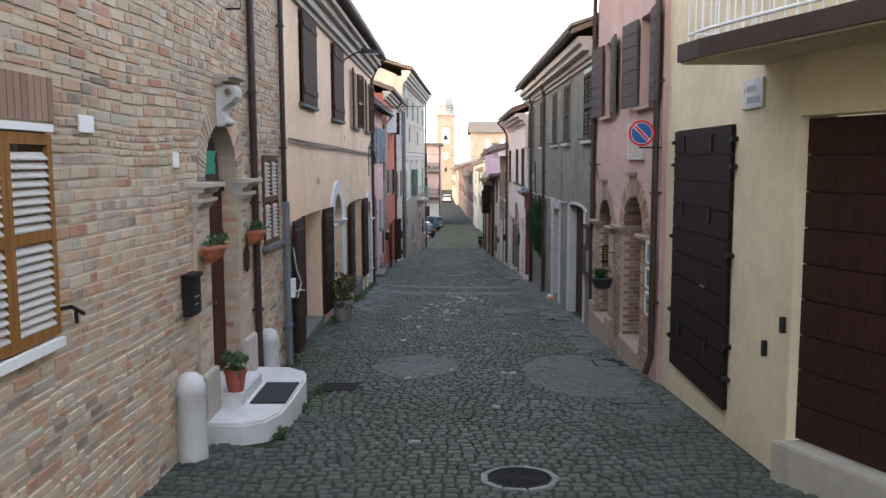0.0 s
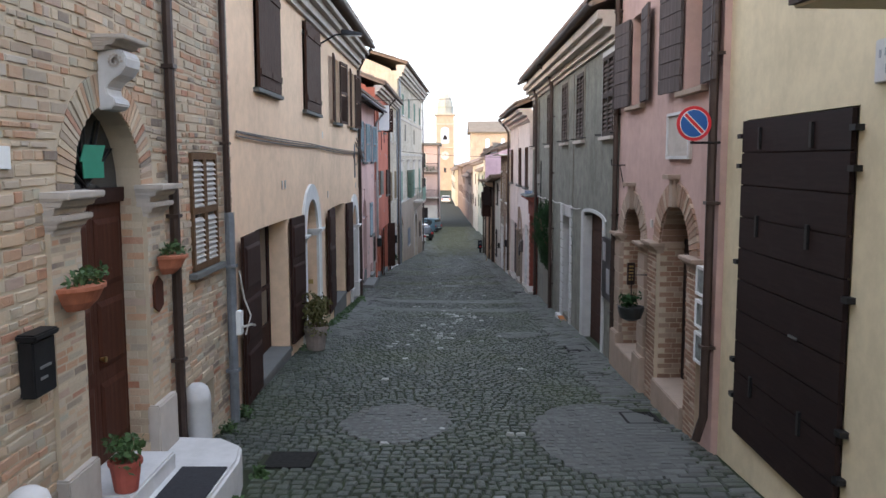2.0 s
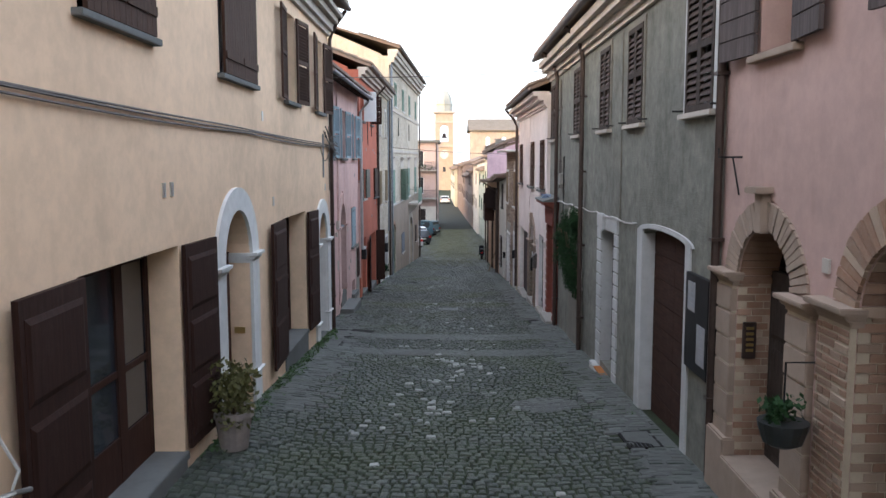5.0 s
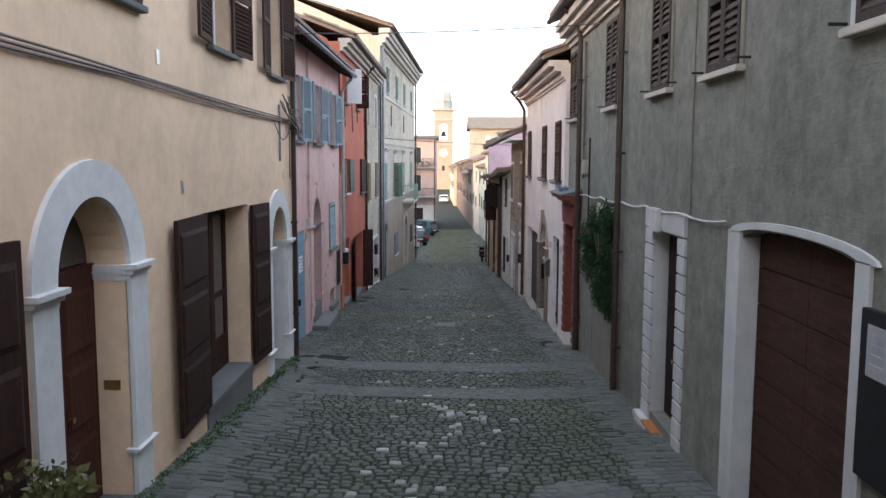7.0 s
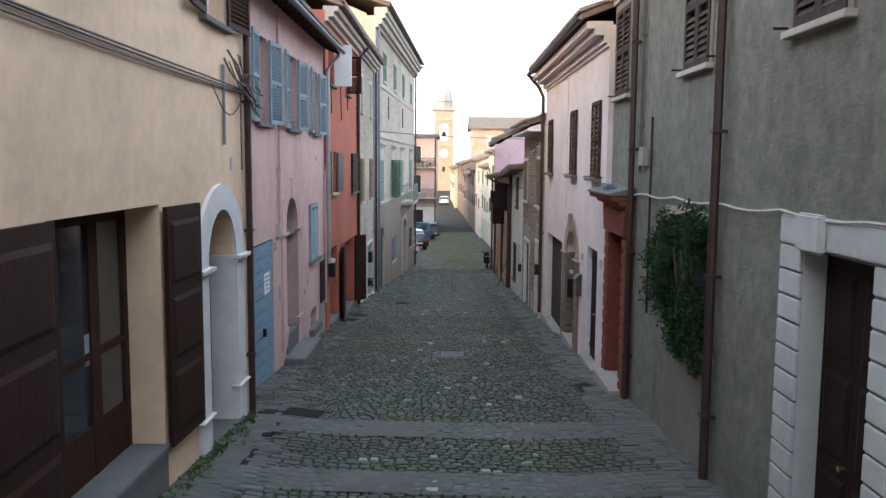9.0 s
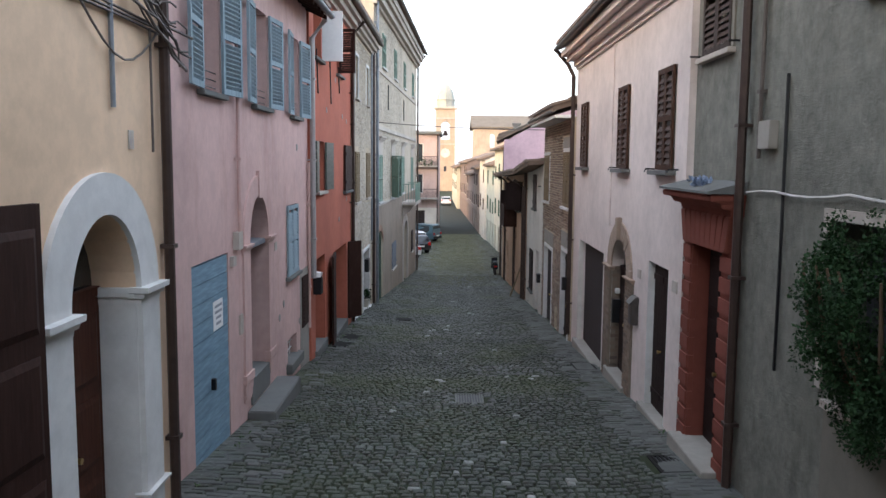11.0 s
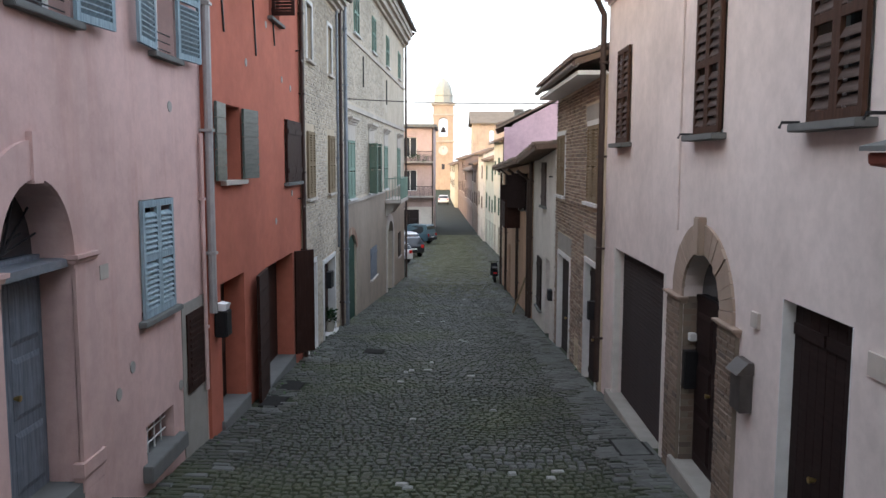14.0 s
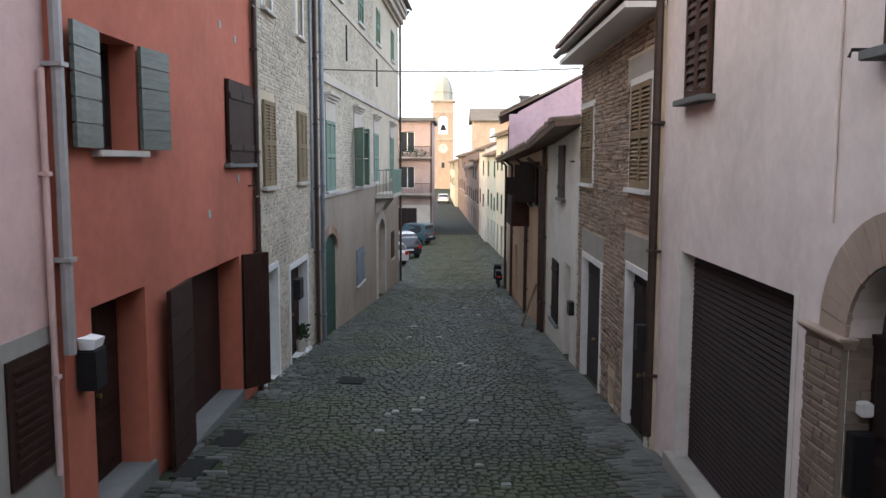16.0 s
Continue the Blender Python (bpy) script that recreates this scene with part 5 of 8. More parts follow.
def palazzo():
    mids = [(55.7, 57.1), (60.8, 62.3), (66.0, 67.4), (72.0, 73.6)]
    ups = [(57.2, 58.4), (62.0, 63.2), (67.0, 68.2), (72.6, 73.8)]
    holes = [(a, b, 0.36, 2.3, 0) for a, b in mids] + [(a, b, 5.95, 7.35, 0) for a, b in ups]
    holes += [(55.2, 57.4, -3.85, -1.4, 0.55), (61.1, 62.9, -3.1, -1.85, 0), (66.9, 69.4, -4.75, -2.0, 0.75), (72.4, 73.6, -3.5, -2.2, 0)]
    h = house_shell("palazzo", FF, 54.4, 76.2, 8.5, holes, PALAZZO, "tall weathered stone palazzo with a small balcony", deep=11, ridge=2.4, over=0.6, edge=9.0)
    cornice(h, FF, 54.35, 76.25, [(0.12, 8.0, 8.15), (0.28, 8.15, 8.4), (0.42, 8.4, 8.6), (0.5, 8.6, 8.85)], STONE)
    gutter(h, FF, 54.3, 76.4, 0.66, 8.94)
    mb = MB()
    mb.box(FF, 54.4, 76.2, -0.02, 0.06, 3.3, 3.46)
    mb.box(FF, 54.4, 76.2, -0.02, 0.05, 5.62, 5.74)
    mb.box(FF, 54.4, 66.0, -0.02, 0.05, 0.2, 0.3)
    part("string_course", mb, STONE, h, "thin stone string courses")
    for i, (a, b) in enumerate(mids):
        win = window(h, FF, a, b, 0.36, 2.3, "slat", GREENSHUT, (0, 0) if i != 1 else (150, 30), sill=MARBLE, lab="faded green louvred shutter", vclosed=0.0)
        mb = MB()
        mb.box(FF, a - 0.05, b + 0.05, -0.02, 0.035, 2.3, 2.82)
        moulding(mb, FF, a - 0.1, b + 0.1, 2.82, 3.05, 0.2)
        part("window_head", mb, STONE, win, "moulded stone window head")
    for a, b in ups:
        window(h, FF, a, b, 5.95, 7.35, "slat", GREENSHUT, (0, 0), sill=MARBLE, lab="faded green louvred shutter", vclosed=0.0)
    d = door(h, FF, 55.2, 57.4, -3.85, -1.4, "plank", GREENWOOD, 0.12, 0, "dark green arched board gate", knob=False)
    mb = MB()
    mb.extrude(FF, [(55.2, -1.4)] + arc_pts(55.2, 57.4, -1.4, 0.55) + [(57.4, -1.4)], -0.12, -0.07)
    part("gate_head", mb, GREENWOOD, d)
    arch_parts("arch_brick", h, PIER_ONE, FF, 55.2, 57.4, -1.4, 0.55, 0.25, -0.01, 0.02, 0.25, n=16, gap=0.04)
    window(h, FF, 61.1, 62.9, -3.1, -1.85, "solid", SLATEDOOR, (0, 0), sill=STONE, lab="closed grey-blue board shutter", vclosed=0.0)
    window(h, FF, 72.4, 73.6, -3.5, -2.2, "solid", BLACKWOOD, (0, 0), sill=STONE, lab="closed dark board shutter", vclosed=0.0)
    d = door(h, FF, 66.9, 69.4, -4.75, -2.0, "panel", DARKBROWN, 0.35, 0.75, "tall dark arched palazzo door")
    mb = MB()
    arch_ring(mb, FF, 66.9, 69.4, -2.0, 0.75, 0.35, -0.01, 0.07, 0.4, n=16)
    mb.box(FF, 66.5, 66.9, -0.01, 0.07, -5.2, -2.0)
    mb.box(FF, 69.4, 69.8, -0.01, 0.07, -5.2, -2.0)
    part("door_surround", mb, STONE, h, "pale stone portal")
    mb = MB()
    bricks_on(FF, 54.45, 66.0, 0.4, 8.0, [(q[0] - 0.15, q[1] + 0.15, q[2] - 0.1, q[3] + (0.8 if q[2] == 0.36 else 0.1), 0) for q in holes] + [(54, 80, 3.28, 3.48, 0), (54, 80, 5.6, 5.76, 0)], 0.3, 0.085, 0.016, mb, proud=0.008)
    part("facing_bricks", mb, GREYBRICK, h, "worn grey-tan bricks", kind="stuff")
    mb = MB()
    wall_mesh(mb, FF, 54.41, 76.19, -5.9, 0.2, [(q[0] - 0.01, q[1] + 0.01, q[2] - 0.01, q[3], q[4]) for q in holes if q[2] < 0], 0.03)
    for k in range(len(mb.v)):
        mb.v[k] = (mb.v[k][0] + 0.006, mb.v[k][1], mb.v[k][2])
    part("base_render", mb, PALBASE, h, "stained brown-grey render")
    # balcony
    b = thing("balcony", FF.p(68.1, 0.4, -0.2), "small stone balcony with green iron railing", "balcony")
    mb = MB()
    mb.box(FF, 66.3, 70.0, 0.0, 0.75, -0.32, -0.14)
    part("slab", mb, STONE, b, bevel=0.02)
    for u in (66.6, 69.4):
        mb = MB()
        mb.hexa([FF.p(u, 0, -0.95), FF.p(u + 0.25, 0, -0.95), FF.p(u + 0.25, 0.12, -0.9), FF.p(u, 0.12, -0.9), FF.p(u, 0, -0.32), FF.p(u + 0.25, 0, -0.32), FF.p(u + 0.25, 0.55, -0.32), FF.p(u, 0.55, -0.32)])
        part("bracket", mb, STONE, b)
    mb = MB()
    for i in range(24):
        u = 66.35 + i * 3.6 / 23
        mb.tube([FF.p(u, 0.72, -0.14), FF.p(u, 0.72, 0.82)], 0.012, 5)
    for u in (66.35, 69.95):
        for k in range(5):
            mb.tube([FF.p(u, 0.06 + k * 0.14, -0.14), FF.p(u, 0.06 + k * 0.14, 0.82)], 0.012, 5)
        mb.tube([FF.p(u, 0.0, 0.82), FF.p(u, 0.72, 0.82)], 0.02, 5)
    mb.tube([FF.p(66.35, 0.72, 0.82), FF.p(69.95, 0.72, 0.82)], 0.02, 5)
    part("railing", mb, GREENSHUT, b)
    mb = MB()
    for u, w in ((59.3, 4.3), (67.0, 4.2)):
        mb.box(FF, u, u + 0.07, 0.0, 0.05, w, w + 1.1)
    part("wall_tie", mb, IRON, h, "long iron wall ties")
    pipe(h, FF, [(76.0, 0.6, 8.8), (76.05, 0.12, 8.2), (76.05, 0.12, -5.2)], COPPER, 0.06)
    pipe(h, FF, [(54.6, 0.5, 8.8), (54.6, 0.12, 8.2), (54.6, 0.12, -3.7)], ZINC, 0.06)
    return h


palazzo()

# ---- houses on the east side ----
FY = Facade(1, 3.33)
FY2 = Facade(1, 3.33 + 0.435 * 7.95, 0.0, 3.33, 7.95)


def yellow_house():
    h = house_shell("yellow_house", FY, 7.95, 12.72, 7.4, [(9.66, 12.12, -0.04, 3.42, 0)], YELLOW, "pale yellow plastered corner house with balcony", deep=7, ridge=1.5, over=0.4)
    mb = MB()
    wall_mesh(mb, FY2, -6.0, 7.95, -0.6, 7.4, [(4.2, 7.93, 0.22, 3.42, 0)], 0.36)
    part("corner_wall", mb, YELLOW, h)
    mb = leaf(FY, 9.68, 2.42, -0.03, 3.41, 0, 1, "plank", 0.005, 0.045)
    d = hang("shutter_door", mb, BLACKWOOD, h, "tall black-brown board shutter door")
    mb = MB()
    for u in (9.62, 12.14):
        for w in (0.35, 0.75, 1.85, 2.9, 3.22):
            mb = MB()
            mb.box(FY, u - 0.05, u + 0.05, 0.0, 0.075, w, w + 0.05)
            part("hinge", mb, IRON, d, "black iron hinge")
    for u in (10.35, 11.55):
        for w in (0.5, 2.2, 3.1):
            mb = MB()
            mb.box(FY, u, u + 0.05, 0.045, 0.075, w, w + 0.22)
            part("hinge", mb, IRON, d, "black iron hinge")
    mb = MB()
    mb.box(FY, 10.5, 10.68, 0.045, 0.065, 1.35, 1.37)
    part("pull", mb, STEEL, d)
    mb = leaf(FY2, 4.22, 3.7, 0.24, 3.4, 0, 1, "plank", -0.13, 0.05)
    hang("garage_door", mb, DARKBROWN, h, "wide dark brown boarded garage door")
    mb = MB()
    mb.box(FY2, 3.9, 7.95, -0.36, 0.14, -0.6, 0.22)
    part("threshold", mb, LEDGE, h, "stained concrete threshold ledge", bevel=0.015)
    mb = MB()
    for F, u, w in ((FY, 8.05, 1.36), (FY, 8.5, 1.02)):
        mb.box(F, u - 0.02, u + 0.03, 0.0, 0.05, w - 0.08, w + 0.08)
    part("shutter_hook", mb, IRON, h, "black iron shutter hooks")
    mb = MB()
    mb.box(FY, 8.8, 9.42, 0.0, 0.03, 3.56, 3.88)
    pl = part("street_plate", mb, MARBLE, h, "pale street name plate with rubbed grey letters", bevel=0.008)
    mb = MB()
    mb.box(FY, 9.0, 9.28, 0.03, 0.033, 3.75, 3.81)
    mb.box(FY, 8.88, 9.26, 0.03, 0.033, 3.62, 3.69)
    mb.box(FY, 9.33, 9.36, 0.03, 0.033, 3.74, 3.8)
    part("plate_bars", mb, INKGREY, pl)
    # balcony
    b = thing("balcony", (3.2, 7.5, 4.0), "curved balcony slab with pale railing", "balcony")
    front = [(2.42, 8.78), (2.5, 8.3), (2.72, 7.55), (3.0, 6.7), (3.25, 5.8), (3.62, 4.6), (4.2, 3.2)]
    back = [(6.0, 3.2), (4.6, 5.6), (3.5, 8.0), (3.4, 8.86)]
    poly = front + back
    for nm, z0, z1, k, m in (("slab", 4.0, 4.02, 0.0, YELLOW), ("fascia", 4.02, 4.2, -0.04, COPPER)):
        mb = MB()
        n = len(poly)
        mb.v += [(x + k, y, z0) for x, y in poly] + [(x + k, y, z1) for x, y in poly]
        mb.f += [tuple(range(n)), tuple(range(n, 2 * n))] + [(i, (i + 1) % n, n + (i + 1) % n, n + i) for i in range(n)]
        part(nm, mb, m, b)
    path = [Vector((3.3, 8.7, 4.2))] + [Vector((x + 0.06, y - 0.04, 4.2)) for x, y in front]
    mb = MB()
    for z in (0.1, 0.95):
        mb.tube([p + Vector((0, 0, z)) for p in path], 0.018, 6)
    part("rail", mb, WHITEPAINT, b)
    for p, q in zip(path, path[1:]):
        k = max(2, int((q - p).length / 0.13))
        for i in range(k):
            c = p.lerp(q, i / k)
            mb = MB()
            mb.tube([c + Vector((0, 0, 0.0)), c + Vector((0, 0, 0.95))], 0.009, 5)
            part("baluster", mb, WHITEPAINT, b)
    return h


yellow_house()

FP = Facade(1, 3.25)


def arch_pier(h, F, a, b, lo, hi, vout, mat, label):
    mb = MB()
    mb.box(F, a + 0.005, b - 0.005, -0.02, vout - 0.006, lo, hi)
    core = part("pier", mb, DARKMORTAR if mat is ARCHBRICK else MORTAR, h, label)
    mb = MB()
    bricks_on(F, a, b, lo, hi, [], 0.25, 0.07, 0.014, mb, proud=0.004)
    for k in range(len(mb.v)):
        mb.v[k] = (mb.v[k][0] - F.s * vout, mb.v[k][1], mb.v[k][2])
    part("pier_bricks", mb, mat, core, kind="stuff")
    return core


def salmon_house():
    A1, A2 = (13.72, 15.3, -0.3, 1.68, 0.7), (16.47, 17.88, -0.35, 1.55, 0.65)
    holes = [A1, A2, (16.6, 17.5, 3.9, 5.4, 0), (13.35, 14.3, 3.9, 5.4, 0)]
    h = house_shell("salmon_house", FP, 12.72, 18.45, 6.9, holes, SALMON, "salmon pink house with two brick archways", deep=7, ridge=1.6, over=0.45)
    for a, b in ((16.6, 17.5), (13.35, 14.3)):
        window(h, FP, a, b, 3.9, 5.4, "plank", GREYWOOD, (175, 174), (0.68, 0.8), sill=TANSTONE, recess=0.3, casing=DARKBROWN, lab="weathered grey-brown board shutter")
    for k, (u0, u1, w0, w1, rise) in enumerate((A1, A2)):
        jamb_bricks(h, FP, u1, -1, w0, w1, 0.42, PIERBRICK)
        jamb_bricks(h, FP, u0, 1, w0, w1, 0.42, PIERBRICK)
        arch_parts("soffit_brick", h, PIER_ONE, FP, u0 + 0.02, u1 - 0.02, w1, rise, -0.012, -0.42, -0.005, -0.012, n=22, gap=0.06)
        arch_parts("voussoir", h, PIER_ONE if k == 0 else TANSTONE, FP, u0, u1, w1, rise, 0.3 if k == 0 else 0.27, -0.01, 0.03, 0.36, n=33, gap=0.09, wob=0.008)
        mb = MB()
        c = (u0 + u1) / 2
        mb.box(FP, c - 0.09, c + 0.09, -0.01, 0.09, w1 + rise - 0.04, w1 + rise + 0.36)
        mb.box(FP, c - 0.16, c + 0.16, -0.01, 0.17, w1 + rise + 0.345, w1 + rise + 0.41)
        part("keystone", mb, TANSTONE, h, "projecting brick keystone", bevel=0.01)
    for a, b, lo, m in ((13.22, 13.72, -0.7, PIERBRICK), (15.3, 15.84, -0.85, PIERBRICK)):
        p_ = arch_pier(h, FP, a, b, lo, 1.62, 0.06, m, "brick arch pier")
        mb = MB()
        moulding(mb, FP, a, b, 1.6, 1.76, 0.17)
        part("impost", mb, TANSTONE, p_, "moulded brick impost", bevel=0.008)
    for a, b in ((15.98, 16.47), (17.88, 18.36)):
        mb = MB()
        mb.box(FP, a + 0.02, b - 0.02, -0.02, 0.055, -1.2, 1.55)
        p_ = part("pier", mb, MORTAR, h, "stone block arch pier")
        rng = random.Random(3)
        w = -1.2
        while w < 1.5:
            hh = rng.uniform(0.2, 0.34)
            mb = MB()
            mb.box(FP, a + 0.01, b - 0.01, -0.02, 0.07 + rng.uniform(-0.006, 0.006), w, min(1.55, w + hh - 0.014))
            part("stone_block", mb, TANSTONE, p_, bevel=0.01)
            w += hh
        mb = MB()
        moulding(mb, FP, a, b, 1.53, 1.68, 0.17)
        part("impost", mb, TANSTONE, p_, bevel=0.008)
        mb = MB()
        mb.box(FP, a - 0.04, b + 0.04, -0.02, 0.13, -1.2, -0.15)
        part("pier_base", mb, TANSTONE, p_, bevel=0.02)
    d = door(h, FP, A1[0], A1[1], -0.3, 1.75, "panel", BLACKWOOD, 0.4, 0.66, "dark glazed shop door in a brick arch")
    mb = MB()
    mb.box(FP, 13.75, 14.3, -0.36, -0.345, 0.2, 1.6)
    mb.box(FP, 14.42, 14.98, -0.36, -0.345, 0.2, 1.6)
    part("door_glass", mb, GLASS, d)
    mb = MB()
    for w in (0.55, 0.95, 1.2, 1.4):
        mb.box(FP, 13.85, 14.2, -0.345, -0.342, w, w + 0.16)
    part("door_notices", mb, INKGREY, d, "small notices on the glass")
    mb = MB()
    mb.box(FP, 13.95, 14.12, -0.341, -0.339, 0.5, 0.78)
    part("notice_teal", mb, GREENSHUT, d)
    door(h, FP, A2[0], A2[1], -0.35, 1.62, "panel", SLATDARK, 0.4, 0.54, "grey wooden door in a stone arch")
    mb = MB()
    mb.box(FP, 16.48, 17.87, -0.4, 0.14, -1.4, -0.34)
    part("doorstep", mb, TANSTONE, h, "worn stone doorstep", bevel=0.015)
    mb = MB()
    mb.box(FP, 13.73, 15.29, -0.4, 0.1, -1.2, -0.29)
    part("doorstep", mb, TANSTONE, h, "worn stone doorstep", bevel=0.015)
    # intercom
    mb = MB()
    mb.box(FP, 17.83, 17.87, -0.2, -0.06, 0.74, 1.14)
    ic = part("intercom", mb, COPPER, h, "brown intercom panel", bevel=0.006)
    mb = MB()
    for i in range(5):
        mb.box(FP, 17.822, 17.832, -0.17, -0.09, 0.82 + i * 0.06, 0.85 + i * 0.06)
    part("intercom_buttons", mb, BRASS, ic)
    # stone tablet
    mb = MB()
    mb.box(FP, 13.84, 14.94, 0.0, 0.035, 3.0, 3.64)
    tb = part("wall_tablet", mb, STONE, h, "pale framed stone tablet, lettering worn away")
    mb = MB()
    for q in ((13.84, 14.94, 3.0, 3.04), (13.84, 14.94, 3.6, 3.64), (13.84, 13.88, 3.04, 3.6), (14.9, 14.94, 3.04, 3.6)):
        mb.box(FP, q[0], q[1], 0.03, 0.06, q[2], q[3])
    part("tablet_frame", mb, MARBLE, tb, bevel=0.006)
    mb = MB()
    text_bars(mb, FP, 14.0, 14.8, 3.1, 3.55, 0.035, 5)
    part("tablet_bars", mb, STONE, tb, kind="stuff")
    mb = MB()
    mb.tube([FP.p(13.1, -0.01, 2.98), FP.p(13.1, 0.012, 2.98)], 0.08, 12)
    part("round_vent", mb, CONCRETE, h)
    mb = MB()
    mb.box(FP, 15.78, 15.9, 0, 0.02, 1.95, 2.07)
    part("small_plate", mb, STONE, h)
    mb = MB()
    mb.tube([FP.p(17.9, 0, 2.9), FP.p(17.9, 0.25, 2.9), FP.p(17.9, 0.25, 3.0)], 0.012, 5)
    mb.tube([FP.p(17.9, 0.1, 2.9), FP.p(17.9, 0.02, 2.5)], 0.01, 5)
    part("wall_bracket", mb, IRON, h, "small iron wall bracket")
    pipe(h, FP, [(12.78, 0.08, 6.8), (12.78, 0.08, -0.1), (12.8, 0.16, -0.4)], COPPER, 0.055)
    pipe(h, FP, [(18.42, 0.08, 6.6), (18.42, 0.08, -0.8)], COPPER, 0.05)
    # framed photographs
    for i, (lo, hi) in enumerate(((1.34, 1.7), (0.94, 1.28), (0.5, 0.88))):
        f = thing("picture_frame", FP.p(12.94, 0.03, lo), "white framed photograph hung on the pink wall", "picture frame", "framed photographs")
        mb = MB()
        for q in ((12.86, 13.2, lo, lo + 0.035), (12.86, 13.2, hi - 0.035, hi), (12.86, 12.9, lo + 0.035, hi - 0.035), (13.16, 13.2, lo + 0.035, hi - 0.035)):
            mb.box(FP, q[0], q[1], 0.0, 0.1, q[2], q[3])
        part("frame", mb, WHITEPAINT, f)
        mb = MB()
        mb.box(FP, 12.88, 13.18, 0.06, 0.085, lo + 0.02, hi - 0.02)
        part("photo", mb, PHOTO, f)
    # no-parking sign
    s = thing("road_sign", FP.p(12.75, 0.3, 3.4), "round no-parking sign on a wall bracket", "road sign")
    c = Vector((2.93, 12.72, 3.41))
    mb = MB()
    mb.tube([c + Vector((0, -0.012, 0)), c + Vector((0, 0.0, 0))], 0.2, 32)
    part("disc", mb, SIGNRED, s)
    mb = MB()
    mb.tube([c + Vector((0, -0.018, 0)), c + Vector((0, -0.012, 0))], 0.155, 32)
    part("face", mb, SIGNBLUE, s)
    mb = MB()
    mb.tube([c + Vector((0, -0.015, 0)), c + Vector((0, -0.011, 0))], 0.162, 32)
    part("white_ring", mb, WHITEPAINT, s)
    mb = MB()
    v, n_ = Vector((0.109, 0, -0.109)), Vector((0.02, 0, 0.02))
    y0, y1 = Vector((0, -0.0195, 0)), Vector((0, -0.016, 0))
    mb.hexa([c - v - n_ + y0, c + v - n_ + y0, c + v + n_ + y0, c - v + n_ + y0, c - v - n_ + y1, c + v - n_ + y1, c + v + n_ + y1, c - v + n_ + y1])
    part("slash_edge", mb, WHITEPAINT, s)
    mb = MB()
    v = Vector((0.106, 0, -0.106))
    n_ = Vector((0.013, 0, 0.013))
    y0, y1 = Vector((0, -0.021, 0)), Vector((0, -0.016, 0))
    mb.hexa([c - v - n_ + y0, c + v - n_ + y0, c + v + n_ + y0, c - v + n_ + y0, c - v - n_ + y1, c + v - n_ + y1, c + v + n_ + y1, c - v + n_ + y1])
    part("slash", mb, SIGNRED, s)
    mb = MB()
    mb.tube([c + Vector((-0.03, 0.015, -0.22)), (3.27, 12.735, 3.19)], 0.015, 6)
    mb.tube([c + Vector((0, 0.015, 0.05)), c + Vector((0, 0.015, -0.22))], 0.012, 6)
    part("bracket", mb, IRON, s)
    return h


salmon_house()

FH = Facade(1, 3.2)


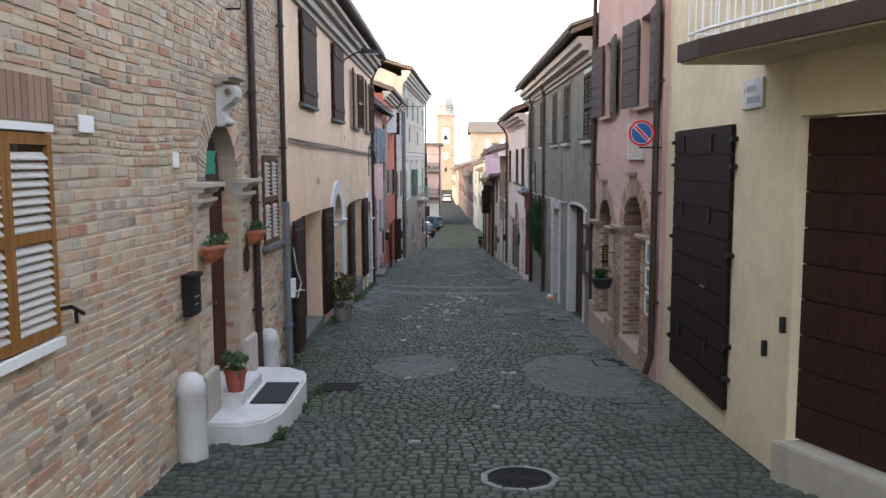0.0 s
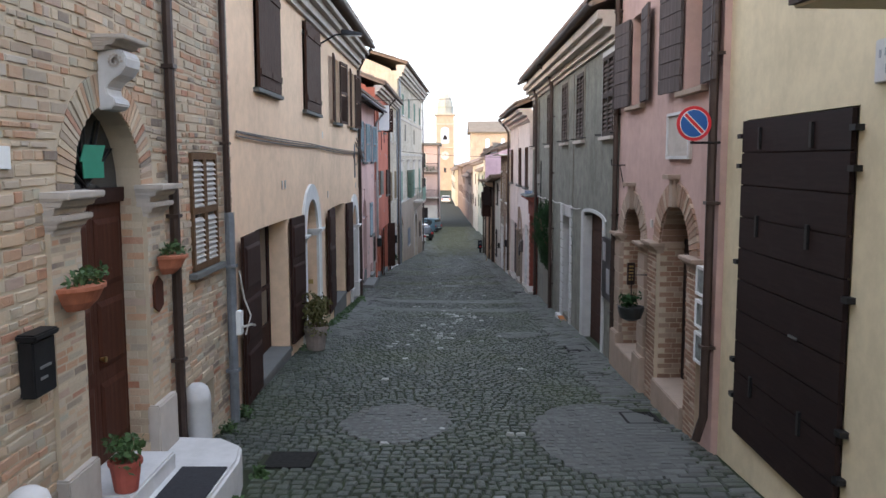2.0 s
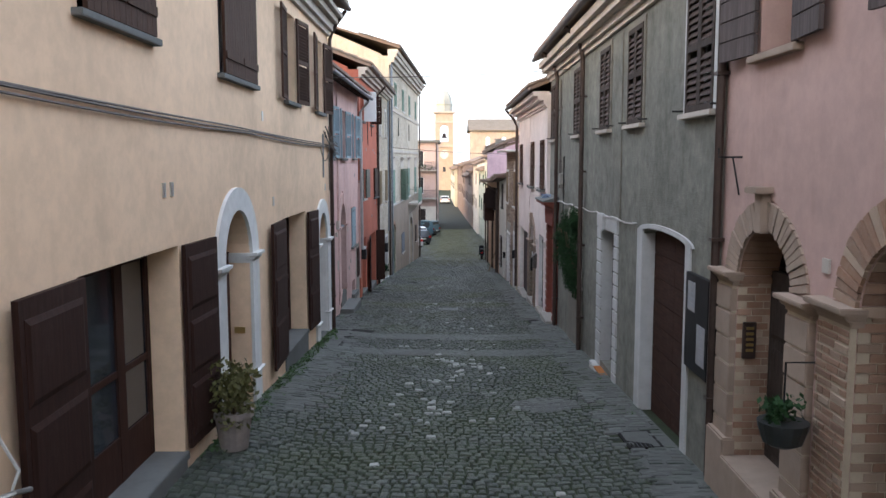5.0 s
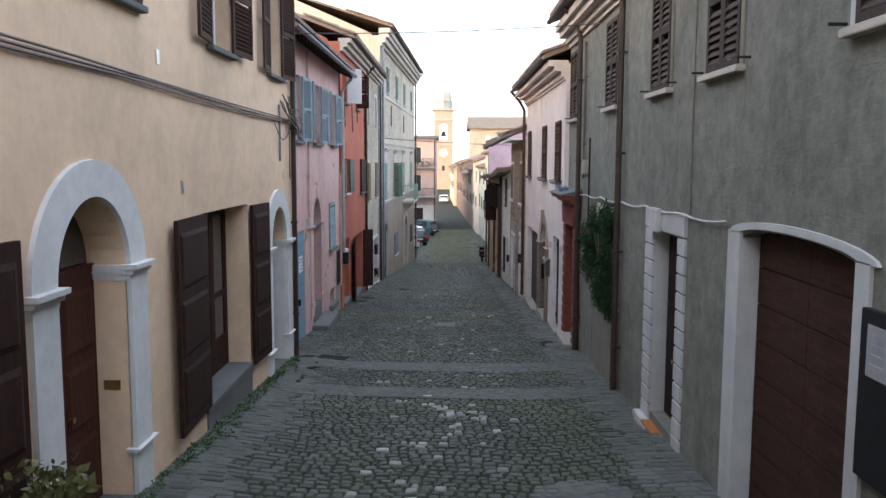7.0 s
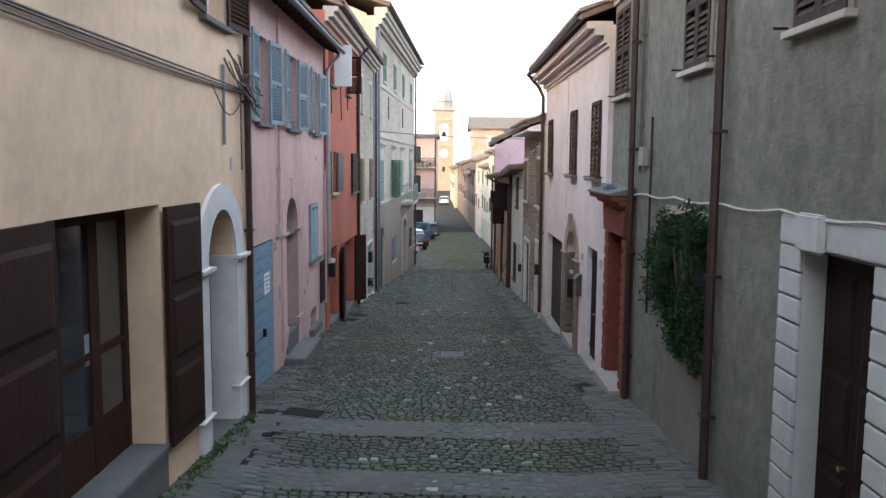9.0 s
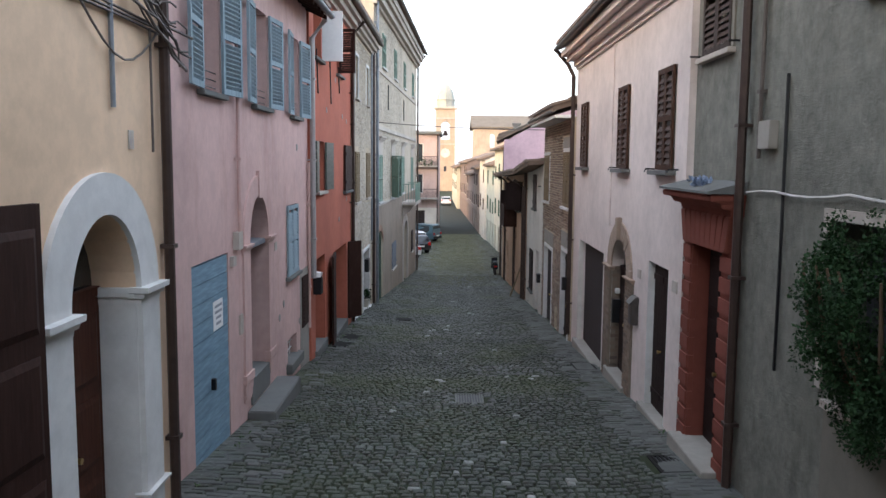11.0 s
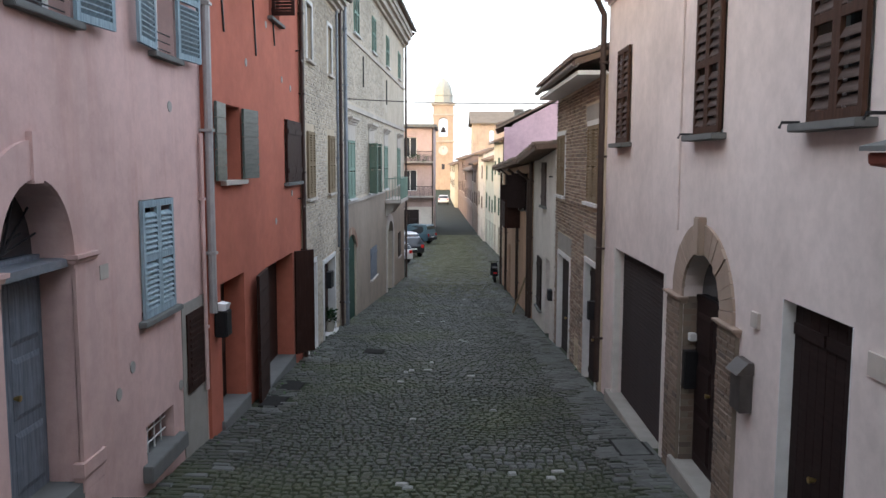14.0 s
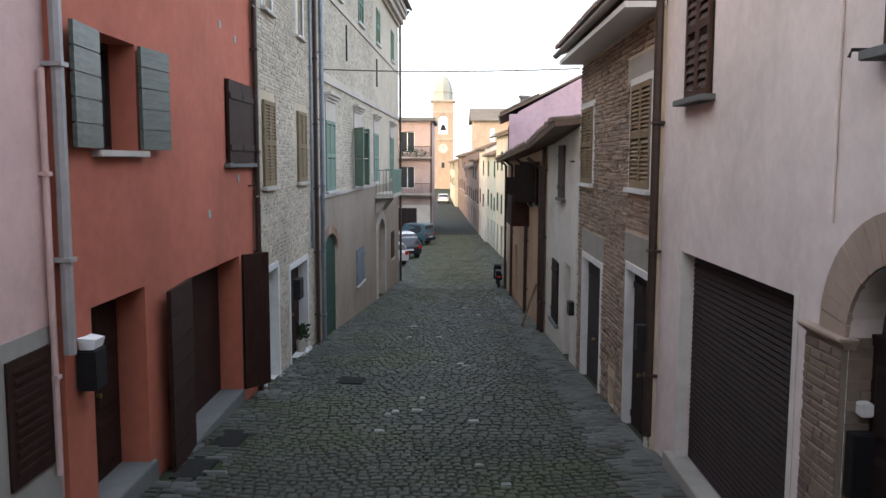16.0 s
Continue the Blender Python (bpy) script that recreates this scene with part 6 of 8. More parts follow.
def grey_house():
    wins = [(18.7, 19.8), (22.2, 23.25), (24.85, 25.85), (28.3, 29.35), (32.75, 33.85)]
    holes = [(a, b, 3.45, 5.02, 0) for a, b in wins] + [(19.6, 21.95, -1.15, 1.72, 0.12), (24.2, 25.45, -1.15, 1.5, 0), (28.0, 29.9, 0.02, 1.55, 0), (32.55, 33.72, -1.75, 0.95, 0)]
    h = house_shell("grey_house", FH, 18.45, 34.15, 5.6, holes, GREY, "long rough grey rendered house with slatted shutters", deep=8, ridge=2.0, over=0.5, edge=5.9)
    cornice(h, FH, 18.46, 34.14, [(0.06, 5.18, 5.28), (0.14, 5.28, 5.42), (0.3, 5.42, 5.56), (0.4, 5.56, 5.72)], STONE)
    gutter(h, FH, 18.4, 34.2, 0.54, 5.84)
    for i, (a, b) in enumerate(wins):
        window(h, FH, a, b, 3.45, 5.02, "slat", SLATDARK, (0, 0), sill=STONE, lab="closed dark slatted shutter", vclosed=0.0, inner=LOUVRE, pitch=0.085, trim=GREYD if i != 0 else JAMBWHITE)
    # garage
    mb = leaf(FH, 19.62, 1.15, -1.15, 1.8, 0, 1, "plank", -0.22, 0.05)
    g = hang("garage_door", mb, GARAGEWOOD, h, "worn brown boarded garage door")
    mb = leaf(FH, 21.93, 1.15, -1.15, 1.8, 0, -1, "plank", -0.22, 0.05)
    hang("garage_leaf", mb, GARAGEWOOD, h)
    mb = MB()
    mb.box(FH, 21.945, 22.3, -0.24, 0.03, -1.5, 1.78)
    part("garage_jamb", mb, JAMBWHITE, g, "white painted jamb")
    mb = MB()
    mb.box(FH, 19.4, 19.606, -0.24, 0.03, -1.4, 1.78)
    part("garage_jamb", mb, JAMBWHITE, g, "white painted jamb")
    mb = MB()
    mb.extrude(FH, arc_pts(19.3, 22.25, 1.77, 0.16) + arc_pts(19.6, 21.95, 1.77, 0.09)[::-1], -0.05, 0.03)
    part("garage_head", mb, JAMBWHITE, g)
    mb = MB()
    mb.box(FH, 19.4, 22.3, -0.25, 0.12, -1.9, -1.15)
    part("garage_sill", mb, WORNSTONE, g, bevel=0.01)
    # quoined doorway
    d = door(h, FH, 24.2, 25.45, -1.3, 1.5, "panel", BLACKWOOD, 0.26, 0, "narrow dark door in a white quoined surround")
    for a, b in ((23.85, 24.2), (25.45, 25.9)):
        for i in range(12):
            w = -1.3 + i * 0.235
            mb = MB()
            mb.box(FH, a + 0.005, b - 0.005, -0.02, 0.03, w + 0.013, w + 0.222)
            part("quoin_block", mb, JAMBWHITE, d, bevel=0.008)
        mb = MB()
        mb.box(FH, a + 0.02, b - 0.02, -0.02, 0.012, -1.5, 1.55)
        part("quoin_core", mb, GREYD, d)
        mb = MB()
        mb.box(FH, a - 0.03, b + 0.03, -0.02, 0.14, -1.9, -1.28)
        part("plinth", mb, JAMBWHITE, d, bevel=0.01)
    mb = MB()
    mb.box(FH, 23.85, 25.9, -0.02, 0.04, 1.52, 1.8)
    mb.box(FH, 24.95, 25.4, 0.03, 0.11, 1.5, 1.83)
    part("lintel", mb, JAMBWHITE, d, "white carved lintel", bevel=0.02)
    mb = MB()
    mb.box(FH, 25.44, 25.455, -0.36, 0.0, -1.3, 1.5)
    mb.box(FH, 24.195, 24.21, -0.36, 0.0, -1.3, 1.5)
    part("reveal_lining", mb, JAMBWHITE, d)
    mb = MB()
    mb.box(FH, 24.2, 25.6, -0.36, 0.2, -1.9, -1.3)
    part("doorstep", mb, WORNSTONE, d, bevel=0.012)
    mb = MB()
    mb.box(FH, 24.42, 25.38, -0.28, 0.14, -1.3, -1.275)
    solo("door_mat", mb, MAT_ORANGE, "orange-brown coir mat on the doorstep", "door mat")
    # niche for the shrub: low wall and ledge
    mb = MB()
    mb.box(FH, 27.75, 29.75, -0.02, 0.05, -2.3, -0.12)
    part("low_wall", mb, GREYD, h, "patched grey-brown low wall")
    mb = MB()
    mb.box(FH, 27.75, 29.75, -0.02, 0.09, -0.12, -0.05)
    part("wall_ledge", mb, STONE, h)
    # near-black sheet paints the shade at the back of the niche
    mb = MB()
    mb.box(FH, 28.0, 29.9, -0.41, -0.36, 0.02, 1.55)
    part("niche_back", mb, INK_AND_UNLIT, h)
    mb = MB()
    for q in ((27.9, 28.0, 0.0, 1.65), (29.9, 30.0, 0.0, 1.65), (28.0, 29.9, 1.55, 1.65)):
        mb.box(FH, q[0], q[1], -0.02, 0.03, q[2], q[3])
    part("niche_frame", mb, STONE, h)
    pipe(h, FH, [(27.62, 0.52, 5.78), (27.62, 0.2, 5.55), (27.65, 0.1, 5.1), (27.65, 0.1, -1.55)], COPPER, 0.055)
    pipe(h, FH, [(32.0, 0.52, 5.78), (32.0, 0.2, 5.55), (32.0, 0.1, 5.1), (32.0, 0.1, -1.9)], COPPER, 0.055)
    pipe(h, FH, [(31.6, 0.05, 5.0), (31.6, 0.05, 2.1)], CABLE, 0.025, "cable_duct")
    mb = MB()
    mb.tube([FH.p(22.3 + i * 0.4, 0.05, 1.86 - 0.05 * abs(math.sin(i * 0.7)) - 0.004 * i) for i in range(25)], 0.014, 5)
    part("wall_cable", mb, WHITECABLE, h, "pale cable sagging along the wall")
    mb = MB()
    mb.tube([FH.p(23.75, 0.012, 1.8), FH.p(23.77, 0.012, 5.1)], 0.012, 5)
    part("crack_cable", mb, GREYD, h)
    mb = MB()
    mb.box(FH, 31.2, 31.52, 0.0, 0.1, 2.2, 2.5)
    part("junction_box", mb, WORNSTONE, h, "grey plastic junction box", bevel=0.008)
    mb = MB()
    mb.tube([FH.p(30.95, 0.03, 2.95), FH.p(30.9, 0.04, 1.2), FH.p(30.93, 0.03, -0.1)], 0.018, 6)
    part("black_cable", mb, IRON, h, "black cable down the wall")
    # wall hooks
    for a, b in wins:
        for u in (a - 0.25, b + 0.2):
            mb = MB()
            mb.tube([FH.p(u, 0, 3.5), FH.p(u, 0.14, 3.5)], 0.014, 5)
            part("shutter_hook", mb, IRON, h)
    # notice board
    nb = thing("notice_board", FH.p(19.0, 0.03, 0.3), "dark wall notice case with white sheets", "notice board")
    mb = MB()
    mb.box(FH, 18.52, 19.42, 0.005, 0.06, 0.28, 1.48)
    part("case", mb, IRON, nb, bevel=0.006)
    for a, b, c_, e, n in ((18.6, 18.92, 0.42, 0.9, 6), (19.02, 19.32, 1.02, 1.38, 4)):
        mb = MB()
        mb.box(FH, a, b, 0.06, 0.063, c_, e)
        sh = part("sheet", mb, GREYSHEET, nb)
        mb = MB()
        text_bars(mb, FH, a + 0.03, b - 0.03, c_ + 0.04, e - 0.04, 0.063, n)
        part("sheet_bars", mb, INKGREY, sh, kind="stuff")
    # red rusticated portal
    for a, b in ((32.1, 32.55), (33.72, 34.12)):
        for i in range(11):
            w = -1.85 + i * 0.255
            mb = MB()
            mb.box(FH, a, b, -0.02, 0.115, w + 0.012, w + 0.243)
            part("portal_block", mb, REDSTONE, h, bevel=0.025)
        mb = MB()
        mb.box(FH, a + 0.02, b - 0.02, -0.02, 0.09, -2.3, 1.0)
        part("portal_core", mb, REDSTONE, h)
    for i in range(9):
        u = 32.12 + i * 0.222
        t = (i - 4) * 0.03
        mb = MB()
        mb.hexa([FH.p(u + 0.006 - t, -0.02, 0.97), FH.p(u + 0.216 - t, -0.02, 0.97), FH.p(u + 0.216 - t, 0.16, 0.97), FH.p(u + 0.006 - t, 0.16, 0.97),
                 FH.p(u + 0.006 + t * 0.2, -0.02, 1.42), FH.p(u + 0.216 + t * 0.2, -0.02, 1.42), FH.p(u + 0.216 + t * 0.2, 0.16, 1.42), FH.p(u + 0.006 + t * 0.2, 0.16, 1.42)])
        part("portal_voussoir", mb, REDSTONE, h, bevel=0.012)
    mb = MB()
    moulding(mb, FH, 32.1, 34.12, 1.42, 1.68, 0.42)
    po = part("portal_cornice", mb, REDSTONE, h, "heavy red portal cornice", bevel=0.01)
    mb = MB()
    mb.hexa([FH.p(32.02, -0.02, 1.69), FH.p(34.2, -0.02, 1.69), FH.p(34.2, 0.46, 1.69), FH.p(32.02, 0.46, 1.69), FH.p(32.02, -0.02, 1.84), FH.p(34.2, -0.02, 1.84), FH.p(34.2, 0.46, 1.72), FH.p(32.02, 0.46, 1.72)])
    part("cornice_flashing", mb, SLAB, po, "grey metal flashing")
    dd = door(h, FH, 32.55, 33.72, -1.75, 0.95, "panel", BLACKWOOD, 0.2, 0, "very dark panelled door in the red portal")
    mb = MB()
    mb.box(FH, 33.71, 33.724, -0.2, 0.02, -1.8, 0.95)
    mb.box(FH, 32.546, 32.56, -0.2, 0.02, -1.8, 0.95)
    part("reveal_lining", mb, REDSTONE, dd)
    mb = MB()
    mb.box(FH, 32.3, 33.9, -0.38, 0.3, -2.6, -1.75)
    part("doorstep", mb, WORNSTONE, dd, bevel=0.01)
    bag = MB()
    foliage(bag, FH.p(33.0, 0.25, 1.79), (0.12, 0.22, 0.07), 90, 0.09, 4)
    solo("plastic_bag", bag, BLUEBAG, "crumpled blue and white bag on the cornice", "bag")
    return h


grey_house()

FI = Facade(1, 3.1)


def rose_house():
    wins = [(34.8, 35.7), (37.88, 38.78), (42.42, 43.32)]
    holes = [(a, b, 1.93, 3.5, 0) for a, b in wins] + [(34.85, 36.1, -2.0, 0.43, 0), (37.68, 39.12, -2.15, -0.05, 0.62), (40.05, 43.35, -2.5, 0.1, 0)]
    h = house_shell("rose_house", FI, 34.15, 44.4, 4.85, holes, ROSE, "pale rose plastered house with brown shutters", deep=8, ridge=2.0, over=0.55, edge=5.06)
    cornice(h, FI, 34.16, 44.38, [(0.05, 4.45, 4.52), (0.12, 4.52, 4.66), (0.3, 4.66, 4.78), (0.45, 4.78, 4.92)], ROSE)
    gutter(h, FI, 34.1, 44.5, 0.58, 5.0)
    for a, b in wins:
        window(h, FI, a, b, 1.93, 3.5, "slat", SHUTBROWN, (0, 0), sill=SLAB, lab="closed dark brown louvred shutter", vclosed=0.02, sill_out=0.16, inner=LOUVRE, pitch=0.1)
    d = door(h, FI, 34.85, 36.1, -2.0, 0.43, "solid", BLACKWOOD, 0.16, 0, "plain dark cellar door")
    mb = MB()
    mb.box(FI, 36.09, 36.104, -0.3, 0.004, -2.1, 0.43)
    mb.box(FI, 34.846, 34.86, -0.3, 0.004, -2.1, 0.43)
    part("worn_lining", mb, WHITESTUCCO, d, "flaking pale blue-white jamb")
    mb = MB()
    mb.box(FI, 34.7, 36.25, -0.3, 0.1, -2.6, -2.0)
    part("doorstep", mb, WORNSTONE, d, bevel=0.01)
    u0, u1, w1, rise = 37.68, 39.12, -0.05, 0.62
    for a, b in ((37.12, 37.68), (39.12, 39.72)):
        p_ = arch_pier(h, FI, a, b, -2.9, -0.12, 0.05, ARCHBRICK, "brown brick arch pier")
        mb = MB()
        moulding(mb, FI, a, b, -0.14, -0.05, 0.1)
        part("impost", mb, TANSTONE, p_, bevel=0.008)
    jamb_bricks(h, FI, u1, -1, -2.3, w1, 0.24, ARCHBRICK)
    jamb_bricks(h, FI, u0, 1, -2.3, w1, 0.24, ARCHBRICK)
    arch_parts("voussoir", h, TANSTONE, FI, u0, u1, w1, rise, 0.34, -0.01, 0.03, 0.42, n=21, gap=0.03, wob=0.008)
    mb = MB()
    mb.box(FI, 38.3, 38.5, -0.01, 0.1, w1 + rise - 0.02, w1 + rise + 0.42)
    part("keystone", mb, TANSTONE, h, bevel=0.015)
    d = door(h, FI, u0, u1, -2.15, -0.1, "panel", BLACKWOOD, 0.22, 0.6, "dark door deep in a stone arch")
    mb = MB()
    mb.box(FI, 37.85, 38.15, -0.15, -0.145, -0.62, -0.25)
    nt_ = part("yellow_notice", mb, YELLOWCARD, d, "yellow notice on the dark door")
    mb = MB()
    text_bars(mb, FI, 37.88, 38.12, -0.6, -0.27, -0.145, 4)
    part("notice_bars", mb, INK_AND_UNLIT, nt_)
    mb = MB()
    mb.box(FI, 37.5, 39.3, -0.4, 0.1, -2.8, -2.15)
    part("doorstep", mb, WORNSTONE, d, bevel=0.012)
    mb = MB()
    mb.box(FI, 38.98, 39.1, -0.17, 0.0, -1.2, -0.72)
    mx = solo("letter_box", mb, IRON, "dark letter box on the arch reveal", "mailbox", bevel=0.008)
    mb = MB()
    mb.box(FI, 39.0, 39.1, -0.15, -0.06, -0.6, -0.5)
    part("reveal_lamp", mb, LAMPGLASS, h, "small pale lamp in the archway", bevel=0.01)
    # roller door
    mb = MB()
    mb.box(FI, 40.06, 43.34, -0.2, -0.165, -2.5, 0.1)
    r = part("roller_door", mb, ROLLER, h, "dark brown slatted roller garage door")
    n = 40
    sl = MB()
    w, d_ = -2.5, 2.6 / n
    sl.hexa([FI.p(40.06, -0.165, w), FI.p(43.34, -0.165, w), FI.p(43.34, -0.146, w + 0.022), FI.p(40.06, -0.146, w + 0.022), FI.p(40.06, -0.165, w + d_), FI.p(43.34, -0.165, w + d_), FI.p(43.34, -0.157, w + d_ - 0.004), FI.p(40.06, -0.157, w + d_ - 0.004)])
    me = sl.mesh("slat", ROLLER)
    for i in range(n):
        o = new("slat", me)
        o.parent = r
        o.location = (0, 0, i * d_)
    mb = MB()
    mb.box(FI, 43.345, 43.46, -0.1, 0.008, -2.9, 0.12)
    part("jamb", mb, WHITEP, r)
    mb = MB()
    mb.box(FI, 39.96, 40.055, -0.1, 0.008, -2.7, 0.12)
    part("jamb", mb, WHITEP, r)
    mb = MB()
    mb.box(FI, 39.85, 43.6, -0.2, 0.1, -3.4, -2.5)
    part("ramp_sill", mb, WORNSTONE, r, bevel=0.01)
    # mailbox on the pier
    m = thing("mailbox", FI.p(36.84, 0.1, -0.8), "grey metal mailbox with pitched top", "mailbox")
    mb = MB()
    mb.box(FI, 36.72, 37.0, 0.002, 0.125, -0.8, -0.42)
    part("box", mb, GUTTER, m, bevel=0.006)
    mb = MB()
    mb.hexa([FI.p(36.7, 0.002, -0.42), FI.p(37.02, 0.002, -0.42), FI.p(37.02, 0.17, -0.42), FI.p(36.7, 0.17, -0.42), FI.p(36.7, 0.002, -0.3), FI.p(37.02, 0.002, -0.3), FI.p(37.02, 0.06, -0.3), FI.p(36.7, 0.06, -0.3)])
    part("lid", mb, GUTTER, m)
    mb = MB()
    mb.tube([FI.p(39.45, 0.02, 0.75), FI.p(39.45, 0.02, 4.5)], 0.016, 5)
    part("wall_cable", mb, ROSE, h, "thin cable painted over")
    mb = MB()
    mb.box(FI, 36.6, 36.78, 0, 0.03, 0.05, 0.2)
    part("wall_plate", mb, STONE, h)
    mb = MB()
    mb.box(FI, 34.35, 34.6, 0, 0.02, 0.15, 0.32)
    part("wall_plate", mb, STONE, h)
    mb = MB()
    for u in (35.95, 34.55, 39.0):
        mb.tube([FI.p(u, 0, 1.95), FI.p(u, 0.15, 1.95), FI.p(u, 0.17, 1.9)], 0.014, 5)
    part("shutter_hook", mb, IRON, h)
    pipe(h, FI, [(44.42, 0.56, 4.95), (44.42, 0.25, 4.6), (44.42, 0.1, 4.3), (44.42, 0.1, -2.6)], COPPER, 0.06)
    return h


rose_house()

FJ = Facade(1, 3.03)


def corner_brick_house():
    holes = [(44.75, 46.0, 0.8, 2.34, 0), (49.35, 50.7, 0.76, 2.28, 0), (44.6, 46.0, -3.0, -0.45, 0), (48.2, 50.2, -3.3, -0.75, 0), (46.9, 47.3, -3.0, -2.5, 0)]
    h = house_shell("brown_brick_house", FJ, 44.4, 50.9, 3.25, holes, MORTAR, "two-storey brown brick house with white trim", deep=7, ridge=1.5, over=0.55, edge=3.5, tiles=True)
    mb = MB()
    mb.box(FJ, 44.4, 50.92, -0.05, 0.5, 3.22, 3.3)
    part("soffit", mb, WHITEPAINT, h, "white boxed eave soffit")
    gutter(h, FJ, 44.35, 51.0, 0.56, 3.42, CONCRETE)
    mb = MB()
    bricks_on(FJ, 44.4, 50.9, -3.4, 3.2, [(q[0] - 0.12, q[1] + 0.12, q[2] - 0.1, q[3] + 0.12, 0) for q in holes] + [(44.3, 46.3, -0.4, 0.1, 0), (48.0, 50.5, -0.65, -0.2, 0), (44.4, 46.4, 2.4, 2.75, 0)], 0.27, 0.075, 0.017, mb, jitter=0.4, proud=0.022)
    part("facing_bricks", mb, BRICK2, h, "brown weathered bricks", kind="stuff")
    mb = MB()
    for a, b, lo, hi in ((44.42, 46.3, -0.33, 0.1), (48.0, 50.5, -0.63, -0.2), (44.5, 46.3, 2.44, 2.75)):
        mb = MB()
        mb.box(FJ, a, b, -0.01, 0.012, lo, hi)
        part("cement_band", mb, WORNSTONE, h, "grey cement lintel")
    for a, b, lo, hi in ((44.75, 46.0, 0.8, 2.34), (49.35, 50.7, 0.76, 2.28)):
        window(h, FJ, a, b, lo, hi, "slat", OLDSHUT, (0, 0), sill=WHITESTUCCO, trim=WHITESTUCCO, lab="closed olive-tan louvred shutter", vclosed=0.0)
    for a, b, lo, hi, m in ((44.6, 46.0, -3.0, -0.45, BLACKWOOD), (48.2, 50.2, -3.3, -0.75, ROLLER)):
        d = door(h, FJ, a, b, lo, hi, "solid" if m is BLACKWOOD else "plank", m, 0.15, 0, "dark door with white surround")
        mb = MB()
        for q in ((a - 0.1, a + 0.004, lo - 0.3, hi + 0.1), (b - 0.004, b + 0.1, lo - 0.3, hi + 0.1), (a + 0.004, b - 0.004, hi - 0.004, hi + 0.1)):
            mb.box(FJ, q[0], q[1], -0.15, 0.035, q[2], q[3])
        mb.box(FJ, a - 0.12, b + 0.12, -0.15, 0.08, lo - 0.4, lo)
        part("surround", mb, WHITESTUCCO, d)
    mb = MB()
    mb.box(FJ, 46.9, 47.3, -0.3, -0.25, -3.0, -2.5)
    part("vent_back", mb, DARKBROWN, h)
    mb = MB()
    mb.box(FJ, 44.46, 44.6, 0.03, 0.2, -1.4, -1.05)
    part("gas_meter", mb, IRON, h)
    return h


corner_brick_house()

FK = Facade(1, 3.0)


def white_cottage():
    holes = [(53.0, 54.0, 0.3, 1.6, 0), (53.85, 55.0, -2.95, -1.35, 0), (51.9, 52.9, -3.45, -1.2, 0)]
    h = house_shell("white_cottage", FK, 50.9, 56.7, 1.65, holes, WHITEP, "low white plastered cottage with sagging tile eave", deep=7, ridge=0.75, over=0.55, edge=2.05, fall=0.38)
    window(h, FK, 53.0, 54.0, 0.3, 1.6, "solid", GREYWOOD, (0, 0), sill=SLAB, lab="closed brown shutter", vclosed=0.01)
    window(h, FK, 53.85, 55.0, -2.95, -1.35, "solid", BLACKWOOD, (0, 0), sill=SLAB, lab="dark shutter", vclosed=0.0)
    door(h, FK, 51.9, 52.9, -3.45, -1.2, "panel", GREYWOOD, 0.2, 0, "grey wooden door")
    mb = MB()
    mb.tube([FK.p(51.6, 0, 1.2), FK.p(51.6, 0.1, 1.2)], 0.02, 5)
    mb.box(FK, 51.2, 51.5, 0, 0.12, -2.2, -1.9)
    part("wall_bracket", mb, IRON, h)
    pipe(h, FK, [(56.65, 0.1, 1.9), (56.65, 0.1, -3.8)], COPPER, 0.06)
    return h


white_cottage()

FL = Facade(1, 2.95)


def porch_house():
    holes = [(57.3, 58.5, -4.0, -1.5, 0.4), (60.0, 61.0, -0.2, 1.1, 0), (58.0, 58.9, -0.1, 1.2, 0), (62.2, 63.4, -4.3, -2.0, 0), (66.0, 67.2, -4.5, -2.2, 0), (69.0, 70.2, -4.7, -2.4, 0), (64.3, 65.3, -0.6, 0.6, 0)]
    h = house_shell("orange_cottage", FL, 56.7, 72.0, 1.22, holes, ORANGE, "low faded orange house with drooping tile eave", deep=6, ridge=0.75, over=0.55, edge=1.66, fall=0.42)
    for a, b, lo, hi in ((60.0, 61.0, -0.2, 1.1), (58.0, 58.9, -0.1, 1.2), (64.3, 65.3, -0.6, 0.6)):
        window(h, FL, a, b, lo, hi, "solid", BLACKWOOD, (165, 110), (0.5, 0.5), sill=SLAB, lab="open dark board shutter")
    for q in holes:
        if q[2] < -3:
            door(h, FL, q[0], q[1], q[2], q[3], "panel", DARKBROWN, 0.25, q[4], "dark wooden door", knob=False)
    for u in (57.0, 61.5, 68.0, 71.8):
        pipe(h, FL, [(u, 0.5, 1.3), (u, 0.1, 1.0), (u, 0.1, F_G(u))], COPPER, 0.06)
    return h


def F_G(u):
    return FL.g(u) + 0.02


porch_house()


def dark_balcony():
    """Covered timber balcony on the orange cottage."""
    b = thing("timber_balcony", FL.p(62.5, 0.3, -0.9), "dark timber wall balcony with boards", "balcony")
    mb = MB()
    mb.box(FL, 61.3, 63.6, 0.0, 0.62, -1.02, -0.9)
    part("deck", mb, DARKBROWN, b)
    for i in range(12):
        mb = MB()
        u = 61.32 + i * 0.19
        mb.box(FL, u, u + 0.17, 0.57, 0.61, -0.9, 0.0)
        part("board", mb, DARKBROWN, b)
    for u in (61.3, 63.55):
        mb = MB()
        mb.box(FL, u, u + 0.05, 0, 0.6, -0.9, 0.0)
        part("end_board", mb, DARKBROWN, b)


dark_balcony()


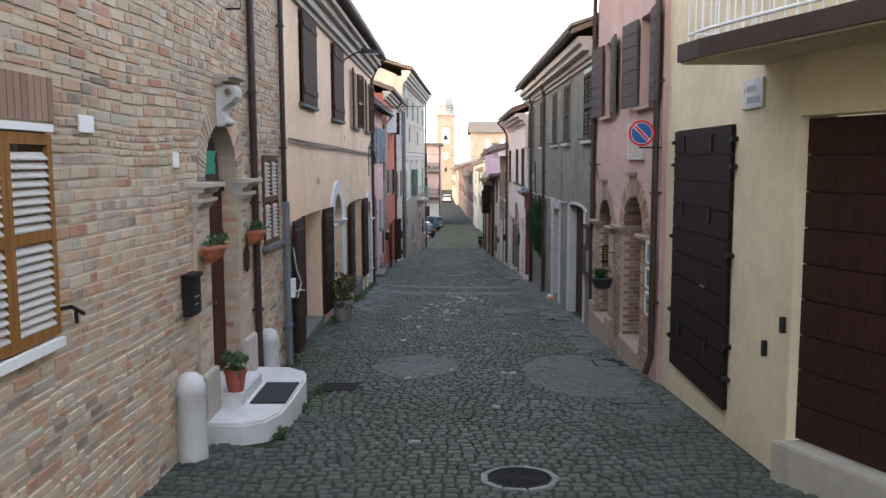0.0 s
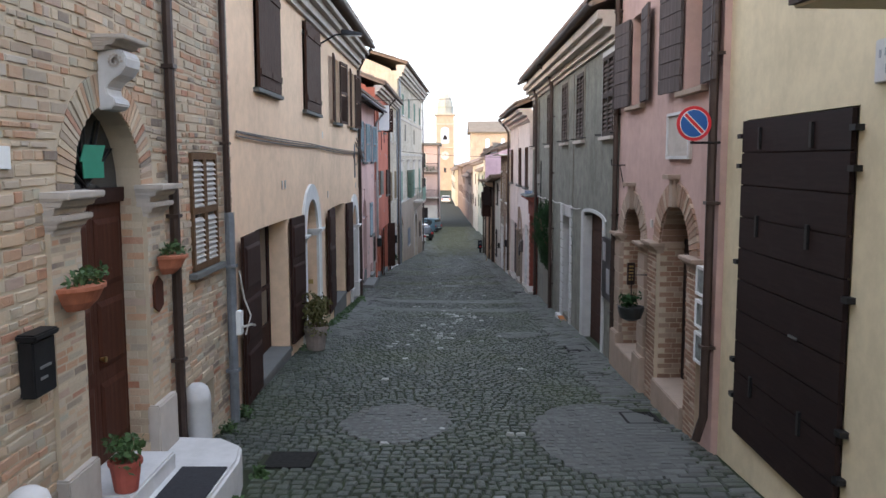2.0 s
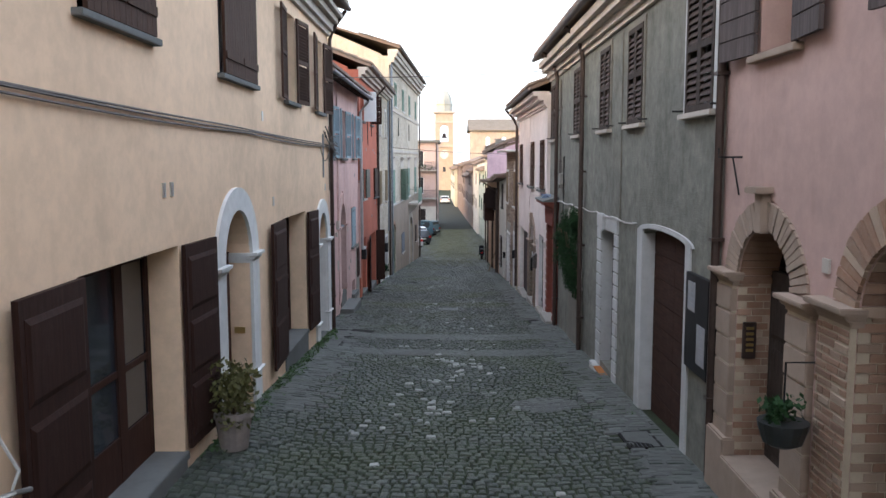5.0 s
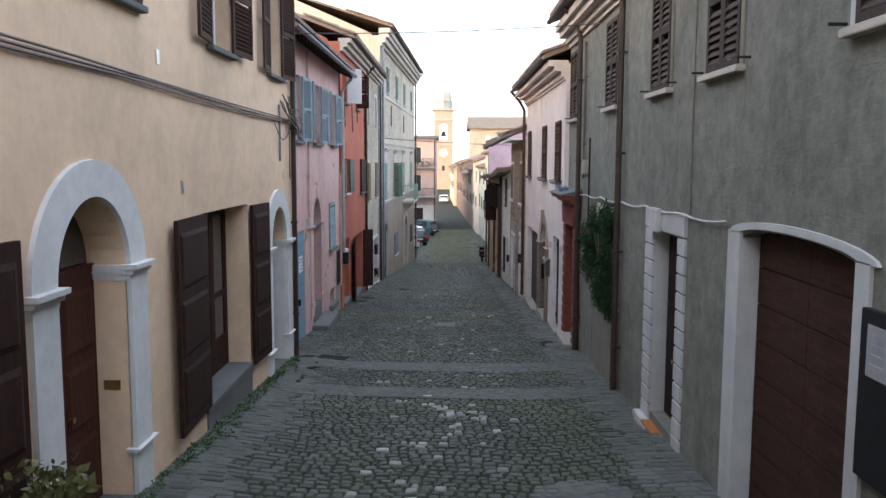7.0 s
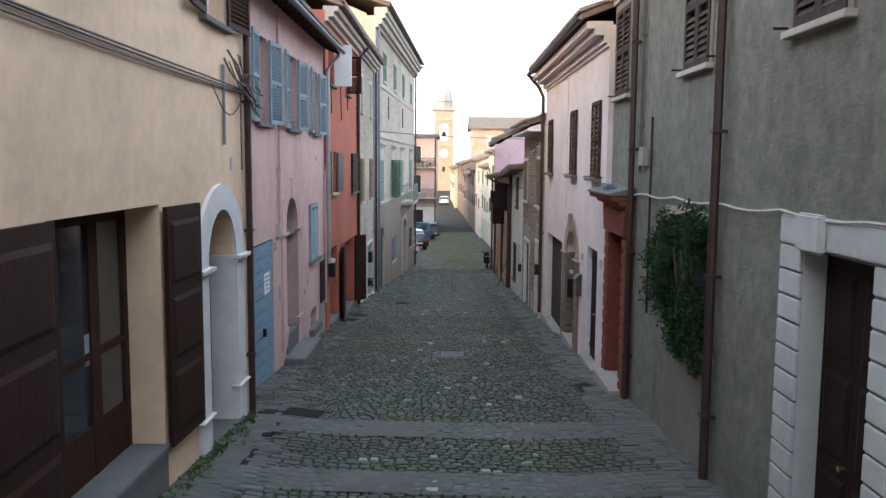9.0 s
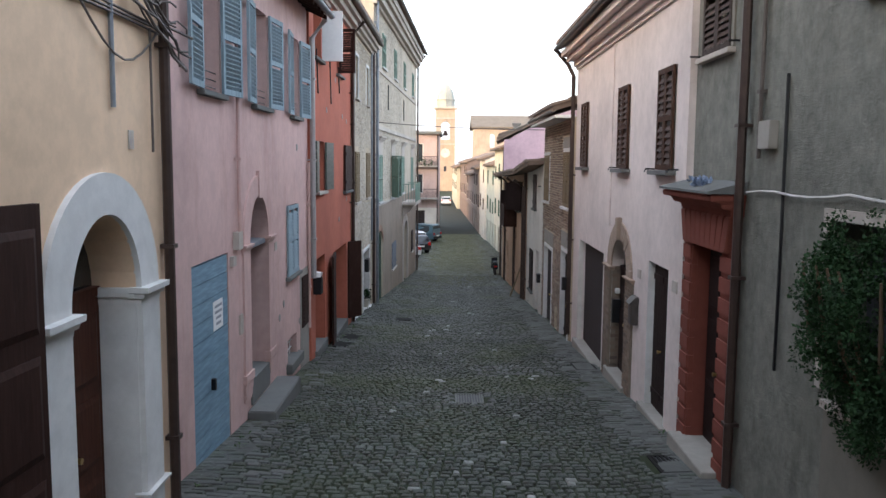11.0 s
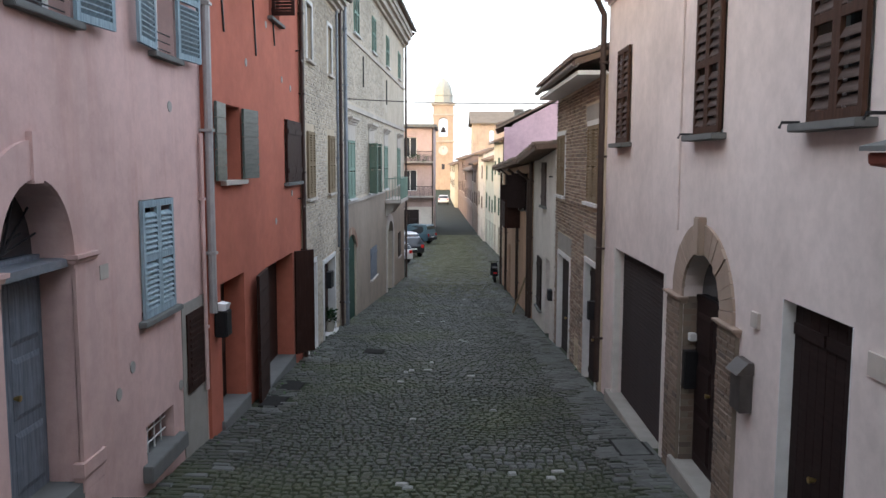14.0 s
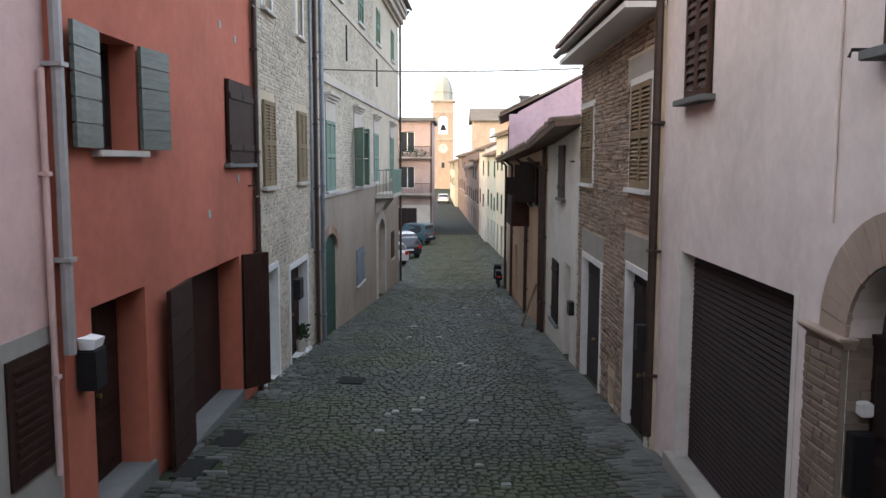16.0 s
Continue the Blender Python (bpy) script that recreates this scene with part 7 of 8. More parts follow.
# ---- far houses, both sides ----
def far_house(name, F, ua, ub, top, mat, label, floors, deep=8.0, shut=GREENSHUT, ridge=1.6, over=0.4, doors=True, step=2.6):
    holes = []
    n = max(1, int((ub - ua) / step))
    vary = random.Random(int(ua * 7) + 3)
    for i in range(n):
        c = ua + (i + 0.5) * (ub - ua) / n + vary.uniform(-0.3, 0.3)
        for k, z in enumerate(floors):
            if vary.random() < 0.15:
                continue
            z += vary.uniform(-0.12, 0.12)
            a = vary.uniform(0.34, 0.5)
            holes.append((c - a, c + a, z, z + vary.uniform(1.1, 1.42), 0))
        g = F.g(c)
        if floors[0] < g + 2.35:
            continue
        holes.append((c - 0.55, c + 0.55, g - 0.05, g + 2.2, 0))
    h = house_shell(name, F, ua, ub, top, holes, mat, label, deep=deep, ridge=ridge, over=over)
    for q in holes:
        if q[3] - q[2] < 1.5:
            window(h, F, q[0], q[1], q[2], q[3], "slat", shut, (0, 0), sill=STONE, vclosed=0.0, lab="louvred shutter", detail=False)
        else:
            door(h, F, q[0], q[1], q[2], q[3], "panel", DARKBROWN if random.random() < 0.6 else GREYWOOD, 0.15, 0, "wooden house door", knob=False, detail=False)
    gutter(h, F, ua, ub, over + 0.05, top - 0.03)
    return h


FM = Facade(1, 2.98, 72.0, 4.1, 88.0)
LILAC_HOUSE = far_house("lilac_house", FM, 72.0, 80.0, 3.4, LILAC, "tall lilac plastered house with plain gable", [-1.6, 1.4], deep=9, ridge=2.4, shut=SHUTBROWN)
mb = MB()
mb.box(FM, 75.7, 76.2, -1.0, -0.55, 3.5, 4.45)
mb.box(FM, 75.62, 76.28, -1.08, -0.47, 4.45, 4.55)
part("chimney", mb, WORNSTONE, LILAC_HOUSE, "small rendered chimney")
far_house("ochre_house", FM, 80.0, 89.0, 3.9, OCHRE, "sunlit ochre yellow house with shutters", [-2.0, 1.2], shut=SHUTBROWN)
FN = Facade(1, 4.15, 89.0, 3.5, 106.0)
far_house("cream_house", FN, 89.0, 97.5, 3.1, CREAM, "cream plastered house with green shutters", [-2.6, 0.5], shut=GREENWOOD)
far_house("pale_green_house", FN, 97.5, 106.0, 1.7, PALEGREEN, "pale green house with green shutters", [-2.7, -0.1], shut=GREENWOOD)
FO = Facade(1, 3.3, 106.0, 1.4, 158.0)
far_house("grey_far_house", FO, 106.0, 113.0, 2.3, WHITEP, "pale grey row house with brown shutters", [-2.8, 0.0], shut=SHUTBROWN, step=2.9)
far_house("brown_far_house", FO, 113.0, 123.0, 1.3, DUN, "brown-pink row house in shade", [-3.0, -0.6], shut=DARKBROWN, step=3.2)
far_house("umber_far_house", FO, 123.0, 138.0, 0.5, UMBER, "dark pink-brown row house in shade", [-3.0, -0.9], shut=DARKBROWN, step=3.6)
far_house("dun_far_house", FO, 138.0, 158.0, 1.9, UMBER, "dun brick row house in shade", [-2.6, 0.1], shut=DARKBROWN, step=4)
FO2 = Facade(1, 0.9, 158.0, 0.2, 190.0)
far_house("sunlit_far_house", FO2, 158.0, 190.0, 1.0, CREAM, "sunlit cream house at the street's end", [-2.6, -0.2], shut=SHUTBROWN, step=5)


def balcony_block():
    """Pink block of flats that faces the street, with two balconies."""
    C = Cross(112.0)
    h = thing("apartment_house", (-6.0, 116.0, -5.9), "pink apartment house with balconies above parked cars", "apartment house")
    holes = [(-4.6, -3.2, 2.0, 4.0, 0), (-4.6, -3.2, -1.4, 0.7, 0), (-4.9, -3.0, -5.8, -3.3, 0)]
    up = MB()
    wall_mesh(up, C, -13.0, -1.5, -3.0, 5.0, holes[:2], 0.4)
    part("upper_wall", up, FLATPINK, h)
    lo = MB()
    wall_mesh(lo, C, -13.0, -1.5, -6.6, -3.0, [holes[2]], 0.4)
    part("lower_wall", lo, WHITEP, h)
    mb = MB()
    mb.hexa([(-13, 112.4, -6.6), (-12.6, 112.4, -6.6), (-12.6, 123, -6.6), (-13, 123, -6.6), (-13, 112.4, 5), (-12.6, 112.4, 5), (-12.6, 123, 5), (-13, 123, 5)])
    mb.hexa([(-1.9, 112.4, -6.6), (-1.5, 112.4, -6.6), (-1.5, 123, -6.6), (-1.9, 123, -6.6), (-1.9, 112.4, 5), (-1.5, 112.4, 5), (-1.5, 123, 5), (-1.9, 123, 5)])
    mb.hexa([(-12.6, 122.7, -6.6), (-1.9, 122.7, -6.6), (-1.9, 123, -6.6), (-12.6, 123, -6.6), (-12.6, 122.7, 5), (-1.9, 122.7, 5), (-1.9, 123, 5), (-12.6, 123, 5)])
    part("side_wall", mb, FLATPINK, h)
    mb = MB()
    mb.hexa([(-13.4, 111.5, 5.0), (-1.2, 111.5, 5.0), (-1.2, 123.4, 5.0), (-13.4, 123.4, 5.0), (-13.4, 111.5, 5.3), (-1.2, 111.5, 5.3), (-1.2, 123.4, 5.3), (-13.4, 123.4, 5.3)])
    part("flat_roof", mb, SLAB, h)
    for q in holes[:2]:
        window(h, C, q[0], q[1], q[2], q[3], "", None, sill=None)
    door(h, C, -4.9, -3.0, -5.8, -3.3, "panel", ROLLER, 0.2, 0, "garage door", knob=False)
    for z in (1.6, -1.9):
        mb = MB()
        mb.box(C, -8.0, -1.55, 0.0, 0.95, z - 0.15, z)
        b = part("balcony", mb, CONCRETE, h, "concrete balcony")
        mb = MB()
        for i in range(50):
            u = -7.95 + i * 0.129
            mb.box(C, u, u + 0.03, 0.88, 0.91, z, z + 0.95)
        mb.box(C, -8.0, -1.55, 0.86, 0.93, z + 0.95, z + 1.0)
        part("balcony_rail", mb, IRON, b)
    pipe(h, C, [(-1.62, 0.08, 4.9), (-1.62, 0.08, -5.8)], COPPER, 0.07)
    for k in range(5):
        mb = MB()
        foliage(mb, (-2.2 - k * 0.75, 111.05, 1.9), (0.5, 0.3, 0.45), 90, 0.14, 20 + k)
        solo("balcony_plant", mb, LEAFD, "green potted plant on a balcony edge", "plant", "balcony plants")
    return h


balcony_block()


def bell_tower():
    C = Cross(229.0)
    h = thing("bell_tower", (-1.5, 231.5, -5.3), "brick bell tower with clock and domed top", "tower")
    holes = [(-2.7, -0.5, 7.6, 11.2, 0.95)]
    mb = MB()
    wall_mesh(mb, C, -4.0, 0.9, -6, 15.4, holes, 0.6)
    part("front_wall", mb, TERRA, h)
    for x in (-4.0, 0.3):
        mb = MB()
        S = Facade(-1 if x > -1 else 1, x + (0.6 if x > -1 else 0.0))
        wall_mesh(mb, S, 229.6, 234.0, -6, 15.4, [(230.7, 232.6, 7.6, 11.2, 0.95)], 0.6)
        part("side_wall", mb, TERRA, h)
    mb = MB()
    Bk = Cross(233.4)
    wall_mesh(mb, Bk, -3.4, 0.3, -6, 15.4, holes, 0.6)
    part("back_wall", mb, TERRA, h)
    mb = MB()
    mb.box(None, -3.4, 0.3, 229.6, 233.4, 7.0, 7.4)
    part("bell_floor", mb, TERRA, h)
    for z, o in ((6.2, 0.25), (12.6, 0.2), (15.2, 0.5)):
        mb = MB()
        mb.box(None, -4.0 - o, 0.9 + o, 229 - o, 234 + o, z, z + 0.4)
        part("cornice", mb, STONE, h)
    mb = MB()
    mb.tube([(-1.55, 228.98, 4.2), (-1.55, 228.88, 4.2)], 1.15, 28)
    ck = part("clock_face", mb, MARBLE, h, "round pale clock face")
    mb = MB()
    mb.hexa([(-1.6, 228.85, 4.2), (-1.5, 228.85, 4.2), (-1.5, 228.87, 4.2), (-1.6, 228.87, 4.2), (-1.6, 228.85, 5.1), (-1.5, 228.85, 5.1), (-1.5, 228.87, 5.1), (-1.6, 228.87, 5.1)])
    part("clock_pointer", mb, IRON, ck)
    # near-black block painted for the unlit tower opening
    mb = MB()
    mb.box(None, -1.9, -1.2, 228.9, 229.02, -0.4, 0.9)
    part("window", mb, INK_AND_UNLIT, h)
    mb = MB()
    mb.lathe((-1.55, 231.5, 7.4), [(0.75, 1.2), (0.7, 1.4), (0.5, 1.9), (0.42, 2.3), (0.2, 2.5)], 16)
    part("bell", mb, COPPER, h)
    mb = MB()
    mb.lathe((-1.55, 231.5, 15.6), [(2.3, 0), (2.3, 1.8), (2.5, 1.9), (2.5, 2.1), (2.15, 2.15), (2.05, 3.2), (1.75, 4.2), (1.2, 5.2), (0.5, 5.9), (0.15, 6.1), (0.12, 6.9)], 8)
    part("dome", mb, DOMEGREEN, h, "pale weathered octagonal dome")
    return h


bell_tower()


def church():
    F = Cross(215.0)
    h = thing("church", (12.0, 222.0, -5.3), "long brick church with pitched roof", "church")
    mb = MB()
    wall_mesh(mb, F, 5.3, 22.0, -6, 10.0, [(9.0, 10.0, 5.5, 8.0, 0.5), (13.0, 14.0, 5.5, 8.0, 0.5)], 0.5)
    part("front_wall", mb, TERRA, h)
    mb = MB()
    mb.box(None, 5.3, 5.8, 215.5, 232, -6, 10)
    mb.box(None, 21.5, 22, 215.5, 232, -6, 10)
    part("side_wall", mb, TERRA, h)
    mb = MB()
    mb.hexa([(4.6, 214.4, 9.9), (22.6, 214.4, 9.9), (22.6, 224, 13.0), (4.6, 224, 13.0), (4.6, 214.4, 10.2), (22.6, 214.4, 10.2), (22.6, 224, 13.3), (4.6, 224, 13.3)])
    mb.hexa([(4.6, 233, 9.9), (22.6, 233, 9.9), (22.6, 224, 13.0), (4.6, 224, 13.0), (4.6, 233, 10.2), (22.6, 233, 10.2), (22.6, 224, 13.3), (4.6, 224, 13.3)])
    part("roof", mb, DARKMORTAR, h)


church()
# plain houses that close the street behind the start and beside the square
FZ = Facade(1, 6.8)
far_house("yellow_house_behind", FZ, -14.0, -6.0, 7.2, YELLOW, "plain yellow house beside the street's start", [4.0], step=4)
FW = Facade(-1, -10.0)
far_house("row_house_on_square", FW, 78.0, 110.0, 1.5, CREAM, "plain cream house behind the parked cars", [-2.0], step=5)


# ---- street furniture and loose things ----
def bollard(x, y, r, hgt):
    z = gz(x, y) - 0.05
    mb = MB()
    mb.lathe((x, y, z), [(r * 1.04, 0), (r * 1.03, 0.1), (r, hgt * 0.45), (r * 0.97, hgt - 0.22), (r * 1.02, hgt - 0.2), (r * 1.0, hgt - 0.14), (r * 0.8, hgt - 0.04), (r * 0.45, hgt), (0.02, hgt + 0.01)], 20)
    solo("stone_bollard", mb, MARBLE, "whitewashed round-topped stone bollard against the wall", "bollard", "stone bollards", smooth=True)


bollard(-2.84, 8.62, 0.16, 1.0)
bollard(-2.82, 12.35, 0.15, 0.98)


def doorstep():
    h = thing("door_steps", (-2.6, 10.5, -0.3), "worn white marble door steps with rounded ends", "steps")
    mb = MB()
    pts = [(-2.97, 9.2), (-2.45, 9.2), (-2.2, 9.35), (-2.08, 9.7), (-2.05, 10.4), (-2.05, 11.2), (-2.12, 11.6), (-2.4, 11.85), (-2.97, 11.9)]
    n = len(pts)
    mb.v += [(x, y, -0.75) for x, y in pts] + [(x, y, -0.04) for x, y in pts]
    mb.f += [tuple(range(n)), tuple(range(n, 2 * n))] + [(i, (i + 1) % n, n + (i + 1) % n, n + i) for i in range(n)]
    part("lower_step", mb, MARBLE, h, bevel=0.03)
    mb = MB()
    mb.box(None, -3.3, -2.62, 9.86, 10.98, -0.6, 0.13)
    part("upper_step", mb, MARBLE, h, bevel=0.02)
    mb = MB()
    mb.box(None, -2.55, -2.1, 10.0, 10.95, -0.04, -0.022)
    solo("door_mat", mb, MAT_BLACK, "black ribbed rubber mat on the marble step", "door mat")


doorstep()


def pot_plant(c, r, hgt, potmat, leafmat, lr, n, size, label, seed, squash=1.0, lab2="", name="potted_plant", group=""):
    h = thing(name, c, label, "potted plant", group)
    mb = MB()
    mb.lathe(c, [(r * 0.68, 0), (r * 0.72, 0.01), (r * 0.95, hgt * 0.85), (r * 1.05, hgt * 0.86), (r * 1.05, hgt), (r * 0.9, hgt), (r * 0.88, hgt * 0.9)], 16, squash)
    part("pot", mb, potmat, h)
    mb = MB()
    foliage(mb, (c[0], c[1], c[2] + hgt + lr[2] * 0.55), lr, n, size, seed)
    part("leaves", mb, leafmat, h)
    mb = MB()
    for k in range(5):
        a = k * 1.3
        mb.tube([(c[0], c[1], c[2] + hgt * 0.8), (c[0] + lr[0] * 0.4 * math.cos(a), c[1] + lr[1] * 0.4 * math.sin(a), c[2] + hgt + lr[2] * 0.7)], [0.012, 0.005], 5)
    part("stems", mb, TWIG, h)
    return h


pot_plant((-2.72, 10.0, 0.13), 0.14, 0.28, REDPOT, LEAF, (0.2, 0.2, 0.16), 260, 0.07, "dull red pot with small green plant on the step", 3)
pot_plant((-2.62, 19.35, gz(-2.62, 19.35)), 0.25, 0.5, GREYPOT, LEAFY, (0.36, 0.42, 0.45), 900, 0.09, "grey planter with a yellowing leafy shrub", 5)
pot_plant((-3.36, 52.75, -3.4), 0.15, 0.3, CREAM, LEAFD, (0.22, 0.22, 0.3), 200, 0.1, "pale pot with a small green plant", 6)


def wall_planter(F, u, w, ln, seed):
    h = thing("wall_planter", F.p(u, 0.15, w), "terracotta wall bowl with small green plants", "planter", "terracotta wall bowls")
    mb = MB()
    prof = [(0.0, -0.12), (0.1, -0.11), (0.17, -0.04), (0.22, 0.06), (0.235, 0.06), (0.235, 0.09), (0.0, 0.09)]
    n = 10
    rings = []
    for v, z in prof:
        rings.append([F.p(u + (v + 0.02) / 0.255 * ln / 2 * -math.cos(math.pi * k / n), 0.09 + v * math.sin(math.pi * k / n) + 0.0, w + z) for k in range(n + 1)])
    for r in rings:
        mb.v += r
    m = n + 1
    for i in range(len(rings) - 1):
        for k in range(n):
            mb.f.append((i * m + k, i * m + k + 1, (i + 1) * m + k + 1, (i + 1) * m + k))
        mb.f.append((i * m, (i + 1) * m, (i + 1) * m + n, i * m + n))
    part("bowl", mb, TERRACOTTA, h)
    mb = MB()
    foliage(mb, F.p(u, 0.2, w + 0.15), (0.13, ln * 0.5, 0.1), 190, 0.06, seed)
    part("leaves", mb, LEAF, h)


wall_planter(FA, 9.55, 1.93, 0.6, 11)
wall_planter(FA, 11.62, 1.93, 0.46, 12)

mb = MB()
mb.box(FA, 8.8, 9.12, 0.012, 0.13, 1.3, 1.72)
mbx = thing("mailbox", FA.p(8.96, 0.07, 1.3), "dark grey metal mailbox on the brick wall", "mailbox")
part("box", mb, IRON, mbx, bevel=0.012)
mb = MB()
mb.box(FA, 8.78, 9.14, 0.01, 0.16, 1.72, 1.77)
part("lid", mb, IRON, mbx, bevel=0.012)
mb = MB()
mb.box(FA, 8.88, 9.04, 0.13, 0.136, 1.5, 1.52)
mb.box(FA, 8.88, 8.98, 0.13, 0.136, 1.42, 1.44)
part("slot_bars", mb, STEEL, mbx)
mb = MB()
mb.box(FA, 6.5, 6.76, 0.012, 0.03, 3.24, 3.38)
solo("wall_plate", mb, WHITEPAINT, "blank white ceramic plate on the brick wall", "wall plate", bevel=0.004)
mb = MB()
mb.box(FA, 8.66, 8.84, 0.012, 0.03, 2.94, 3.1)
solo("wall_plate", mb, WHITEPAINT, "small blank white plate beside the arch", "wall plate", bevel=0.004)
mb = MB()
pts = [(11.34, 1.5), (11.46, 1.44), (11.58, 1.5), (11.58, 1.74), (11.46, 1.82), (11.34, 1.74)]
mb.extrude(FA, pts, 0.05, 0.08)
solo("wall_plaque", mb, DOORWOOD, "small brown shield plaque on the pilaster", "plaque", bevel=0.004)


def hanging_basket():
    c = FP.p(15.85, 0.3, 0.62)
    h = thing("hanging_basket", c, "black hanging pot with trailing plant on the pier", "hanging basket")
    mb = MB()
    mb.lathe(c, [(0.08, -0.14), (0.16, -0.1), (0.2, 0.02), (0.21, 0.08), (0.19, 0.08)], 16)
    part("pot", mb, BLACKPOT, h)
    mb = MB()
    foliage(mb, (c[0], c[1], c[2] + 0.15), (0.22, 0.24, 0.16), 260, 0.07, 14)
    part("leaves", mb, LEAFD, h)
    mb = MB()
    mb.tube([FP.p(15.85, 0.05, 1.2), FP.p(15.85, 0.3, 1.2), FP.p(15.85, 0.3, 0.7)], 0.01, 5)
    part("hook", mb, IRON, h)


hanging_basket()


def shrub():
    """Conifer-like shrub growing out over the ledge of the grey house."""
    h = thing("wall_shrub", FH.p(28.9, 0.2, -0.05), "dense dark green shrub overhanging the wall ledge", "shrub")
    for k in range(6):
        u = 28.2 + k * 0.3
        mb = MB()
        mb.tube([FH.p(u, -0.1, 0.0), FH.p(u + 0.05, 0.2, 0.5), FH.p(u + random.uniform(-0.2, 0.2), 0.35, 1.2)], [0.035, 0.025, 0.01], 6)
        part("branch", mb, TWIG, h)
    rng = random.Random(21)
    mb = MB()
    for k in range(46):
        u = rng.uniform(27.8, 29.55)
        w = rng.uniform(-0.15, 1.55)
        out = 0.42 * (1 - abs(w - 0.75) / 1.3)
        foliage(mb, FH.p(u, rng.uniform(0.05, out), w), (0.17, 0.26, 0.3), 520, 0.04, 100 + k)
    part("leaves", mb, LEAFD, h)


shrub()


def tap_box():
    """Small white tap box and hose on the zinc pipe."""
    h = thing("water_tap", FB.p(14.2, 0.2, 0.75), "white meter box and tap with hose on the pipe", "tap")
    mb = MB()
    mb.box(FB, 14.08, 14.24, 0.15, 0.22, 0.62, 0.95)
    part("box", mb, WHITEPAINT, h, bevel=0.008)
    mb = MB()
    mb.tube([FB.p(14.16, 0.22, 0.72), FB.p(14.24, 0.32, 0.74), FB.p(14.4, 0.34, 0.7)], 0.018, 6)
    part("tap", mb, STEEL, h)
    mb = MB()
    mb.tube([FB.p(14.16, 0.2, 1.5), FB.p(14.24, 0.24, 1.1), FB.p(14.34, 0.3, 0.85), FB.p(14.22, 0.25, 0.6)], 0.012, 6)
    part("hose", mb, WHITECABLE, h)


tap_box()


def flat_on_ground(name, x0, x1, y0, y1, material, label, cat, lift=-0.006, bars=0, thick=0.03):
    """A grating or cover lying on the street."""
    h = thing(name, ((x0 + x1) / 2, (y0 + y1) / 2, gz((x0 + x1) / 2, (y0 + y1) / 2)), label, cat, "street covers")
    mb = MB()

    def P(x, y, dz):
        return (x, y, gz(x, y) + lift + dz)
    if bars:
        # thin slab painted near black for the unlit drain shaft
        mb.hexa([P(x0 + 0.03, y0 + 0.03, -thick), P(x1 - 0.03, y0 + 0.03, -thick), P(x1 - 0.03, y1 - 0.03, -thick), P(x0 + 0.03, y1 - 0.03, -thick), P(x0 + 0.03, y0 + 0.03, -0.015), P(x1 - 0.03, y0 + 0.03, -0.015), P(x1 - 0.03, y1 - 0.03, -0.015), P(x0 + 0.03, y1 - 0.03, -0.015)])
        part("pit", mb, INK_AND_UNLIT, h)
        mb = MB()
        for a, b, c_, d in ((x0, x1, y0, y0 + 0.04), (x0, x1, y1 - 0.04, y1), (x0, x0 + 0.04, y0 + 0.04, y1 - 0.04), (x1 - 0.04, x1, y0 + 0.04, y1 - 0.04)):
            mb.hexa([P(a, c_, -thick), P(b, c_, -thick), P(b, d, -thick), P(a, d, -thick), P(a, c_, 0.004), P(b, c_, 0.004), P(b, d, 0.004), P(a, d, 0.004)])
        part("frame", mb, material, h)
        for i in range(bars):
            mb = MB()
            a = x0 + 0.04 + (i + 0.25) * (x1 - x0 - 0.08) / bars
            b = a + 0.5 * (x1 - x0 - 0.08) / bars
            mb.hexa([P(a, y0 + 0.04, -thick), P(b, y0 + 0.04, -thick), P(b, y1 - 0.04, -thick), P(a, y1 - 0.04, -thick), P(a, y0 + 0.04, 0.002), P(b, y0 + 0.04, 0.002), P(b, y1 - 0.04, 0.002), P(a, y1 - 0.04, 0.002)])
            part("grate_bar", mb, material, h)
    else:
        mb.hexa([P(x0, y0, -thick), P(x1, y0, -thick), P(x1, y1, -thick), P(x0, y1, -thick), P(x0, y0, 0.004), P(x1, y0, 0.004), P(x1, y1, 0.004), P(x0, y1, 0.004)])
        part("cover", mb, material, h, bevel=0.004)
    return (x0 - 0.01, x1 + 0.01, y0 - 0.01, y1 + 0.01)


COVERS = []
COVERS.append(flat_on_ground("drain_cover", -2.05, -1.5, 12.15, 12.75, CASTIRON, "rusty flat iron access cover in the setts", "manhole cover"))
COVERS.append(flat_on_ground("drain_grate", 2.55, 3.05, 14.1, 14.75, CASTIRON, "black iron drain grate beside the wall", "drain grate", bars=7))
COVERS.append(flat_on_ground("drain_grate", 2.55, 3.02, 19.75, 20.6, CASTIRON, "black iron drain grate set in pale slab", "drain grate", bars=7))
COVERS.append(flat_on_ground("drain_grate", 2.5, 2.98, 32.6, 33.4, CASTIRON, "black iron drain grate by the red portal", "drain grate", bars=7))
COVERS.append(flat_on_ground("drain_grate", 2.56, 3.04, 40.05, 40.95, CASTIRON, "black iron drain grate by the arch", "drain grate", bars=7))
COVERS.append(flat_on_ground("street_grate", -0.1, 0.42, 36.75, 37.55, SLAB, "pale steel street grate in a stone frame", "drain grate", bars=9))
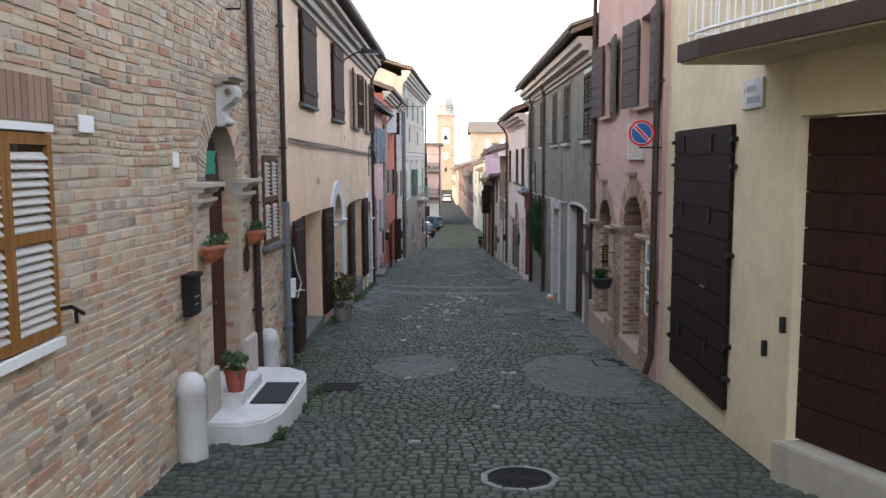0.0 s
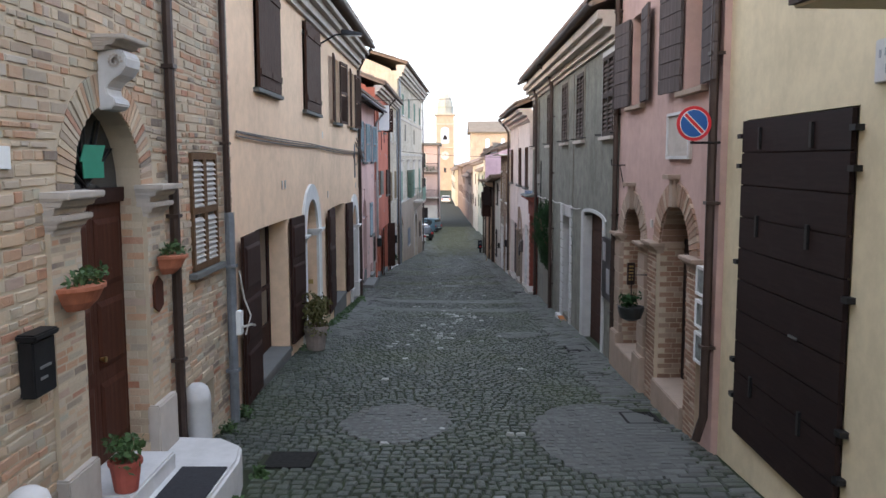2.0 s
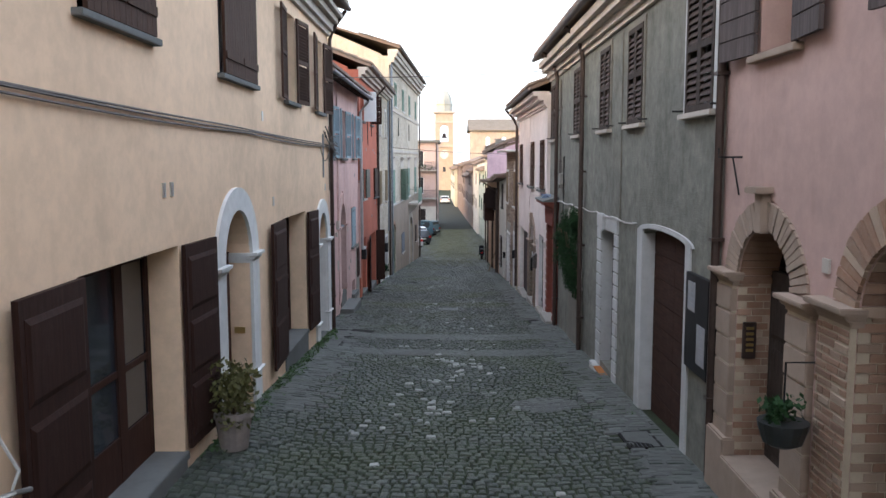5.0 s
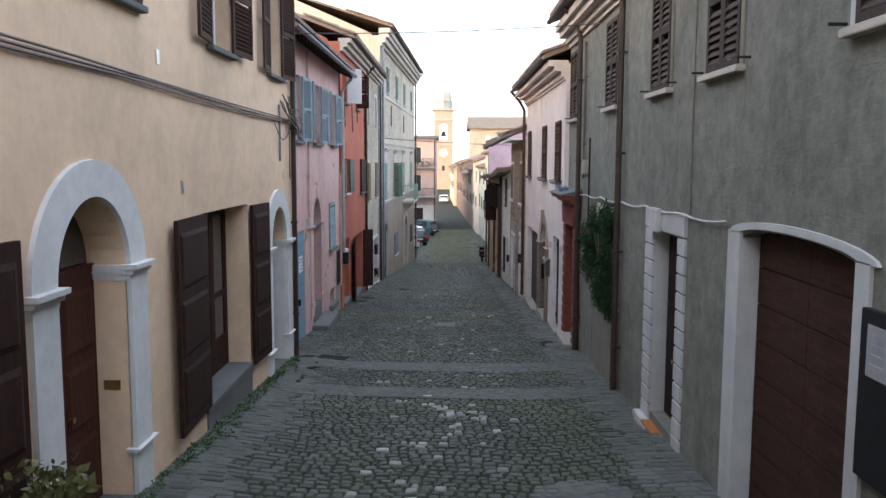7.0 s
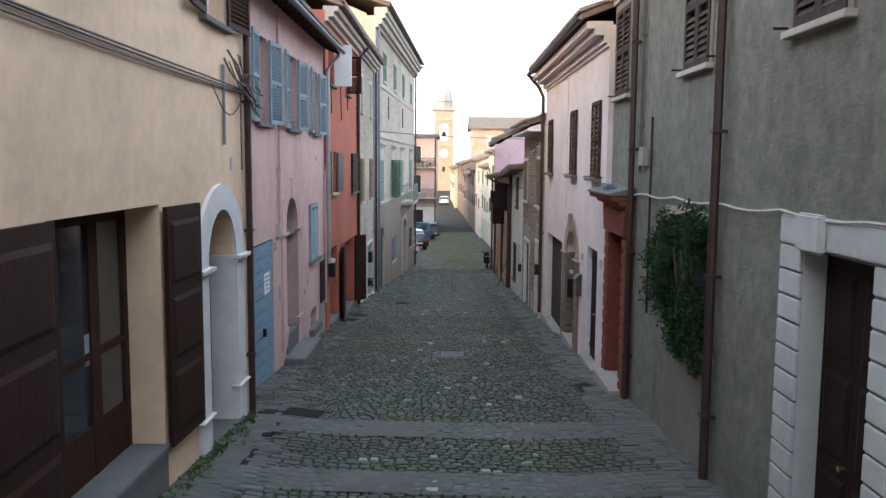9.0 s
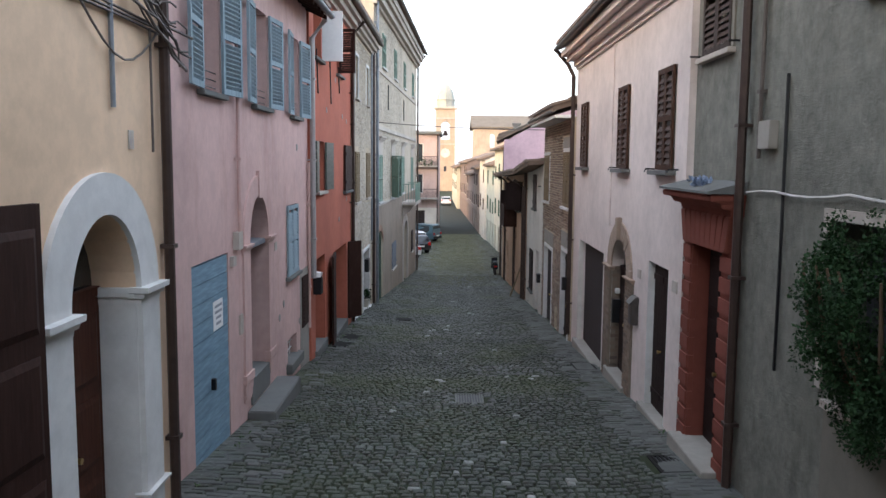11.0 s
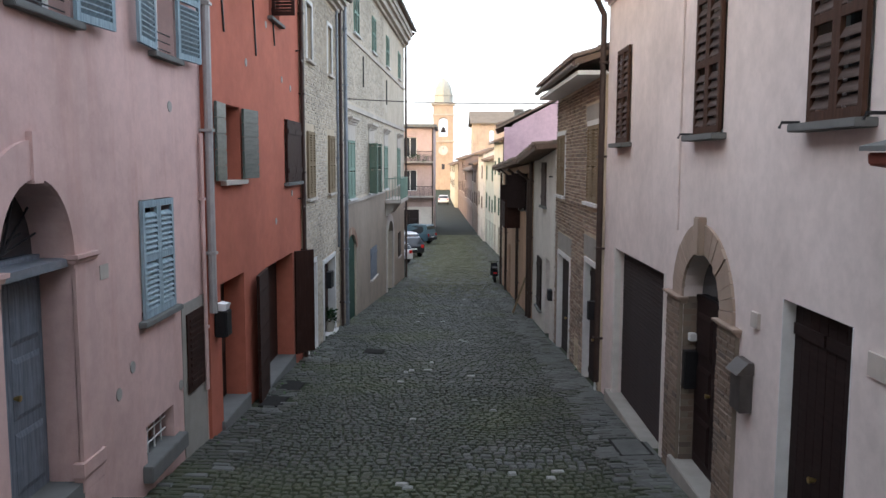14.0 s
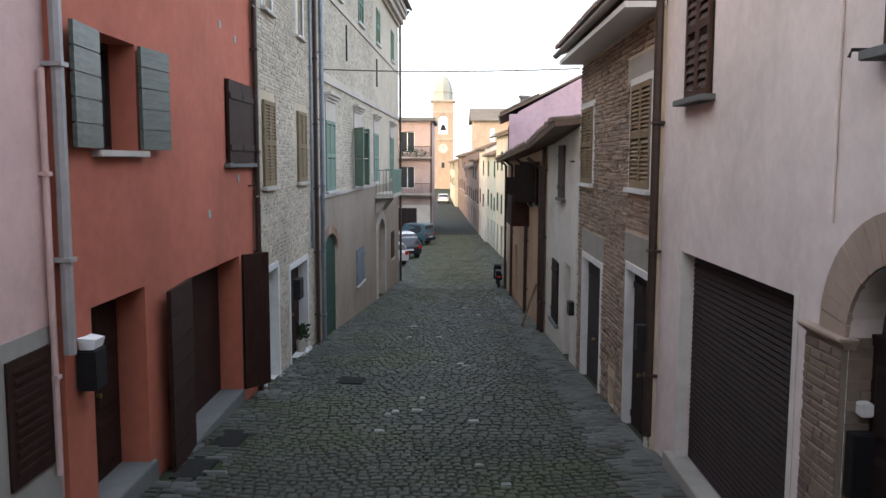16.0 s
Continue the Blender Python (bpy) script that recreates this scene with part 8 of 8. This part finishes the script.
for x, y, w, l in ((-2.61, 28.1, 0.5, 0.7), (-2.62, 29.45, 0.5, 0.75), (-2.2, 30.65, 0.58, 0.6), (-2.72, 30.5, 0.28, 0.42), (-3.0, 43.4, 0.4, 0.8), (-2.95, 44.9, 0.4, 0.9), (-1.75, 49.5, 0.5, 0.6)):
    COVERS.append(flat_on_ground("drain_cover", x - w / 2, x + w / 2, y - l / 2, y + l / 2, CASTIRON, "dark iron cover set among the setts", "manhole cover"))


def manhole(x, y, r):
    z = gz(x, y)
    h = thing("manhole_cover", (x, y, z), "round cast iron manhole cover in a pale stone collar", "manhole cover", "street covers")
    sl = (gz(x, y + 0.5) - gz(x, y - 0.5))

    def ring(mb, r0, r1, z0, z1, n=32, gaps=0):
        for i in range(n):
            a0, a1 = 2 * math.pi * i / n, 2 * math.pi * (i + (0.93 if gaps else 1.0)) / n
            c = []
            for zz in (z0, z1):
                for rr, aa in ((r0, a0), (r1, a0), (r1, a1), (r0, a1)):
                    px, py = rr * math.cos(aa), rr * math.sin(aa)
                    c.append((x + px, y + py, z + sl * py + zz))
            mb.hexa(c)
    mb = MB()
    ring(mb, 0.001, r * 0.93, -0.03, 0.006)
    c = part("cover", mb, CASTIRON, h)
    mb = MB()
    for k in range(1, 6):
        ring(mb, r * 0.15 * k, r * 0.15 * k + 0.025, 0.004, 0.012, 24, 1)
    part("tread", mb, CASTIRON, c)
    mb = MB()
    ring(mb, r * 0.95, r * 1.05, -0.03, 0.01)
    part("rim", mb, CASTIRON, h)
    mb = MB()
    ring(mb, r * 1.07, r * 1.32, -0.03, 0.004, 9, 1)
    part("collar", mb, COLLAR, h, "pale stone collar pieces")


manhole(0.68, 7.95, 0.31)


def span_wire(p, q, sag, r=0.012):
    mb = MB()
    p, q = Vector(p), Vector(q)
    mb.tube([p.lerp(q, i / 12) + Vector((0, 0, -sag * 4 * (i / 12) * (1 - i / 12))) for i in range(13)], r, 5)
    solo("overhead_wire", mb, CABLE, "thin dark wire strung across the street", "cable", "overhead wires")


span_wire((-3.15, 54.8, 3.55), (2.98, 50.95, 3.15), 0.06, 0.016)
span_wire((-2.97, 30.2, 4.95), (3.18, 30.0, 5.12), 0.06)


# ---- vehicles ----
def car(loc, turn, paint, label, L=4.1, W=1.75, H=1.5, boxy=False):
    h = new("car")
    tagged(h, label, "car", "parked cars")
    hl, hw = L / 2, W / 2
    if boxy:
        side = [(-hl, 0.35), (-hl, 0.95), (-hl + 0.08, 1.0), (-hl + 0.16, H - 0.05), (-hl + 0.3, H), (0.25, H), (0.62, 1.02), (hl - 0.1, 0.95), (hl, 0.8), (hl, 0.35)]
    else:
        side = [(-hl, 0.38), (-hl, 0.85), (-hl + 0.1, 1.0), (-hl + 0.4, H - 0.1), (-hl + 0.75, H), (0.15, H), (0.85, 1.0), (hl - 0.25, 0.85), (hl, 0.65), (hl, 0.35)]
    mb = MB()
    n = len(side)
    for s, ins in ((-1, 0), (1, 0)):
        for a, z in side:
            k = 1.0 - (0.16 if z > 1.1 else 0.0)
            mb.v.append((s * hw * k, a, z))
    mb.f += [tuple(range(n)), tuple(range(n, 2 * n))[::-1]] + [(i, (i + 1) % n, n + (i + 1) % n, n + i) for i in range(n)]
    body = part("body", mb, paint, None, bevel=0.05, smooth=False)
    body.parent = h

    def sub(name, mb, m, par, lab=""):
        o = part(name, mb, m, None, lab)
        o.parent = par
        return o
    mb = MB()
    z0, z1 = 1.03, H - 0.1
    k0, k1 = hw * 0.9, hw * 0.8
    mb.hexa([(-k0, -hl + 0.02 + (0.1 if boxy else 0.1), z0), (k0, -hl + 0.12, z0), (k0, -hl + 0.16, z0), (-k0, -hl + 0.16, z0), (-k1, -hl + (0.12 if boxy else 0.38), z1), (k1, -hl + (0.12 if boxy else 0.38), z1), (k1, -hl + 0.45, z1), (-k1, -hl + 0.45, z1)])
    sub("rear_window", mb, GLASS, h, "dark rear glass")
    for s in (-1, 1):
        mb = MB()
        x0, x1 = s * (hw * 0.985), s * (hw * 0.85 + 0.012)
        mb.hexa([(x0, -hl + 0.35, 1.0), (x0, 0.6, 1.0), (x0 - s * 0.05, 0.6, 1.0), (x0 - s * 0.05, -hl + 0.35, 1.0), (x1, -hl + 0.6, H - 0.12), (x1, 0.18, H - 0.12), (x1 - s * 0.05, 0.18, H - 0.12), (x1 - s * 0.05, -hl + 0.6, H - 0.12)])
        sub("side_window", mb, GLASS, h)
        mb = MB()
        mb.box(None, min(s * (hw - 0.05), s * (hw - 0.28)), max(s * (hw - 0.05), s * (hw - 0.28)), -hl - 0.015, -hl + 0.05, 0.75, 0.98)
        sub("tail_light", mb, TAILRED, h, "red tail light")
        for a in (-hl + 0.75, hl - 0.8):
            mb = MB()
            mb.tube([(s * (hw - 0.2), a, 0.32), (s * (hw + 0.01), a, 0.32)], 0.32, 18)
            wl = sub("wheel", mb, RUBBER, h, "black tyre")
            mb = MB()
            mb.tube([(s * (hw + 0.0), a, 0.32), (s * (hw + 0.02), a, 0.32)], 0.2, 14)
            sub("rim", mb, STEEL, wl)
    mb = MB()
    mb.box(None, -hw + 0.05, hw - 0.05, -hl - 0.04, -hl + 0.06, 0.38, 0.6)
    sub("bumper", mb, RUBBER if boxy else paint, h)
    mb = MB()
    mb.box(None, -0.25, 0.25, -hl - 0.05, -hl - 0.035, 0.62, 0.73)
    sub("plate", mb, PAPER, h)
    h.matrix_basis = Matrix.Translation(loc) @ Matrix.Rotation(radians(turn), 4, "Z")
    return h


car((-4.1, 87.0, gz(-3.0, 87.0)), 28, CARWHITE, "white hatchback parked at the roadside, tail to the street", 4.0, 1.72, 1.48)
car((-3.4, 92.5, gz(-2, 92.5)), 24, CARBLACK, "black compact car parked beside a white one", 4.1, 1.75, 1.55)
car((-3.7, 97.5, gz(-2, 97.5)), 24, CARWHITE, "white small car behind the black one", 3.8, 1.7, 1.5)
car((-3.15, 103.5, gz(-2, 102.5)), 62, CARTEAL, "teal boxy off-road car with tall cabin", 3.9, 1.7, 1.75, True)
car((-0.95, 168.0, gz(0, 168)), 0, CARWHITE, "small white car far along the street", 4.0, 1.75, 1.5)


def scooter():
    x, y = 2.62, 73.5
    z = gz(x, y)
    h = thing("scooter", (x, y, z), "black scooter parked against the wall", "scooter")
    for a, nm in ((-0.55, "rear_wheel"), (0.6, "front_wheel")):
        mb = MB()
        mb.tube([(x - 0.06, y + a, z + 0.25), (x + 0.06, y + a, z + 0.25)], 0.25, 16)
        part(nm, mb, RUBBER, h)
    mb = MB()
    mb.hexa([(x - 0.17, y - 0.8, z + 0.4), (x + 0.17, y - 0.8, z + 0.4), (x + 0.15, y + 0.15, z + 0.3), (x - 0.15, y + 0.15, z + 0.3), (x - 0.15, y - 0.85, z + 0.75), (x + 0.15, y - 0.85, z + 0.75), (x + 0.12, y + 0.05, z + 0.78), (x - 0.12, y + 0.05, z + 0.78)])
    part("body", mb, CARBLACK, h, bevel=0.04)
    mb = MB()
    mb.hexa([(x - 0.2, y + 0.42, z + 0.3), (x + 0.2, y + 0.42, z + 0.3), (x + 0.2, y + 0.48, z + 0.3), (x - 0.2, y + 0.48, z + 0.3), (x - 0.18, y + 0.3, z + 1.0), (x + 0.18, y + 0.3, z + 1.0), (x + 0.18, y + 0.36, z + 1.0), (x - 0.18, y + 0.36, z + 1.0)])
    part("leg_shield", mb, CARBLACK, h, bevel=0.02)
    mb = MB()
    mb.box(None, x - 0.14, x + 0.14, y - 0.8, y - 0.02, z + 0.77, z + 0.85)
    part("seat", mb, RUBBER, h, bevel=0.03)
    mb = MB()
    mb.tube([(x - 0.32, y + 0.25, z + 1.08), (x, y + 0.32, z + 1.04), (x + 0.32, y + 0.25, z + 1.08)], 0.02, 6)
    part("handlebar", mb, IRON, h)
    mb = MB()
    mb.box(None, x - 0.09, x + 0.09, y - 0.9, y - 0.84, z + 0.55, z + 0.63)
    part("tail_light", mb, TAILRED, h)


scooter()

mb = MB()
for k, o in enumerate((0.0, 0.16)):
    y = 58.2 + o
    z = gz(2.6, y)
    mb.hexa([(2.45, y, z), (2.5, y, z), (2.5, y + 0.1, z), (2.45, y + 0.1, z), (2.9, y, z + 1.3), (2.94, y, z + 1.3), (2.94, y + 0.1, z + 1.3), (2.9, y + 0.1, z + 1.3)])
solo("leaning_boards", mb, OLDSHUT, "pale boards leaning against the wall", "boards")


# weeds along the foot of the walls
def weeds():
    rng = random.Random(31)
    spots = [(-2.85, 13.6, 0.16), (-2.8, 14.3, 0.2), (-2.1, 9.5, 0.13), (-2.05, 10.9, 0.1), (-1.98, 11.8, 0.12)]
    for k, (x, y, s) in enumerate(spots):
        mb = MB()
        foliage(mb, (x, y, gz(x, y) + s * 0.3), (s, s, s * 0.7), 130, 0.06, 50 + k)
        solo("weed_tuft", mb, LEAF, "tuft of green weeds at the foot of the wall", "weed", "weed tufts")
    mb = MB()
    for k in range(330):
        y = rng.uniform(19, 31)
        x = -2.92 + abs(rng.gauss(0, 0.12)) if y < 30.3 else -3.35 + abs(rng.gauss(0, 0.1))
        foliage(mb, (x, y, gz(x, y) + 0.01), (0.06, 0.1, 0.03), 10, 0.045, 200 + k)
    for k in range(60):
        y = rng.uniform(14, 70)
        x = 3.0 - abs(rng.gauss(0, 0.06)) if rng.random() < 0.3 else (-3.2 if y > 31 else -2.9) + abs(rng.gauss(0, 0.08))
        foliage(mb, (x, y, gz(x, y) + 0.01), (0.06, 0.1, 0.03), 8, 0.045, 500 + k)
    solo("wall_moss", mb, LEAF, "thin green weeds and moss along the walls", "weeds", kind="stuff")


weeds()


# ---- street setts ----
PATCHES = [(-0.63, 14.2, 0.75, 1.05), (2.15, 13.5, 0.95, 1.75), (1.75, 22.4, 0.55, 0.5)]
BANDS = [(27.1, 27.95), (29.5, 30.4)]


def street_left(y):
    for end, x in ((30.4, -2.98), (40.8, -3.42), (48.3, -3.36), (54.4, -3.3)):
        if y < end:
            return x
    return -3.2 + 0.033 * (y - 54.4) if y < 77 else -8.5


def street_right(y):
    if y < 12.7:
        return 3.3 + max(0, 7.9 - y) * 0.43
    for end, x in ((18.4, 3.27), (34.1, 3.2), (44.4, 3.1), (51.0, 3.03), (72.0, 2.96)):
        if y < end:
            return x
    return 2.96 + 0.07 * min(16.0, y - 72.0)


def cement_fill(road):
    """Grey cement washed over the setts: round repairs, cross bands and the margins along the walls."""
    rng = random.Random(17)

    def sheet(name, left, right, y0, y1, step, label):
        mb = MB()
        n = max(2, int((y1 - y0) / step))
        for i in range(n + 1):
            y = y0 + (y1 - y0) * i / n
            a, b = left(y), right(y)
            for k in range(5):
                x = a + (b - a) * k / 4
                yy = y + (rng.uniform(-0.05, 0.05) if i in (0, n) else 0)
                mb.v.append((x, yy, gz(x, yy) - 0.0035))
        for i in range(n):
            for k in range(4):
                c = i * 5 + k
                mb.f.append((c, c + 1, c + 6, c + 5))
        part(name, mb, FILL, road, label)

    for cx, cy, rx, ry in PATCHES:
        def half(y, cx=cx, cy=cy, rx=rx, ry=ry):
            return rx * math.sqrt(max(0.02, 1 - ((y - cy) / ry) ** 2))
        sheet("cement_patch", lambda y: cx - half(y) * rng.uniform(0.9, 1.06), lambda y: min(3.2, cx + half(y) * rng.uniform(0.9, 1.06)), cy - ry, cy + ry, 0.16, "worn round cement repair over the setts")
    for y0, y1 in BANDS:
        sheet("cement_band", lambda y: street_left(y) + 0.02, lambda y: street_right(y) - 0.02, y0, y1, 0.22, "worn cement band across the street")
    def ragged(y):
        return 0.13 * math.sin(y * 2.3) + 0.1 * math.sin(y * 5.1 + 1) + rng.uniform(-0.12, 0.12)
    sheet("wall_margin", lambda y: street_right(y) - 0.62 + ragged(y), lambda y: street_right(y), 15.5, 62.0, 0.17, "cement margin along the house walls")
    sheet("wall_margin", lambda y: street_left(y), lambda y: street_left(y) + (0.75 if y < 31 else 0.45) + ragged(y), 21.5, 35.0, 0.17, "cement margin along the house walls")


def setts():
    """Basalt setts in bowed courses; the nearest ones are single pieces."""
    rng = random.Random(99)
    road = tagged(new("street_paving"), "dark basalt setts laid in bowed courses", "paving", kind="structure")
    lists = {k: ([], []) for k in ("setts", "dim_setts", "mossy_setts", "pale_setts", "white_setts")}
    singles = []
    white_spots = [(rng.uniform(-1.3, 1.6), rng.uniform(9, 66)) for _ in range(75)]
    white_spots += [(rng.gauss(-0.1, 0.55), 22.6 + rng.gauss(0, 0.7)) for _ in range(12)] + [(rng.gauss(0.2, 0.55), rng.uniform(23.5, 29)) for _ in range(30)]

    def stone(x0, x1, y0, y1, bow, which):
        e = 0.016
        k = rng.uniform(-0.007, 0.006)
        tx, ty = rng.uniform(-0.004, 0.004), rng.uniform(-0.004, 0.004)
        j = [rng.uniform(-0.009, 0.009) for _ in range(8)]
        lv, lf = lists[which]
        n = len(lv)
        for i, (x, y, lift) in enumerate(((x0, y0, -0.03), (x1, y0, -0.03), (x1, y1, -0.03), (x0, y1, -0.03), (x0 + e, y0 + e, k - tx - ty), (x1 - e, y0 + e, k + tx - ty), (x1 - e, y1 - e, k + tx + ty), (x0 + e, y1 - e, k - tx + ty), ((x0 + x1) / 2, (y0 + y1) / 2, k + 0.007))):
            if i < 8:
                x, y = x + j[i % 4], y + j[4 + i % 4]
            yy = y + bow
            lv.append((x, yy, gz(x, yy) + lift))
        lf.extend(((n + 4, n + 5, n + 8), (n + 5, n + 6, n + 8), (n + 6, n + 7, n + 8), (n + 7, n + 4, n + 8), (n, n + 1, n + 5, n + 4), (n + 1, n + 2, n + 6, n + 5), (n + 2, n + 3, n + 7, n + 6), (n + 3, n, n + 4, n + 7)))

    y = 4.0
    while y < 112.0:
        size = 1.0 if y < 45 else (1.25 if y < 72 else 2.0)
        dy = 0.148 * size * rng.uniform(0.88, 1.12)
        L, R = street_left(y) + 0.01, street_right(y) - 0.01
        x = L + rng.uniform(-0.1, 0)
        inband = any(a <= y <= b for a, b in BANDS)
        while x < R:
            margin = (x > R - 0.85 and 10 < y < 68) or (21.5 < y < 60 and x < L + (1.0 if y < 33 else 0.5))
            w = rng.uniform(0.16, 0.34) if margin else 0.14 * size * rng.uniform(0.7, 1.32)
            x0, x1 = max(x, L), min(x + w - 0.014, R)
            x += w
            if x1 - x0 < 0.04:
                continue
            cx = (x0 + x1) / 2
            bow = 0.13 * math.cos(cx * 2.1 + 0.4) + 0.03 * math.sin(cx * 5 + y)
            cy = y + dy / 2 + bow
            if any(c[0] - 0.03 < cx < c[1] + 0.03 and c[2] - 0.03 < cy < c[3] + 0.03 for c in COVERS):
                continue
            if (cx - 0.68) ** 2 + (cy - 7.95) ** 2 < 0.42 ** 2:
                continue
            if 9.1 < y < 12.0 and cx < -2.03:
                continue
            framed = -0.28 < cx < 0.6 and 36.6 < cy < 37.7
            white = any(abs(cx - a) < 0.08 and abs(cy - b) < 0.08 for a, b in white_spots)
            worn = any(((cx - a) / c) ** 2 + ((cy - b) / d) ** 2 < 1 for a, b, c, d in PATCHES)
            if white:
                which = "white_setts"
            elif framed or worn or (inband and rng.random() < 0.7) or (margin and rng.random() < (0.5 if y < 35 or cx > 0 else 0.2)):
                which = "pale_setts"
            elif 39.5 < cy < 40.7 and 0.4 < cx < 2.2 and rng.random() < 0.5:
                which = "pale_setts"
            elif cy > rng.uniform(63, 76):
                which = "mossy_setts" if abs(cx - 0.4) < rng.uniform(1.2, 3.4) else "dim_setts"
            else:
                # past about y 34 darker setts paint the lane's dimmer light
                which = "dim_setts" if cy > rng.uniform(29, 39) else "setts"
            if which == "setts" and -1.2 < cx < 1.2 and 7.0 < cy < 10.0 and len(singles) < 300:
                singles.append((cx, cy, x1 - x0, dy - 0.014))
                continue
            stone(x0, x1, y, y + dy - 0.014, bow, which)
        y += dy
    look_of = {"setts": (COBBLE, "dark grey-green basalt setts"), "dim_setts": (COBBLE_DIM, "basalt setts darkened for the lane's dimmer light"), "mossy_setts": (COBBLE_MOSS, "moss-green setts far down the street"),
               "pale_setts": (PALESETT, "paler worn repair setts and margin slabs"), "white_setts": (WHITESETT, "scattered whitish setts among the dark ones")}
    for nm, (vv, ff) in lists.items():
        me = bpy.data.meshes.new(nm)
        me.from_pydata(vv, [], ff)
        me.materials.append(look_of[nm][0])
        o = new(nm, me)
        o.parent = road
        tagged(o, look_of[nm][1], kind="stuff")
    cement_fill(road)
    shared = {}
    for cx, cy, w, d in singles:
        key = (round(w / 0.02), round(d / 0.01))
        if key not in shared:
            m2 = MB()
            a, b, e = key[0] * 0.01, key[1] * 0.005, 0.016
            m2.v += [(-a, -b, -0.03), (a, -b, -0.03), (a, b, -0.03), (-a, b, -0.03), (-a + e, -b + e, 0), (a - e, -b + e, 0), (a - e, b - e, 0), (-a + e, b - e, 0), (0, 0, 0.007)]
            m2.f += [(4, 5, 8), (5, 6, 8), (6, 7, 8), (7, 4, 8), (0, 1, 5, 4), (1, 2, 6, 5), (2, 3, 7, 6), (3, 0, 4, 7), (3, 2, 1, 0)]
            shared[key] = m2.mesh("sett", COBBLE_ONE)
        ob = new("sett", shared[key])
        ob.parent = road
        ob.location = (cx, cy, gz(cx, cy) + rng.uniform(-0.005, 0.005))
        ob.rotation_euler = (-0.0735 + rng.uniform(-0.015, 0.015), rng.uniform(-0.015, 0.015), rng.uniform(-0.06, 0.06))


setts()


def far_paving():
    """Beyond the setts that can be told apart the street is one worn sheet."""
    mb = MB()
    ys = [72.0 + i * 2 for i in range(60)]
    for y in ys:
        for x in (-12, -6, -3, 0, 3, 6):
            mb.v.append((x, y, gz(x, y) - 0.022))
    for j in range(len(ys) - 1):
        for i in range(5):
            a = j * 6 + i
            mb.f.append((a, a + 1, a + 7, a + 6))
    solo("far_road", mb, FARROAD, "worn grey-green setts far along the street, darkened for the lane's shade", "road", kind="structure")


# base colour kept very dark: it includes the far lane's shade
FARROAD = plaster("far_shaded_worn_setts", (0.034, 0.036, 0.028), 0.5, 1.5, (0.03, 0.036, 0.02))
far_paving()
brick_skin()
